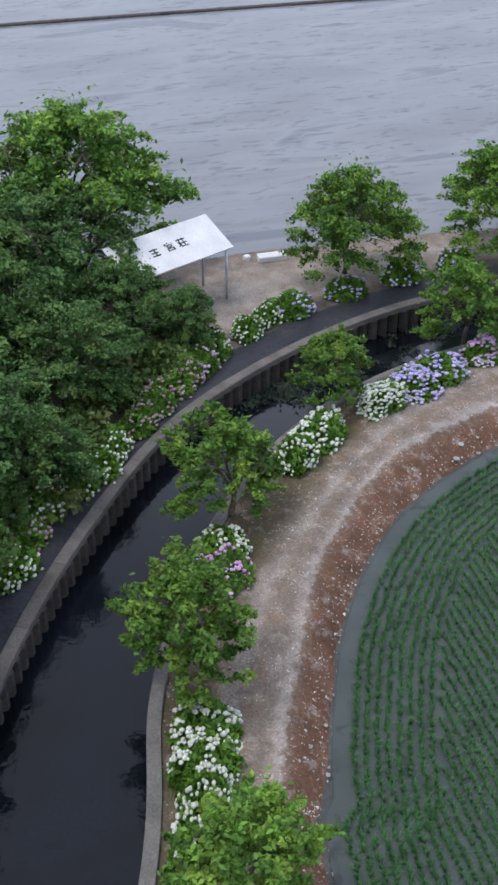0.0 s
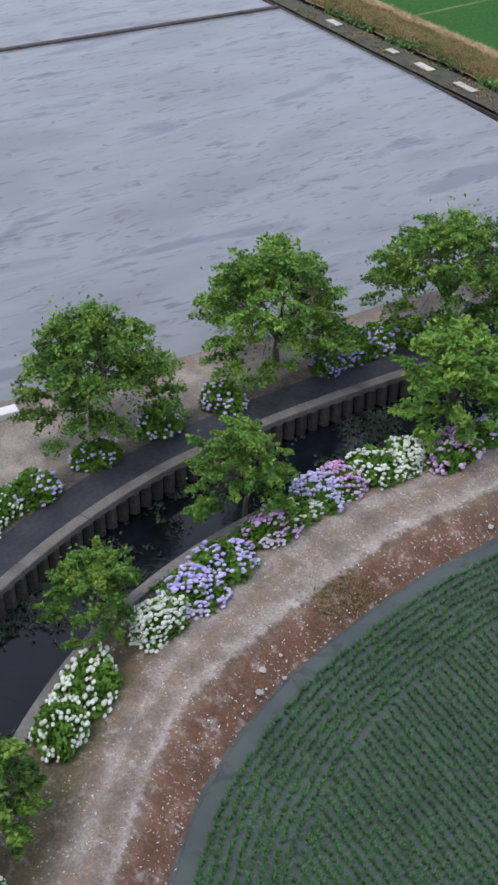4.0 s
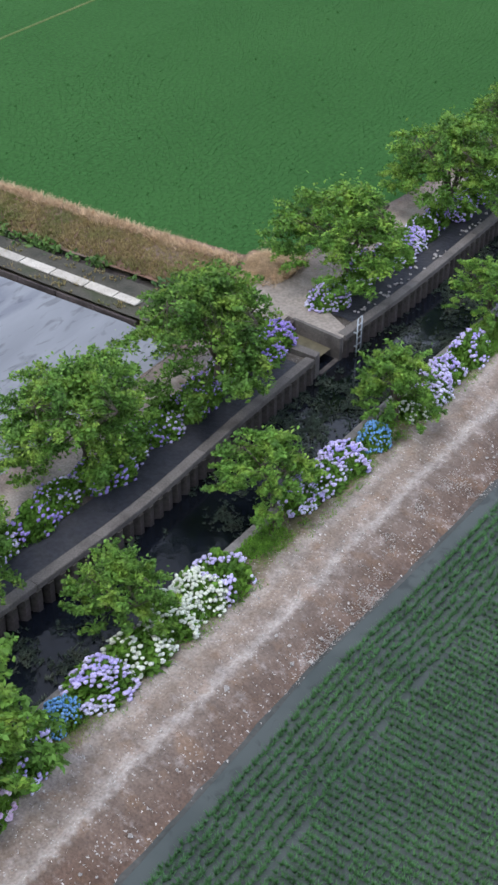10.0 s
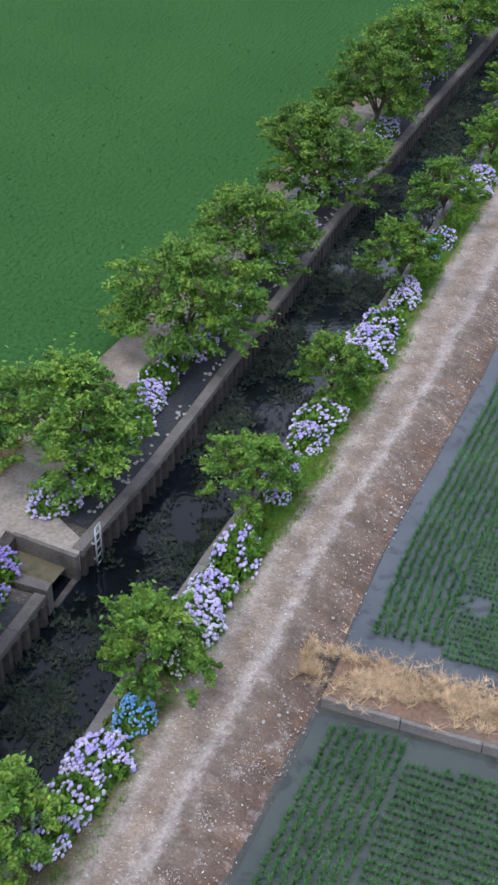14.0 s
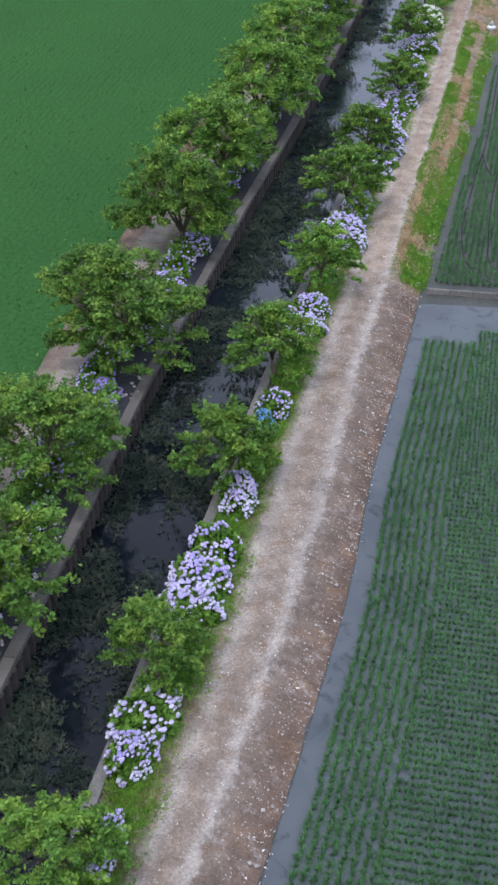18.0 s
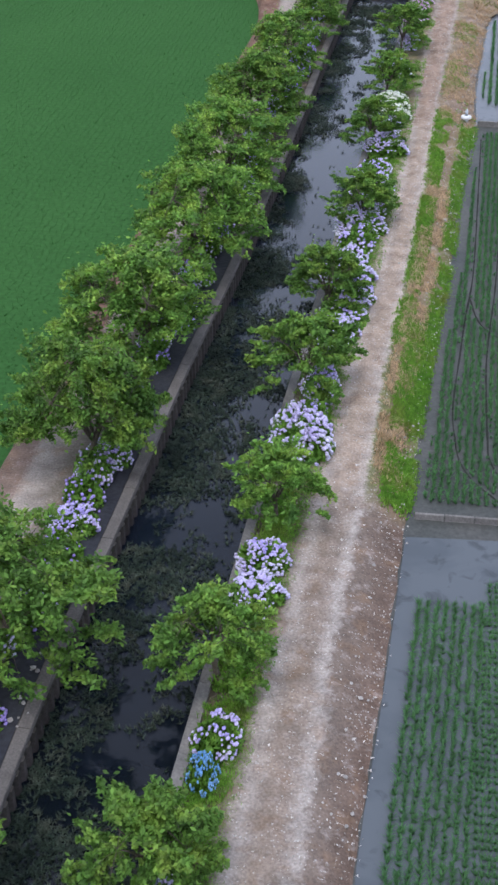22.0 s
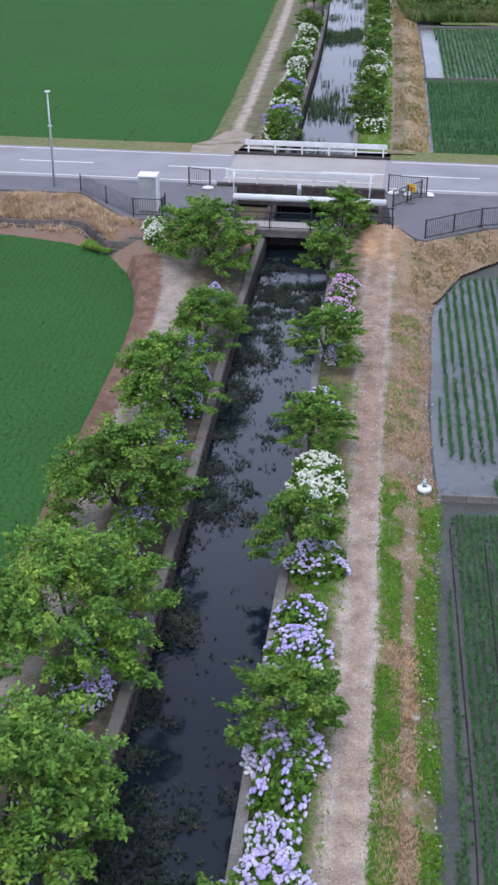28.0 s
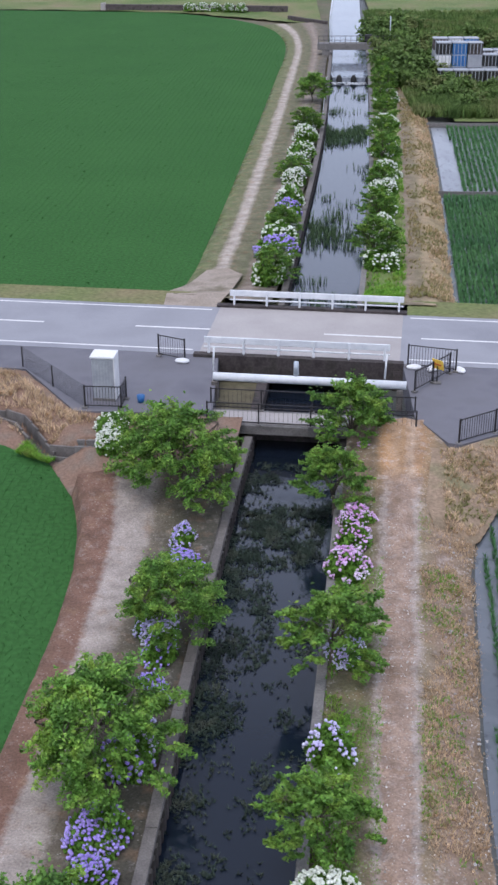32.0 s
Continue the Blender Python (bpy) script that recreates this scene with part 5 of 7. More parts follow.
tube_part("post", [(-15.95, 147.4, Z_ROAD - 0.02), (-15.95, 147.4, 1.9)], 0.03, M_BLACK, sign, 6)
plate = part("board", bx((0.62, 0.03, 0.52), (-15.95, 147.36, 1.75), -0.75, 0.005, 0.25), M_YELLOW, sign)
part("arrow", bx((0.4, 0.014, 0.07), (-15.965, 147.34, 1.75), -0.75, 0.003, 0.25), M_RED, plate)
part("base", bx((0.4, 0.3, 0.10), (-15.95, 147.4, 0.83), 0, 0.02), M_CONC, sign)
bucket = tagged(new("bucket"), "small blue plastic bucket on the asphalt", "bucket")
put("shell", mesh_of("shell", *tube([(-29.7, 145.0, 0.78), (-29.7, 145.0, 1.12)], [0.15, 0.19], 14), M_BLUE, True), bucket)
for k, (u, v) in enumerate(((5.7, -4.1), (6.6, -4.2), (7.9, -4.2), (-5.6, -4.75))):
    bm = bmesh.new()
    bmesh.ops.create_icosphere(bm, subdivisions=2, radius=0.3, matrix=Matrix.Translation((*road(u, v), Z_ROAD + 0.08)) @ Matrix.Rotation(k, 4, "Z") @ Matrix.Diagonal((1.25, 0.8, 0.42, 1)))
    ob = part("sandbag", bm, M_WHITE, None)
    tagged(ob, "pale sandbag weighing down the railing foot", "sandbag", "sandbags")

# ---- banks round the road ----
def mound(name, outline, z, material, label, height=0.25, step=0.5, seed=1):
    """Uneven ground inside an outline; z: a function of x, y."""
    pts = np.array(outline, float)
    x0, y0 = pts.min(0)
    x1, y1 = pts.max(0)
    xs, ys = np.arange(x0, x1 + step, step), np.arange(y0, y1 + step, step)
    g = np.stack(np.meshgrid(xs, ys), -1)
    ok = inside(g.reshape(-1, 2), pts).reshape(g.shape[:2])
    idx, vs, fs = {}, [], []

    def vert(j, i):
        if (j, i) not in idx:
            idx[j, i] = len(vs)
            x, y = g[j, i]
            vs.append((x, y, z(x, y) + height * 0.5 * (hump(x, y, 0.5, seed) + 0.5 * hump(x, y, 1.7, seed))))
        return idx[j, i]

    for j in range(len(ys) - 1):
        for i in range(len(xs) - 1):
            if ok[j, i] or ok[j + 1, i] or ok[j, i + 1] or ok[j + 1, i + 1]:
                fs.append((vert(j, i), vert(j, i + 1), vert(j + 1, i + 1), vert(j + 1, i)))
    edge = np.vstack([pts, pts[:1]])
    dense = np.vstack([np.linspace(a, b, max(2, int(np.linalg.norm(b - a) / 0.1))) for a, b in zip(edge[:-1], edge[1:])])
    out = np.array(vs)
    off = ~inside(out[:, :2], pts)
    out[off, :2] = nearest(dense, out[off, :2])
    return tagged(put(name, mesh_of(name, out, fs, material, True)), label, "bank", kind="structure")


def ramp(a, b, lo, hi):
    return lambda t: lo + (hi - lo) * min(1, max(0, (t - a) / (b - a)))


def between(lo, hi, z_lo, z_hi):
    """Height that climbs from one line in plan to another."""
    a, b = (np.vstack([np.linspace(p, q, 60) for p, q in zip(np.array(k[:-1], float), np.array(k[1:], float))]) for k in (lo, hi))

    def z(x, y):
        da, db = ((np.hypot(k[:, 0] - x, k[:, 1] - y)).min() for k in (a, b))
        f = da / (da + db + 1e-6)
        return z_lo + (z_hi - z_lo) * min(1.0, 1.25 * f)

    return z


LOW_W, TOP_W = [(-60, 147.0), (-46, 145.4), (-39, 143.8), (-35.6, 142.4), (-33.2, 140.8)], [(-60, 151.5), (-36.2, 148.9), (-35.7, 148.8), (-32.6, 144.0), (-30.6, 143.9)]
dr = [(-45.0, 146.4), (-36.0, 144.7), (-35.1, 144.1), (-34.3, 142.8), (-33.3, 141.0), (-32.0, 140.8)]
DRAIN = np.vstack([np.linspace(p, q, 60) for p, q in zip(np.array(dr[:-1]), np.array(dr[1:]))] + [np.array([(-31.9, 140.9), (-31.5, 140.9), (-31.2, 140.9)])])
off_drain = lambda x, y: float(np.hypot(DRAIN[:, 0] - x, DRAIN[:, 1] - y).min())
slope_w = between(LOW_W, TOP_W, -0.3, 0.7)
straw_z = lambda x, y: -0.46 if off_drain(x, y) < 0.30 else slope_w(x, y)
mound("bank_straw", LOW_W + [(-31.6, 141.2)] + TOP_W[::-1], straw_z, M_BRICKDIRT, "straw-covered earth bank below the asphalt", 0.16, 0.2)
EDGE = np.vstack([np.linspace(p, q, 30) for p, q in zip(np.array([(-31.6, 135.4), (-31.9, 137.3), (-32.7, 139.4)]), np.array([(-31.9, 137.3), (-32.7, 139.4), (-33.7, 141.3)]))])


def brown_z(x, y):
    if off_drain(x, y) < 0.30:
        return -0.46
    rise_in = min(1.0, float(np.hypot(EDGE[:, 0] - x, EDGE[:, 1] - y).min()) / 1.5)
    return -0.32 + (ramp(132, 140, -0.10, 0.71)(y) + 0.32) * rise_in


mound("bank_brown", [(-31.6, 135.4), (-31.9, 137.3), (-32.7, 139.4), (-33.7, 141.3), (-32.6, 142.6), (-31.0, 143.75), (-25.0, 143.6), (-25.4, 138.6), (-29.6, 137.4)], brown_z, M_BRICKDIRT, "bare red-brown earth by the drain", 0.10, 0.18)
LOW_E, TOP_E = [(-17.3, 133.5), (-15.7, 134.5), (-14.0, 138.3), (-11.6, 140.6), (-4, 142.6), (9, 144.5)], [(-17.6, 136.5), (-16.9, 140.6), (-15.8, 140.6), (-12.3, 142.7), (-5.5, 144.4), (9, 146.4)]
climb_e = between(LOW_E, TOP_E, -0.42, 0.7)
east_z = lambda x, y: min(climb_e(x, y), min(1, max(0, (y - 133) / 8)) * 0.77 + 0.01) if x < -15.6 else climb_e(x, y)
mound("bank_east", LOW_E + TOP_E[::-1], east_z, M_BANK_E, "straw and weed bank below the railing", 0.12, 0.25)
drain = tagged(new("drain"), "narrow concrete drain beside the rice field", "drain", kind="structure")
pts = []
for a, b in zip(dr, dr[1:]):
    k = max(1, round(math.hypot(b[0] - a[0], b[1] - a[1]) / 1.0))
    pts += [tuple(np.array(a) + (np.array(b) - np.array(a)) * i / k) for i in range(k)]
pts.append(dr[-1])
for a, b in zip(pts, pts[1:]):
    d = Vector((b[0] - a[0], b[1] - a[1]))
    nn = Vector((-d.y, d.x)).normalized()
    t, m = math.atan2(d.y, d.x), ((a[0] + b[0]) / 2, (a[1] + b[1]) / 2)
    for s in (-0.235, 0.235):
        w = (m[0] + nn.x * s * 1.6, m[1] + nn.y * s * 1.6)
        top = (slope_w(*w) if w[0] < -33.4 else max(brown_z(*w), -0.1)) + 0.05
        part("drain_wall", bx((d.length + 0.06, 0.10, top + 0.75), (m[0] + nn.x * s, m[1] + nn.y * s, (top - 0.75) / 2), t, 0.01), M_COPE, drain)
    part("drain_floor", bx((d.length + 0.05, 0.40, 0.06), (m[0], m[1], -0.40), t, 0), M_PILE, drain)
for s, w, x, y in ((0, 1.0, -31.6, 140.58), (0, 1.0, -31.6, 141.22), (1, 0.7, -31.12, 140.9)):
    part("basin_wall", bx((w, 0.1, 1.2), (x, y, 0.06), s * math.pi / 2, 0.012), M_CONC, drain)
part("basin_floor", bx((1.0, 0.62, 0.06), (-31.6, 140.9, -0.40), 0, 0), M_PILE, drain)

# ---- dikes between the paddies ----
def dike(name, p0, p1, width, z, label, blocks=0.9):
    """A low ridge edged with concrete boards."""
    ob = tagged(new(name), label, "paddy dike", kind="structure")
    a, b = Vector(p0), Vector(p1)
    d = b - a
    t, nn = math.atan2(d.y, d.x), Vector((-d.y, d.x)).normalized()
    k = max(1, int(d.length / blocks))
    me = mesh_of("edge_board", *[[tuple(v.co) for v in q.verts] if i == 0 else [tuple(v.index for v in f.verts) for f in q.faces] for q in [bx((d.length / k - 0.015, 0.09 if width < 0.4 else 0.13, 0.5), (0, 0, 0), 0, 0.02)] for i in (0, 1)], M_CONC)
    for s in ((-width / 2, width / 2) if width > 0.4 else (0,)):
        for i in range(k):
            q = a.lerp(b, (i + 0.5) / k) + nn * s
            o = put("edge_board", me, ob)
            o.matrix_basis = Matrix.Translation((q.x, q.y, z - 0.2 + random.uniform(-0.012, 0.012))) @ Matrix.Rotation(t, 4, "Z")
    if width > 0.4:
        m = a.lerp(b, 0.5)
        part("ridge_soil", bx((d.length, width - 0.1, 0.5), (m.x, m.y, z - 0.22), t, 0.04), M_BRICKDIRT, ob)
    return ob


dike("dike_south", (-24.5, 46.6), (10, 44.3), 1.75, -0.24, "earth dike edged with concrete boards and dry straw", 2.0)
dike("dike_middle", (-21.3, 81.2), (8, 80.3), 0.2, -0.31, "thin concrete dike between two paddies")
dike("dike_north", (-17.7, 114.9), (8, 113.6), 0.2, -0.25, "thin concrete dike between two paddies")
rng = np.random.default_rng(31)
p = np.c_[rng.uniform(-25.4, 4, 4200), rng.normal(0.0, 0.42, 4200)]
p = np.c_[p[:, 0], 46.75 - 0.066 * (p[:, 0] + 24.5) + p[:, 1], np.full(4200, -0.20)]
p = p[np.array([hump(x, y, 0.8, 3) for x, y, z in p]) > -0.26]
tagged(put("dry_straw", tufts("dry_straw", p, 0.13, 0.009, 16, M_DRY, 2.4, 3)), "bleached dry grass lying over the dike", "dry grass", kind="stuff")

# bank between flooded paddy and rice field
ditch_y = lambda x: 48.3 - 0.06 * (x + 39)
M_STRIP = mat("grey_mud_strip", [(0.045, 0.046, 0.036), (0.085, 0.080, 0.064), (0.052, 0.064, 0.034)], 0.8, 9, 0.95, 0.6, dist=0.05)
lip_y = lambda x: 46.2 - 0.085 * (x + 39.6)
strip = [(x, lip_y(x)) for x in (-38.2, -50, -62, -74, -90)] + [(x, ditch_y(x)) for x in (-90, -74, -62, -50, -38.2)]
mound("bank_mud", strip, lambda x, y: -0.12, M_STRIP, "grey mud strip between flooded paddy and ditch", 0.08, 0.3)
bank = [(x, ditch_y(x) + 0.55) for x in (-38.0, -50, -62, -74, -90)] + [(-90, 55.5), (-74, 53.8), (-64, 53.0), (-50, 52.3), (-38.6, 52.2)]
mound("bank_dry", bank, lambda x, y: ramp(0.55, 1.6, -0.16, 0.10)(y - ditch_y(x)), M_BRICKDIRT, "dry grass bank beside the rice field", 0.12, 0.25)
mound("ditch_bed", [(x, ditch_y(x) - 0.1) for x in (-38.0, -50, -62, -74, -90)] + [(x, ditch_y(x) + 0.7) for x in (-90, -74, -62, -50, -38.0)], lambda x, y: -0.4, M_PILE, "dark wet ditch bed", 0.05, 0.3)
p = np.c_[rng.uniform(-72, -38.5, 16000), rng.uniform(0, 1, 16000)]
p = np.c_[p[:, 0], ditch_y(p[:, 0]) + 0.62 + p[:, 1] * 2.9]
tall = p[(p[:, 1] - ditch_y(p[:, 0])) > 2.85 + 0.15 * np.sin(p[:, 0] * 1.7)]
tagged(put("dry_grass", tufts("dry_grass", np.c_[tall, np.full(len(tall), 0.02)], 0.26, 0.022, 6, M_DRY, 1.3, 8)), "bleached dry grass along the bank top", "dry grass", kind="stuff")
low = p[(p[:, 1] - ditch_y(p[:, 0])) <= 2.95]
M_OLIVE = mat("olive_grass", [(0.20, 0.225, 0.075), (0.36, 0.285, 0.14), (0.16, 0.20, 0.065)], 0.35, 5, 0.9, 0, island=0.3, through=0.25)
tagged(put("bank_grass", tufts("bank_grass", np.c_[low, np.clip((low[:, 1] - ditch_y(low[:, 0]) - 1.1) * 0.25, -0.16, 0.06)], 0.17, 0.02, 5, M_OLIVE, 0.9, 9)), "olive and straw coloured bank grass", "grass", kind="stuff")
M_SLAB = mat("cream_concrete", [(0.40, 0.37, 0.32), (0.54, 0.51, 0.45)], 1.5, 18, 0.92, 0.35, vary=0.15)
for k, (x, w) in enumerate(((-66.5, 1.2), (-60.5, 0.8), (-57.5, 1.4), (-53.9, 1.6), (-50.6, 0.9), (-49.0, 1.7), (-46.9, 1.5), (-45.3, 1.6), (-43.6, 1.7), (-42.0, 1.4), (-40.7, 1.1), (-38.9, 0.9))):
    tagged(part("concrete_slab", bx((w, 0.46, 0.06), (x, lip_y(x) + 0.85, -0.075), -0.095, 0.01, random.uniform(-0.05, 0.05)), M_SLAB, None), "pale cream concrete slab lying beside the ditch", "concrete slab", "ditch slabs")
p = np.c_[rng.uniform(-70, -38.5, 2400), rng.uniform(0.0, 1.0, 2400)]
p = np.c_[p[:, 0], lip_y(p[:, 0]) * (1 - p[:, 1]) + ditch_y(p[:, 0]) * p[:, 1]]
p = p[np.array([hump(x, y, 0.6, 27) + 0.5 * hump(x, y, 2.0, 6) for x, y in p]) > 0.02]
tagged(put("strip_weeds", tufts("strip_weeds", np.c_[p, np.full(len(p), -0.12)], 0.10, 0.02, 6, M_OLIVE, 1.2, 28)), "low olive weeds on the mud strip", "weeds", kind="stuff")
p = np.c_[rng.uniform(-70, -38.5, 2600), rng.normal(0.45, 0.22, 2600)]
p = np.c_[p[:, 0], ditch_y(p[:, 0]) + p[:, 1], rng.uniform(-0.3, 0.12, 2600)]
p = p[np.array([hump(x, y, 0.5, 21) + 0.5 * hump(x, y, 1.6, 5) for x, y, z in p]) > -0.05]
tagged(put("ditch_weeds", leaves("ditch_weeds", p, 0.14, M_DARKLEAF, 0.5, 22)), "dark leafy weeds filling the ditch", "weeds", kind="stuff")
ob = tagged(new("ditch_wall"), "mossy concrete lip of the flooded paddy", "ditch wall", kind="structure")
for k in range(17):
    x = -39.6 - 2.0 * k
    part("edge_board", bx((1.97, 0.10, 0.55), (x - 1.0, 46.15 - 0.085 * (x - 1 + 39.6), -0.50), -0.085, 0.01), M_PILE, ob)
ridge = tagged(new("dike_dark"), "thin dark ridge across the flooded paddy", "paddy dike", kind="structure")
part("ridge_board", bx((0.34, 79, 0.4), (-75.75, 9.5, -0.36), -0.11, 0.05), M_PILE, ridge)
ridge2 = tagged(new("dike_field"), "thin earth ridge between rice fields", "paddy dike", kind="structure")
part("ridge_soil", bx((0.25, 96, 0.36), (-65.1, 100, -0.33), 0.0, 0.05), M_MEADOW, ridge2)

end = [(-39.0, 48.1), (-36.7, 48.1), (-36.5, 51.2), (-36.6, 53.0), (-38.7, 53.0)]
mound("bank_end", end, lambda x, y: -0.03, M_BRICKDIRT, "dry earth where bank and footpath meet", 0.10, 0.2)
p = np.c_[rng.uniform(-38.8, -36.3, 1500), rng.normal(51.9, 0.55, 1500), np.full(1500, 0.0)]
p = p[np.array([hump(x, y, 0.5, 33) for x, y, z in p]) > -0.2]
tagged(put("dry_straw", tufts("dry_straw", p, 0.20, 0.012, 12, M_DRY, 2.0, 35)), "bleached straw heap at the footpath's bend", "dry grass", kind="stuff")

# ---- side inlet with its ladder ----
inlet = tagged(new("inlet"), "small concrete side inlet joining the canal", "inlet", kind="structure")
slab("north_wall", [(-32.44, 48.46), (-34.6, 48.86), (-34.58, 48.98), (-32.40, 48.60)], -2.2, 0.05, M_COPE, inlet)
slab("south_wall", [(-32.62, 47.28), (-34.7, 47.5), (-34.7, 47.08), (-32.6, 46.93)], -2.2, 0.065, M_COPE, inlet)
slab("end_wall", [(-34.5, 47.45), (-34.5, 48.98), (-34.85, 48.98), (-34.85, 47.45)], -2.2, -0.02, M_PILE, inlet)
slab("sill", [(-32.52, 47.26), (-32.44, 48.46), (-32.62, 48.5), (-32.70, 47.28)], -2.2, -0.80, M_PILE, inlet)
slab("floor", [(-32.60, 47.27), (-32.6, 48.48), (-34.6, 48.94), (-34.6, 47.48)], -1.2, -0.83, M_CANAL, inlet)
M_TROD = mat("trodden_pale_earth", [(0.27, 0.235, 0.205), (0.34, 0.30, 0.265), (0.24, 0.205, 0.175)], 0.6, 9, 0.95, 0.5, dist=0.03)
fillp = [(-34.84, 46.3), (-34.84, 48.96), (-32.42, 48.62), (-32.5, 49.2), (-34.0, 50.2), (-35.4, 51.2), (-36.9, 51.6), (-37.15, 49.9), (-37.3, 46.2)]
tagged(slab("path_plug", fillp, -0.6, 0.045, M_TROD), "trodden earth over the inlet culvert", "path", kind="structure")
ladder = tagged(new("ladder"), "pale blue steel ladder fixed to the canal wall", "ladder")
for s in (-0.17, 0.17):
    tube_part("stile", [(-32.17 + 0.01 * s, 49.45 + s, -1.1), (-32.17, 49.45 + s, 0.5)], 0.026, M_GALV, ladder, 6)
for k in range(7):
    tube_part("rung", [(-32.17, 49.28, -1.1 + 0.27 * k), (-32.17, 49.62, -1.1 + 0.27 * k)], 0.018, M_GALV, ladder, 6)
for z in (-0.05, -0.6):
    part("bracket", bx((0.24, 0.05, 0.05), (-32.27, 49.28, z), 0.0, 0.005), M_GALV, ladder)

# ---- white board at the bend, white bar, white standpipe cover ----
board = tagged(new("signboard"), "large white board leaning on posts among trees", "signboard")
C, ex = Vector((-36.87, 10.77, 2.35)), Vector((0.33, -0.94, 0.0)).normalized()
ey = Vector((-1.5, -0.4, 0.7)).normalized()
ey = (ey - ex * ey.dot(ex)).normalized()
ez = ex.cross(ey)
frame_m = Matrix.Translation(C) @ Matrix((ex, ey, ez)).transposed().to_4x4()
for nm, size, at, m_ in [("panel", (4.5, 1.75, 0.06), (0, 0, 0), M_WHITE)]:
    bm = bx(size, at, 0, 0.01)
    bm.transform(frame_m)
    panel = part(nm, bm, m_, board)
face = Matrix.Translation(C) @ Matrix((-ex, ey, -ez)).transposed().to_4x4()
for sign_text, along_x in (("\u8358", 0.58), ("\u5bae", 0.04)):
    txt = bpy.data.curves.new("lettering", "FONT")
    txt.body, txt.size, txt.extrude, txt.offset = sign_text, 0.42, 0.004, 0.006
    txt.align_x, txt.align_y = "CENTER", "CENTER"
    txt.materials.append(M_INK)
    o = put("lettering", txt, panel)
    o.matrix_basis = face @ Matrix.Translation((along_x, 0.0, 0.036))
for w, h, dx, dy in ((0.34, 0.05, 0, 0.12), (0.28, 0.05, 0, -0.02), (0.34, 0.05, 0, -0.15), (0.05, 0.34, 0.02, 0)):
    bm = bx((w, h, 0.01), (-0.62 + dx, dy, 0.035))
    bm.transform(face)
    part("lettering", bm, M_INK, panel)
for a, b in ((-2.0, -0.75), (-2.0, 0.75), (2.0, -0.75), (2.0, 0.75)):
    q = frame_m @ Vector((a, b, 0))
    tube_part("post", [(q.x, q.y, -0.3), (q.x, q.y, q.z - 0.02)], 0.05, M_GALV, board, 8)
tagged(part("concrete_block", bx((0.45, 1.1, 0.22), (-39.3, 15.6, 0.10), -0.1, 0.02), M_WHITE, None), "white painted concrete block at the water's edge", "block")
tagged(part("concrete_block", bx((0.25, 0.25, 0.2), (-39.6, 14.7, 0.08), 0.3, 0.03), M_WHITE, None), "small white stone at the water's edge", "block")
valve = tagged(new("standpipe"), "white irrigation standpipe with a round cap in weeds", "standpipe")
tube_part("pipe", [(-18.3, 115.2, -0.6), (-18.3, 115.2, -0.2)], 0.12, M_GALV, valve, 12)
cap = tube_part("cap", [(-18.3, 115.2, -0.24), (-18.3, 115.2, -0.18), (-18.3, 115.2, -0.08), (-18.3, 115.2, -0.04)], [0.19, 0.28, 0.27, 0.14], M_WHITE, valve, 20)
tube_part("spindle", [(-18.3, 115.2, -0.04), (-18.3, 115.2, 0.12), (-18.28, 115.2, 0.3)], [0.10, 0.09, 0.03], M_GALV, cap, 10)

# ---- past the bridge ----
fw = spline([(-29.4, 160.5), (-28.3, 166.8), (-27.6, 175), (-26.6, 189), (-24.9, 214.7), (-23.3, 240), (-22.2, 258.6), (-22.5, 272), (-24.6, 283.5), (-29.5, 292.8), (-38, 300.5), (-50, 304), (-120, 311)], 1.0)
FAR_FIELD = [*map(tuple, fw[::2] + (-0.45, -0.25)), (-140, 312), (-140, 172), (-60, 163.2), (-33, 160.3)]
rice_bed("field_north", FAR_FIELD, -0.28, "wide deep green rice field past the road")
p = grid_in(FAR_FIELD, 0.5, 0.24, -0.08, 0.4, 3, 0.12)
p = p[p[:, 0] > -75]
tagged(put("rice_plants", tufts("rice_north", np.c_[p, np.full(len(p), -0.28)], 0.13, 0.06, 5, M_FIELD, 1.3, 12)), "dense rows of half-grown green rice", "rice", kind="stuff")
p = grid_in(FAR_FIELD, 1.7, 2.6, -0.08, 0.5, 14)
p = p[(p[:, 0] > -75) & (np.random.default_rng(18).random(len(p)) < 0.4)]
tagged(put("rice_clumps", tufts("rice_clumps", np.c_[p, np.full(len(p), -0.28)], 0.17, 0.07, 9, M_FIELDSPOT, 1.4, 16)), "darker clumps scattered in the far rice field", "rice", kind="stuff")
c = keep(WALL, 158.6, 290)
nn = normals(c)
f = nearest(fw, c)
FAR_B = [(0.0, (0.10, 0.09, 0.08)), (0.22, (0.14, 0.125, 0.095)), (0.34, (0.26, 0.215, 0.18)), (0.44, (0.20, 0.165, 0.13)), (0.52, (0.13, 0.13, 0.075)), (0.63, (0.15, 0.14, 0.085)), (0.68, (0.40, 0.35, 0.30)), (0.735, (0.36, 0.31, 0.26)), (0.78, (0.15, 0.15, 0.08)), (0.95, (0.12, 0.15, 0.06))]
M_FARPATH = band_mat("far_path_earth", FAR_B, FAR_B, 200, 10, 0.03, 0.2)
lift = np.clip((164 - c[:, 1]) / 5, 0, 1) * (Z_ROAD - 0.03)
tagged(put("path_north", loft("path_north", [c - nn * 0.6, c * 0.5 + f * 0.5, f, f - nn * 1.2], [lift - 0.03, lift, lift - 0.02, -0.5], [0, 1.5, 2.6, 3], [4, 5, 2], M_FARPATH, c[:, 1], 0.04)), "earth path with pale wheel ruts past the road", "path", kind="structure")
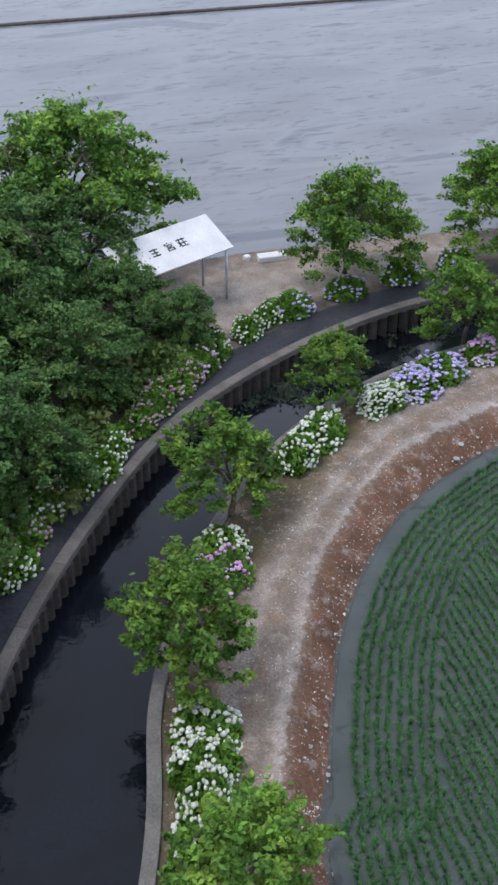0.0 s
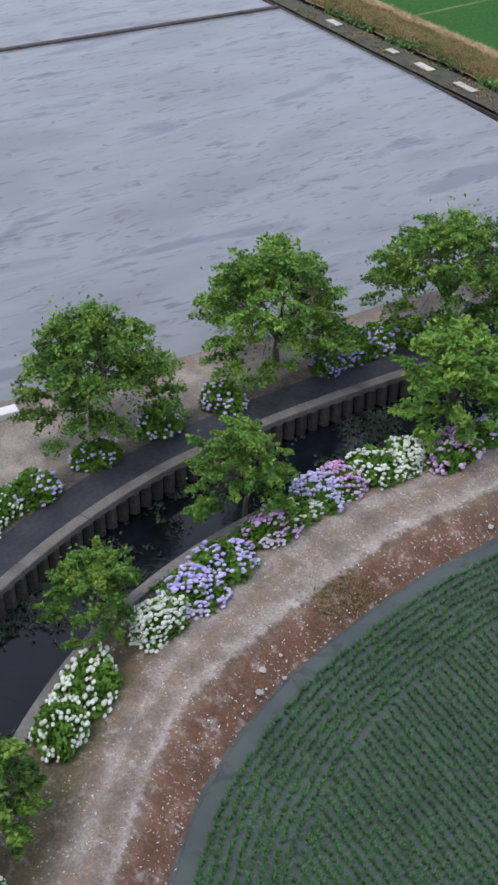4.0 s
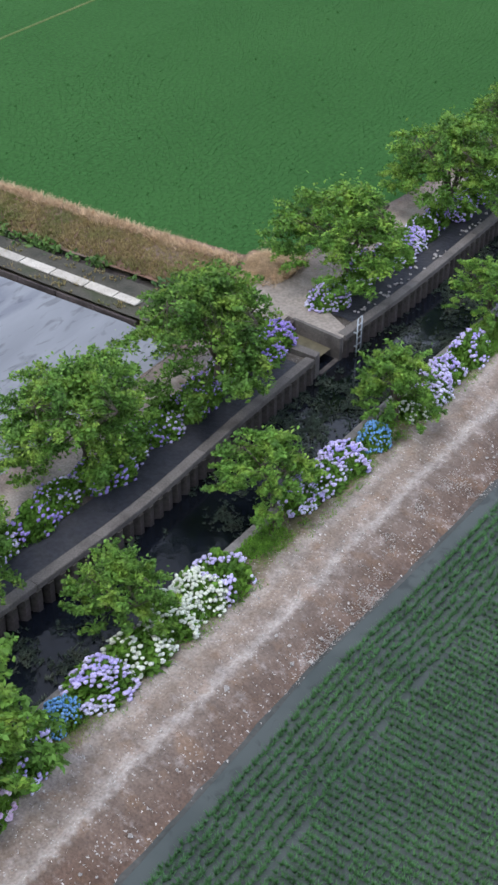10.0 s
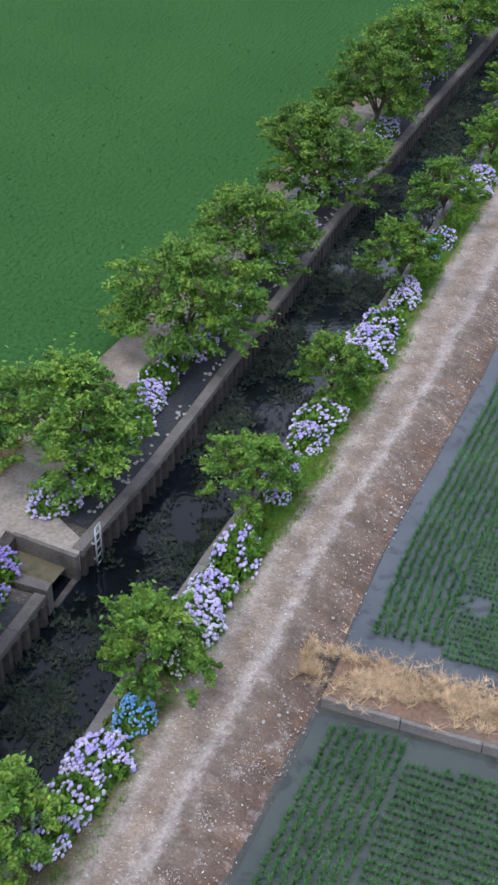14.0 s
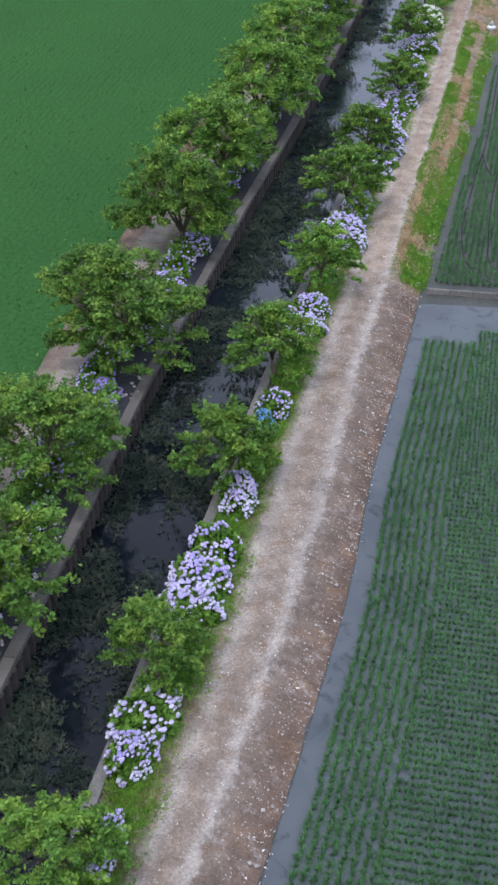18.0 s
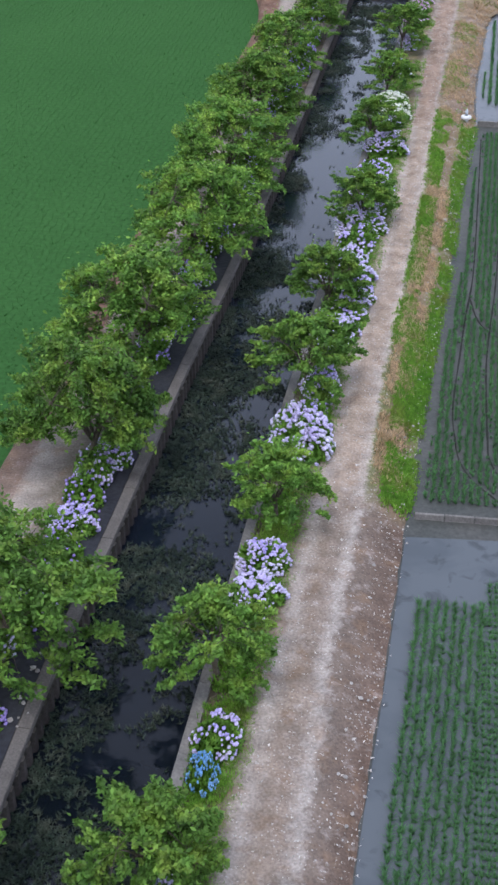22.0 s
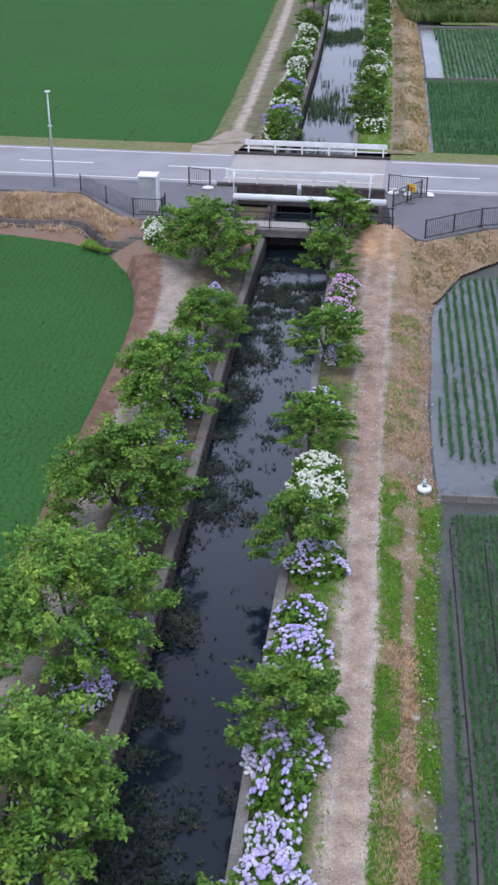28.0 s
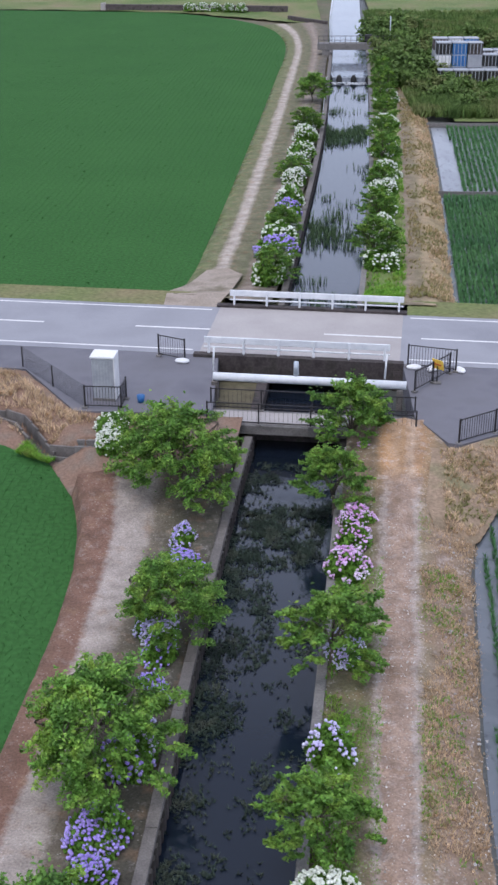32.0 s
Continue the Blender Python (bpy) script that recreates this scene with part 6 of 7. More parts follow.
c = keep(KERB, 158.6, 262)
nn = normals(c)
FAR_E = [(0.0, (0.12, 0.13, 0.06)), (0.20, (0.13, 0.18, 0.055)), (0.42, (0.15, 0.20, 0.06)), (0.50, (0.23, 0.185, 0.135)), (0.66, (0.21, 0.175, 0.11)), (0.74, (0.33, 0.255, 0.16)), (0.97, (0.25, 0.20, 0.11))]
M_FARBANK = band_mat("far_bank_grass", FAR_E, FAR_E, 200, 10, 0.08, 0.1)
lift = np.clip((164 - c[:, 1]) / 5, 0, 1) * (Z_ROAD - 0.03)
tagged(put("bank_north", loft("bank_north", [c + nn * 0.3, c + nn * 2.2, c + nn * 4.4, c + nn * 5.6], [lift - 0.05, lift + 0.02, lift, -0.5], [0, 1.2, 2.4, 3], [3, 3, 3], M_FARBANK, c[:, 1], 0.06)), "grassy bank with a worn strip past the road", "bank", kind="structure")


def east_edge(y, off):
    return (float(np.interp(y, KERB[:, 1], KERB[:, 0])) + off, y)


fifth = [east_edge(y, 5.5) for y in (160.5, 168, 176, 184, 187)] + [(60, 185), (60, 152)]
tagged(put("paddy_water", flat("paddy_water", fifth, Z_LOW - 0.02, M_RIM)), "shallow paddy water past the road", "paddy water", kind="structure")
sixth = [east_edge(y, 5.8) for y in (188.6, 196, 204, 213)] + [(60, 211), (60, 186.6)]
tagged(put("paddy_water", flat("paddy_water", sixth, Z_LOW - 0.02, M_FLOOD)), "bright shallow paddy water past the road", "paddy water", kind="structure")
g5 = grid_in([(q[0] + 0.25, q[1]) if q[0] < 30 else q for q in fifth], 0.32, 0.18, -0.08, 0.15, 8)
seedlings(g5[g5[:, 0] < 12], 0.3, 0.07, 8, 25)
g6 = grid_in([(q[0] + 1.5, q[1]) if q[0] < 30 else q for q in sixth], 0.42, 0.2, -0.08, 0.2, 9)
seedlings(g6[g6[:, 0] < 12], 0.3, 0.07, 8, 26)
dike("dike_far", east_edge(187.8, 5.4), (20, 186.4), 0.2, -0.25, "thin dike between far paddies", 3.0)
dike("dike_end", east_edge(213.6, 5.4), (20, 212.2), 0.2, -0.15, "thin plank dike at the end of the far paddy", 3.0)
dike("dike_road", east_edge(160.2, 5.8), (20, 156.5), 0.2, -0.2, "low dike beside the road", 3.0)

# weeds and shrubs round the crates
mound("meadow", [(-6.5, 214.2), (40, 212.5), (40, 330), (-8.5, 330), (-9.5, 262), (-7.5, 240)], lambda x, y: -0.1, M_MEADOW, "rough weedy ground round the storage yard", 0.3, 1.5)
mound("meadow_west", [(-140, 313), (-50, 305.5), (-38, 302), (-27, 294.5), (-17.0, 287), (-17, 330), (-140, 340)], lambda x, y: -0.2, M_MEADOW, "rough grass beyond the rice field", 0.3, 2.0)
M_SCRUB = mat("scrub_green", [(0.07, 0.13, 0.035), (0.12, 0.19, 0.05), (0.19, 0.20, 0.08)], 0.25, 4, 0.85, 0, island=0.35, through=0.2)
rng = np.random.default_rng(77)
p = np.c_[rng.uniform(-7, 16, 5200), rng.uniform(215.5, 229, 5200)]
tagged(put("weeds", tufts("weeds", np.c_[p, np.full(len(p), -0.1)], 1.0, 0.09, 5, M_SCRUB, 0.6, 14)), "tall green weeds in front of the storage yard", "weeds", kind="stuff")
p = np.c_[rng.uniform(-10.2, -5.5, 4200), rng.uniform(216, 300, 4200)]
p = np.vstack([p, np.c_[rng.uniform(-6, 16, 5000), rng.uniform(252, 300, 5000)]])
tagged(put("weeds", tufts("weeds_far", np.c_[p, np.full(len(p), -0.1)], 0.8, 0.11, 5, M_SCRUB, 0.7, 15)), "mixed green weeds along the canal", "weeds", kind="stuff")


def shrub_mesh(seed):
    rg = np.random.default_rng(seed)
    cs = rg.normal(size=(26, 3)) * (0.75, 0.75, 0.35) + (0, 0, 0.75)
    at = np.vstack([q + rg.normal(size=(95, 3)) * 0.22 for q in cs])
    at[:, 2] = np.abs(at[:, 2])
    return leaves("shrub", at, 0.18, M_SCRUB, 0.5, seed)


SHRUBS = [shrub_mesh(3), shrub_mesh(4)]
for k, (x, y, s) in enumerate(((-9.0, 232, 1.6), (-7.6, 238, 1.8), (-9.4, 244, 1.7), (-8.0, 250, 1.9), (-6.0, 230, 1.3), (-9.2, 256, 1.8), (-7.4, 262, 2.0), (-8.6, 270, 2.0), (-6.8, 277, 2.0), (-5.8, 225, 1.2), (-3.0, 256, 1.6), (2.0, 262, 1.8), (6.5, 258, 1.5), (-4.4, 219, 1.1), (-2.0, 222, 1.2), (0.6, 219.5, 1.0), (3.4, 222.5, 1.2), (6.2, 220, 1.1), (9.0, 222, 1.2), (-4.2, 227, 1.3), (-1.0, 228.5, 1.1), (2.6, 228, 1.2), (6.6, 228.4, 1.1))):
    ob = put("shrub", SHRUBS[k % 2])
    ob.matrix_basis = Matrix.Translation((x, y, -0.1)) @ Matrix.Rotation(k * 1.1, 4, "Z") @ Matrix.Diagonal((s, s, s * 0.9, 1))
    tagged(ob, "unkempt green shrub on the far canal bank", "shrub", "far shrubs")

M_SAND = mat("pale_sandy_earth", [(0.17, 0.145, 0.10), (0.34, 0.285, 0.235), (0.24, 0.20, 0.155)], 0.5, 9, 0.95, 0.5, dist=0.04)
apron = [road(-8.2, 3.52), road(-5.3, 3.52), (-26.2, 160.8), (-25.6, 166.0), (-26.6, 167.5), (-27.9, 167.0), (-28.7, 163.2), (-29.8, 161.0)]
mound("path_apron", apron, lambda x, y: 0.76 - 0.72 * min(1, max(0, (y - 160.2) / 6.5)), M_SAND, "pale sandy apron where path and road meet", 0.06, 0.3)
rg = np.random.default_rng(44)
q = np.c_[rg.uniform(-48, -29.9, 2600), np.zeros(2600)]
q[:, 1] = 160.6 - 0.115 * (q[:, 0] + 30) + rg.normal(size=2600) * 0.35
q = q[np.array([hump(x, y, 0.4, 31) for x, y in q]) > -0.15]
tagged(put("grass", tufts("grass", np.c_[q, np.full(len(q), -0.05)], 0.35, 0.03, 6, M_OLIVE, 0.8, 45)), "rough olive grass between road and rice field", "grass", kind="stuff")

# grass and straw on the far east bank
for n_t, o0, o1, h_t, w_t, m_t, sd, words in ((7000, 0.4, 2.7, 0.22, 0.03, M_GRASS, 46, "green grass strip on the far bank"), (2600, 4.2, 5.6, 0.20, 0.025, M_DRY, 47, "straw-coloured grass on the far bank edge"), (4500, 2.9, 5.4, 0.20, 0.03, M_OLIVE, 48, "olive weeds on the far bank")):
    y = rg.uniform(160.5, 232, n_t)
    off = rg.uniform(o0, o1, n_t)
    q = np.c_[np.interp(y, KERB[:, 1], KERB[:, 0]) + off, y]
    ok = np.array([hump(a, b, 0.25, sd) + 0.5 * hump(a, b, 0.9, sd) for a, b in q]) + rg.normal(size=n_t) * 0.15 > 0.0
    lift = np.clip((164 - y) / 5, 0, 1) * (Z_ROAD - 0.03)
    tagged(put("grass", tufts("grass", np.c_[q, np.interp(off, [0, 4.4, 5.6], [-0.03, -0.02, -0.45]) + lift][ok], h_t, w_t, 5, m_t, 1.1, sd)), words, "grass", kind="stuff")

# weir and gate bridge
wx0, wx1 = float(np.interp(241, WALL[:, 1], WALL[:, 0])), float(np.interp(241, KERB[:, 1], KERB[:, 0]))
up = keep(WALL, 241, 344)
ku = nearest(KERB, up)
tagged(put("water_upper", mesh_of("water_upper", [(*q, -0.32) for q in np.vstack([up, ku])], [(i, i + len(up), i + 1 + len(up), i + 1) for i in range(len(up) - 1)], M_POOL, True)), "pale still water above the weir", "water", kind="structure")
weir = tagged(new("weir"), "low concrete weir with white water falling over", "weir", kind="structure")
part("sill", bx((wx1 - wx0 + 0.4, 0.5, 1.6), ((wx0 + wx1) / 2, 241.2, -1.15), 0.0, 0.05), M_CONC, weir)
M_FALL = mat("falling_water", [(0.16, 0.19, 0.23), (0.34, 0.37, 0.42)], 3, 16, 0.3, 0.5, coord="Object")
part("falling_sheet", bx((wx1 - wx0 - 0.2, 0.10, 1.15), ((wx0 + wx1) / 2, 240.88, -0.88), 0.0, 0.03), M_FALL, weir)
for f in (0.0, 0.24, 0.62, 1.0):
    x = wx0 + (wx1 - wx0) * f
    bm = bmesh.new()
    bmesh.ops.create_uvsphere(bm, u_segments=14, v_segments=8, radius=0.5, matrix=Matrix.Translation((x, 240.75, -0.75)) @ Matrix.Diagonal((0.75, 0.6, 1.5, 1)))
    part("baffle", bm, M_INK, weir)
vs = []
rng = np.random.default_rng(5)
foam = rng.uniform(0, 1, (420, 2))
p = np.c_[wx0 + 0.2 + foam[:, 0] * (wx1 - wx0 - 0.4), 240.6 - foam[:, 1] ** 2 * 1.6, np.full(420, Z_WATER + 0.02)]
tagged(put("foam", leaves("foam", p, 0.16, M_FOAM, 0.8, 4)), "white foam below the weir", "foam", kind="stuff")
gx0, gx1, gy = -18.6, -8.2, 256.5
gate = tagged(new("gate_bridge"), "concrete sluice bridge with a thin railing", "footbridge", kind="structure")
part("deck", bx((gx1 - gx0, 1.5, 0.75), ((gx0 + gx1) / 2, gy, 1.0), -0.02, 0.03), M_CONC, gate)
for x in (gx0 + 1.1, gx1 - 1.6):
    part("pier", bx((0.9, 1.2, 3.6), (x, gy, -0.9), 0, 0.03), M_CONC, gate)
for z in (1.8, 2.3):
    tube_part("rail", [(gx0 + 0.1, gy - 0.65, z), (gx1 - 0.1, gy - 0.65, z)], 0.035, M_MESH, gate, 6)
for k in range(16):
    x = gx0 + 0.1 + (gx1 - gx0 - 0.2) * k / 15
    tube_part("railing_post", [(x, gy - 0.65, 1.35), (x, gy - 0.65, 2.35)], 0.03, M_MESH, gate, 5)
for x in (gx0 + 1.5, gx1 - 1.3):
    tube_part("hoist_post", [(x, gy, 1.3), (x, gy, 4.6)], 0.06, M_GALV, gate, 6)
part("hoist", bx((0.9, 0.6, 0.9), (-12.2, gy, 1.95), 0, 0.05), M_INK, gate)
low = tagged(new("wall_north"), "dark retaining wall of the side canal", "canal wall", kind="structure")
part("wall_run", bx((30, 0.6, 1.0), (-37, 305.0, 0.2), -0.10, 0.05), M_PILE, low)
part("wall_run", bx((9, 0.5, 1.0), (-19.2, 290.0, -0.1), -0.9, 0.05), M_PILE, low)
part("wall_end", bx((0.8, 0.8, 1.2), (-52.2, 306.4, 0.3), 0, 0.05), M_DECK, low)
for k in range(5):
    bush(-29.5 - 2.1 * k, 303.2 + 0.25 * k, -0.1, 1.3, 1.4, "white", k, "hydrangeas past the bridge")


# crates in the storage yard
def crate(x, y, z, w, d, h, body, ribs=4):
    ob = tagged(new("crate"), {M_BLUE.name: "blue plastic storage crate in a stack", M_GREY.name: "grey ribbed storage crate in a stack", M_INK.name: "black slatted storage crate in a stack", M_PILE.name: "dark brown storage crate in a stack"}.get(body.name, "pale storage crate in a stack"), "crate", "stacked crates")
    tub = part("body", bx((w, d, h - 0.06), (x, y, z + h / 2 - 0.03), 0, 0.0), body, ob)
    part("rim", bx((w + 0.06, d + 0.06, 0.12), (x, y, z + h - 0.06), 0, 0.02), M_GREY, ob)
    for k in range(ribs):
        part("rib", bx((0.07, 0.06, h - 0.2), (x - w / 2 + w * (k + 0.5) / ribs, y - d / 2 - 0.03, z + h / 2 - 0.04), 0, 0.01), M_GREY, tub)
    return ob


random.seed(9)
skins = [M_BLUE, M_GREY, M_INK, M_BLUE, M_PILE, M_WHITE]
for row, (y, top) in enumerate(((236.5, 1), (239.0, 3), (242.5, 3))):
    for col in range(6):
        for lev in range(top if (col < 3 or row == 0) else 2):
            crate(-4.9 + 1.75 * col, y, 0.0 + 1.3 * lev, 1.6, 1.4, 1.3, (M_INK if row == 0 else skins[(row * 2 + col + lev * 3) % 6]))

# ---- water weed, verge grass, stones ----
rng = np.random.default_rng(51)
c = keep(WALL, 8, 150)
nn = normals(c)
idx = rng.integers(0, len(c), 90000)
fr = rng.uniform(0.02, 0.97, 90000)
kk = nearest(KERB, c)
p = c[idx] * (1 - fr[:, None]) + kk[idx] * fr[:, None] + rng.normal(size=(90000, 2)) * (0.05, 0.3)
dens = np.array([hump(x, y, 0.33, 4) + 0.7 * hump(x, y, 1.1, 6) for x, y in p])
south = np.clip((p[:, 1] - 44) / 12, -0.55, 0.0) + np.clip((90 - p[:, 1]) / 60, -0.42, 0.0)
want = dens + south * 0.7 - 0.38 * fr - np.where(p[:, 1] > 92, 0.35 * fr, 0) + np.where(p[:, 1] > 92, 0.16, 0) + rng.normal(size=len(p)) * 0.20 > -0.18
p = p[want & (p[:, 1] < 142)]
tagged(put("water_weed", tufts("water_weed", np.c_[p, np.full(len(p), Z_WATER + 0.005)], 0.085, 0.015, 8, M_WEED, 1.9, 7)), "dark drifting weed on the canal water", "water weed", kind="stuff")

M_REED = mat("reed_green", [(0.055, 0.105, 0.045), (0.09, 0.15, 0.065)], 0.5, 5, 0.8, 0, island=0.3)
c = keep(WALL, 160, 236)
kk = nearest(KERB, c)
idx, fr = rng.integers(0, len(c), 9000), rng.uniform(0.05, 0.95, 9000)
p = c[idx] * (1 - fr[:, None]) + kk[idx] * fr[:, None] + rng.normal(size=(9000, 2)) * (0.05, 0.3)
p = p[np.array([hump(x, y, 0.13, 14) + 0.5 * hump(x, y, 0.6, 3) for x, y in p]) + rng.normal(size=len(p)) * 0.16 > 0.30]
tagged(put("reeds", tufts("reeds", np.c_[p, np.full(len(p), Z_WATER)], 0.45, 0.018, 5, M_REED, 0.5, 17)), "green reeds standing in the far canal", "reeds", kind="stuff")
c, rgw = keep(WALL, 133.6, 138.4), np.random.default_rng(77)
k, f = rgw.integers(0, len(c), 3200), rgw.uniform(0.05, 0.92, 3200)[:, None]
p = c[k] * (1 - f) + nearest(KERB, c)[k] * f + rgw.normal(size=(3200, 2)) * (0.05, 0.3)
p = p[np.array([hump(x, y, 0.7, 41) + 0.6 * hump(x, y, 2.2, 9) for x, y in p]) + rgw.normal(size=len(p)) * 0.2 > -0.1]
tagged(put("water_weed", tufts("water_weed", np.c_[p, np.full(len(p), Z_WATER + 0.005)], 0.10, 0.015, 8, M_WEED, 1.8, 78)), "dark green weed bed in the canal near the footbridge", "water weed", kind="stuff")


def verge(n, lo, hi, c0, c1, f0, f1, h, w, material, seed, thresh, label, category):
    rg = np.random.default_rng(seed)
    a = keep(c0, lo, hi)
    b = nearest(c1, a)
    i, f = rg.integers(0, len(a), n), rg.uniform(f0, f1, n)
    q = a[i] * (1 - f[:, None]) + b[i] * f[:, None]
    q = q + rg.normal(size=q.shape) * (0.06, 0.25)
    d = np.array([hump(x, y, 0.5, seed) + 0.5 * hump(x, y, 2.0, seed) for x, y in q]) + rg.normal(size=len(q)) * 0.12
    ok = d > thresh
    q, f = q[ok], f[ok]
    z = -0.05 + 0 * f
    if c0 is RIGHT:
        z = np.interp(f, [0, 0.25, 1], [0.0, -0.07, -0.57]) + np.clip((q[:, 1] - 133) / 8, 0, 1) * 0.7 * (1 - 0.6 * f)
    return tagged(put("grass", tufts("grass", np.c_[q, z], h, w, 5, material, 0.8, seed)), label, category, kind="stuff")


verge(60000, 16, 142, LEFT, KERB, -0.10, 0.80, 0.12, 0.014, M_GRASS, 61, -0.16, "short green grass between flowers and track", "grass")
verge(9000, 81.7, 93.0, RIGHT, TOE, 0.30, 0.98, 0.13, 0.016, M_GRASS, 62, -0.42, "bright green grass on the track bank", "grass")
verge(11000, 91, 115.6, RIGHT, TOE, 0.0, 0.36, 0.10, 0.014, M_GRASS, 66, -0.22, "short green grass beside the track", "grass")
verge(12000, 91, 115.6, RIGHT, TOE, 0.62, 1.0, 0.10, 0.014, M_GRASS, 67, -0.25, "bright green grass at the foot of the bank", "grass")
verge(7500, 82.5, 106, RIGHT, TOE, 0.10, 0.66, 0.13, 0.012, M_DRY, 63, -0.12, "dry straw grass lying on the track bank", "dry grass")
verge(9000, 114, 139, RIGHT, TOE, 0.05, 0.98, 0.12, 0.010, M_DRY, 68, -0.12, "thin dry grass on the bare bank", "dry grass")
verge(5000, 114, 140, RIGHT, TOE, 0.0, 0.7, 0.10, 0.013, M_GRASS, 64, 0.10, "sparse green weeds on the bare bank", "grass")
verge(900, 36.9, 38.2, LEFT, KERB, 0.1, 0.75, 0.11, 0.016, M_BUSH, 69, -0.4, "green grass tuft between flowers and kerb", "grass")
verge(9000, 33.5, 45.6, RIGHT, TOE, 0.2, 0.95, 0.02, 0.026, M_PEBBLE, 70, 0.10, "pale gravel crust on the earth slope", "gravel")
verge(700, 18.6, 20.3, RIGHT, TOE, 0.0, 0.75, 0.08, 0.014, M_OLIVE, 65, -0.2, "green tuft on the bare bank", "grass")


verge(30000, 50, 112, LEFT, KERB, 0.0, 0.6, 0.13, 0.015, M_GRASS, 72, -0.22, "green grass round the tree feet", "grass")


def stone_mesh(seed):
    rg = random.Random(seed)
    bm = bmesh.new()
    bmesh.ops.create_icosphere(bm, subdivisions=1, radius=1.0)
    for v in bm.verts:
        v.co *= 0.7 + 0.5 * rg.random()
        v.co.z *= 0.6
    me = bpy.data.meshes.new("stone")
    bm.to_mesh(me)
    bm.free()
    me.materials.append(M_STONE)
    return me


STONES = [stone_mesh(k) for k in range(5)]
rg = np.random.default_rng(71)
a, b, l2 = keep(RIGHT, 5, 135), None, None
b, l2 = nearest(TOE, a), nearest(LEFT, a)
loose = new("stones")
tagged(loose, "pale loose stones scattered on the track and its bank", "stones", kind="structure")
for k in range(200):
    i = int(rg.integers(0, len(a)))
    f = float(rg.uniform(0.0, 0.95))
    q = a[i] * (1 - f) + b[i] * f
    o = put("stone", STONES[k % 5], loose)
    s = float(rg.uniform(0.03, 0.075)) * (1.7 if k % 17 == 0 else 1)
    o.matrix_basis = Matrix.Translation((q[0], q[1], 0.0 - 0.42 * f)) @ Matrix.Rotation(k, 4, "Z") @ Matrix.Diagonal((s, s, s, 1))
vs, fs, n0 = [], [], 0
base_v, base_f = LUMPS[0]
for k in range(15000):
    i = int(rg.integers(0, len(a)))
    f = float(rg.uniform(-1.0, 0.98))
    q = a[i] * (1 - f) + b[i] * f if f > 0 else a[i] * (1 + f) + l2[i] * (-f)
    tri = rg.normal(size=(4, 3)) * float(rg.uniform(0.008, 0.026)) + (q[0], q[1], 0.02 - 0.42 * max(f, 0) + min(1, max(0, (q[1] - 133) / 8)) * 0.7)
    vs.extend(tri)
    fs += [(n0, n0 + 1, n0 + 2), (n0, n0 + 1, n0 + 3), (n0 + 1, n0 + 2, n0 + 3), (n0, n0 + 2, n0 + 3)]
    n0 += 4
tagged(put("gravel", mesh_of("gravel", vs, fs, M_PEBBLE), loose), kind="stuff")
c = keep(WALL, 49.8, 74)
nn = normals(c)
for k in range(90):
    i = int(rg.integers(0, len(c)))
    q = c[i] - nn[i] * float(rg.normal(0.52, 0.09)) + rg.normal(size=2) * (0, 0.12)
    o = put("stone", STONES[k % 5], loose)
    s = float(rg.uniform(0.04, 0.10))
    o.matrix_basis = Matrix.Translation((q[0], q[1], 0.05)) @ Matrix.Rotation(k, 4, "Z") @ Matrix.Diagonal((s, s, s, 1))


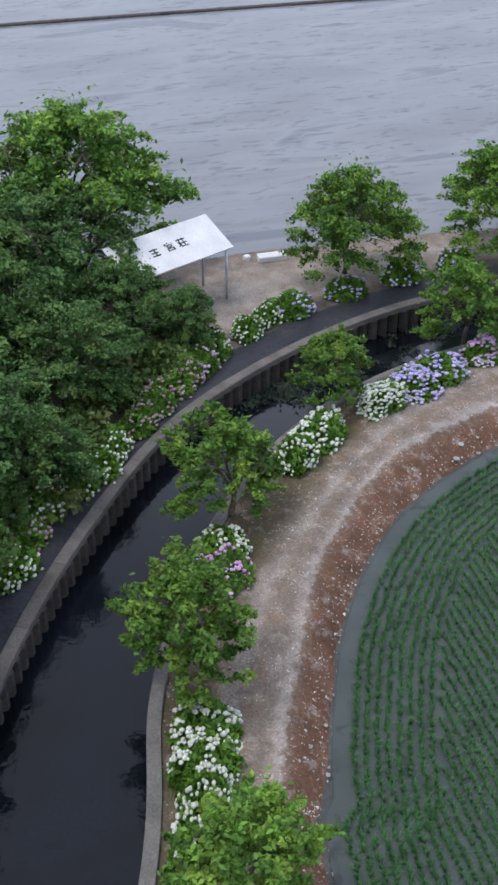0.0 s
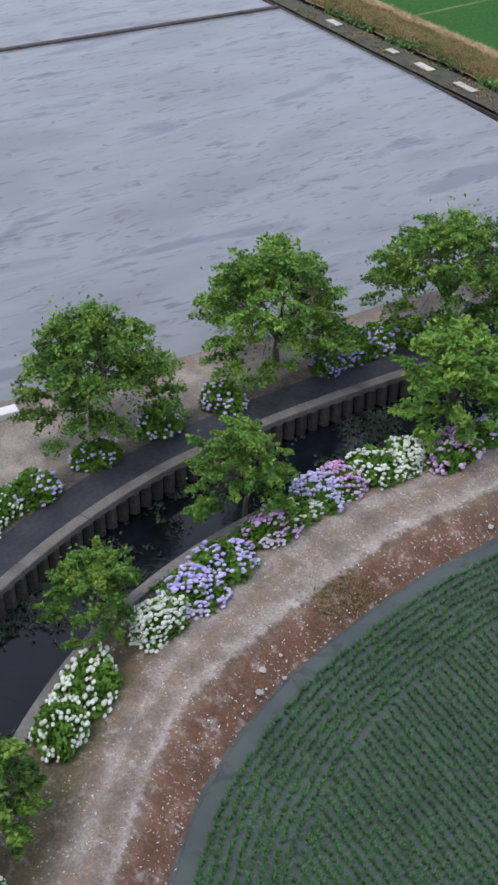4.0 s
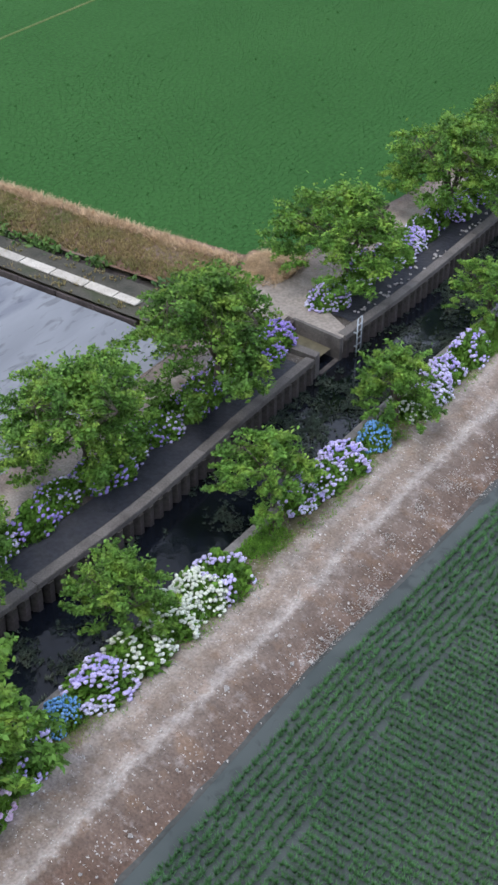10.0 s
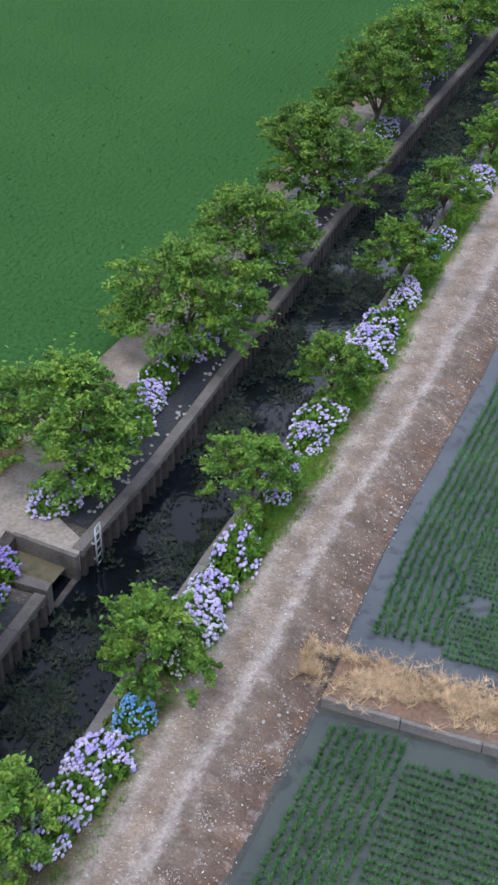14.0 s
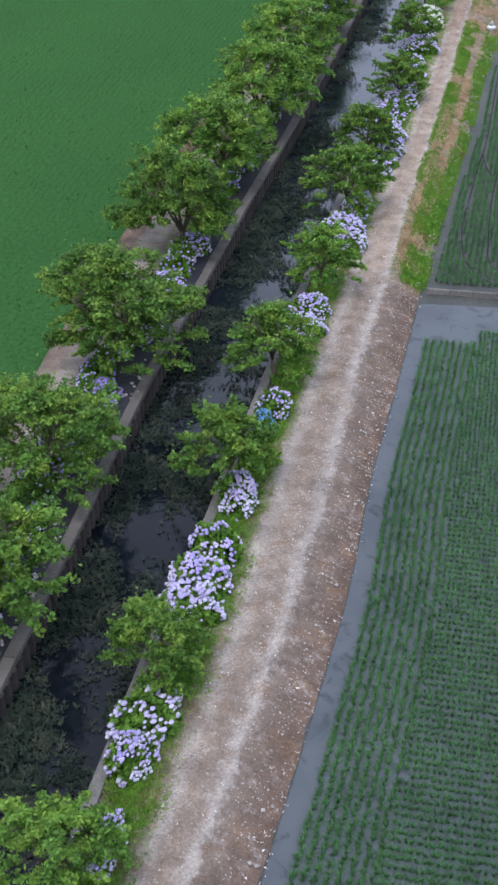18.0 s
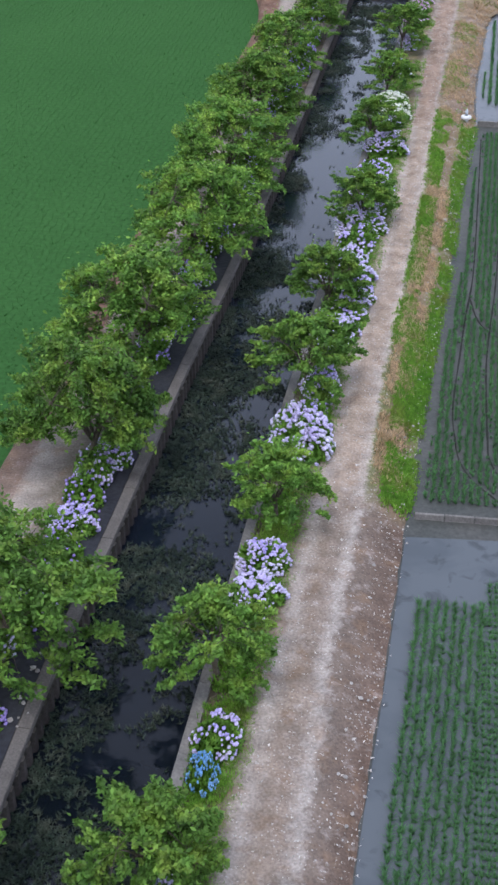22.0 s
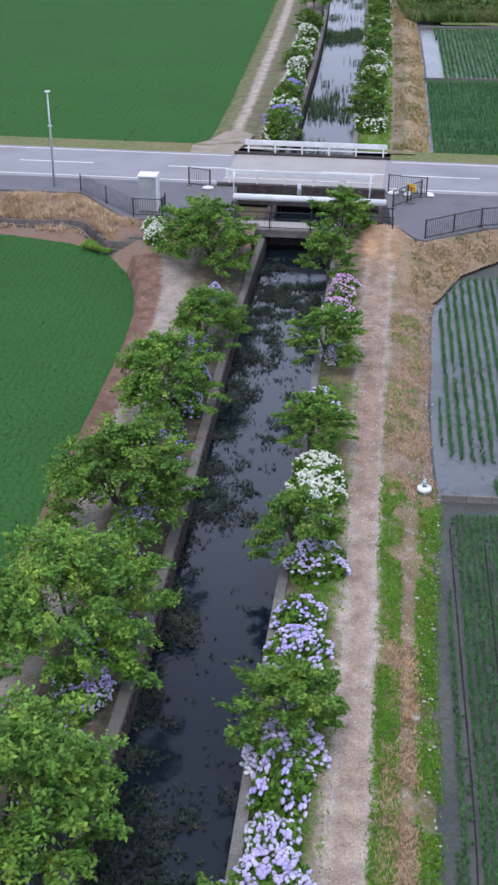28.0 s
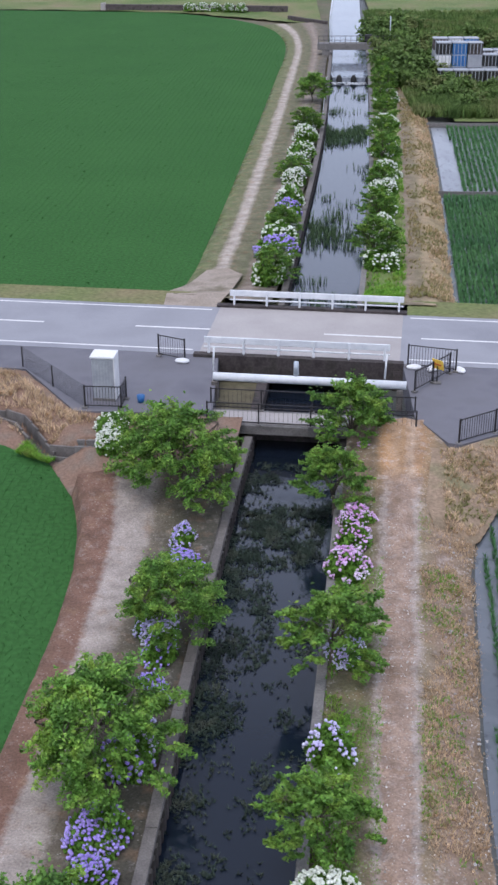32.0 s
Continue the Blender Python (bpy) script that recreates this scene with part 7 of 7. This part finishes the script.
def scatter(n, outline, z, h, w, material, seed, thresh, label, category, blades=6):
    """Tufts strewn inside an outline; z: a function of x, y."""
    rg = np.random.default_rng(seed)
    o = np.array(outline)
    q = rg.uniform(o.min(0), o.max(0), (n, 2))
    q = q[inside(q, o)]
    q = q[[off_drain(x, y) > 0.4 for x, y in q]]
    q = q[np.array([hump(x, y, 0.6, seed) + 0.5 * hump(x, y, 2.1, seed) for x, y in q]) + rg.normal(size=len(q)) * 0.12 > thresh]
    return tagged(put("grass", tufts("grass", [(x, y, z(x, y)) for x, y in q], h, w, blades, material, 1.2, seed)), label, category, kind="stuff")


scatter(15000, [(-60, 147.6), (-46, 146.0), (-39, 144.6), (-35.6, 143.4), (-33.0, 141.6), (-31.4, 143.2), (-33.2, 144.2), (-36.0, 148.4), (-60, 151.2)], straw_z, 0.32, 0.016, M_DRY, 91, -0.22, "bleached straw grass on the road bank", "dry grass")
EB = [(-17.0, 134.5), (-15.8, 134.8), (-14.0, 138.6), (-11.6, 140.8), (-4, 142.8), (-4, 144.2), (-12.2, 142.5), (-15.6, 140.4), (-16.6, 140.4)]
scatter(9000, EB, east_z, 0.16, 0.014, M_DRY, 92, -0.2, "dry grass on the bank below the railing", "dry grass")
scatter(6000, EB, east_z, 0.16, 0.016, M_OLIVE, 93, -0.02, "olive weeds on the bank below the railing", "grass")
scatter(1500, [(-34.8, 141.2), (-33.2, 140.2), (-32.6, 141.0), (-34.4, 142.4)], lambda x, y: 0.0, 0.2, 0.02, M_GRASS, 94, -0.4, "green grass beside the drain", "grass")
# undergrowth below the grove
UNDER = [(-24.4, 0.6, 0.7), (-26.0, 1.8, 0.75), (-27.3, 3.2, 0.7), (-28.8, 4.6, 0.75), (-30.0, 5.6, 0.7), (-31.4, 7.4, 0.65), (-32.6, 8.8, 0.7), (-29.4, 2.6, 0.9), (-31.4, 3.6, 0.9), (-33.4, 6.0, 0.8), (-34.8, 7.4, 0.7), (-27.0, 0.4, 0.9), (-35.2, 4.6, 0.9), (-34.4, 10.6, 0.5), (-22.4, -0.8, 0.7)]
for k, (x, y, s) in enumerate(UNDER):
    ob = put("shrub", SHRUBS[k % 2])
    ob.matrix_basis = Matrix.Translation((x, y, -0.05)) @ Matrix.Rotation(k * 0.9, 4, "Z") @ Matrix.Diagonal((s, s, s, 1))
    tagged(ob, "low leafy undergrowth beneath the grove trees", "shrub", "undergrowth at the bend")
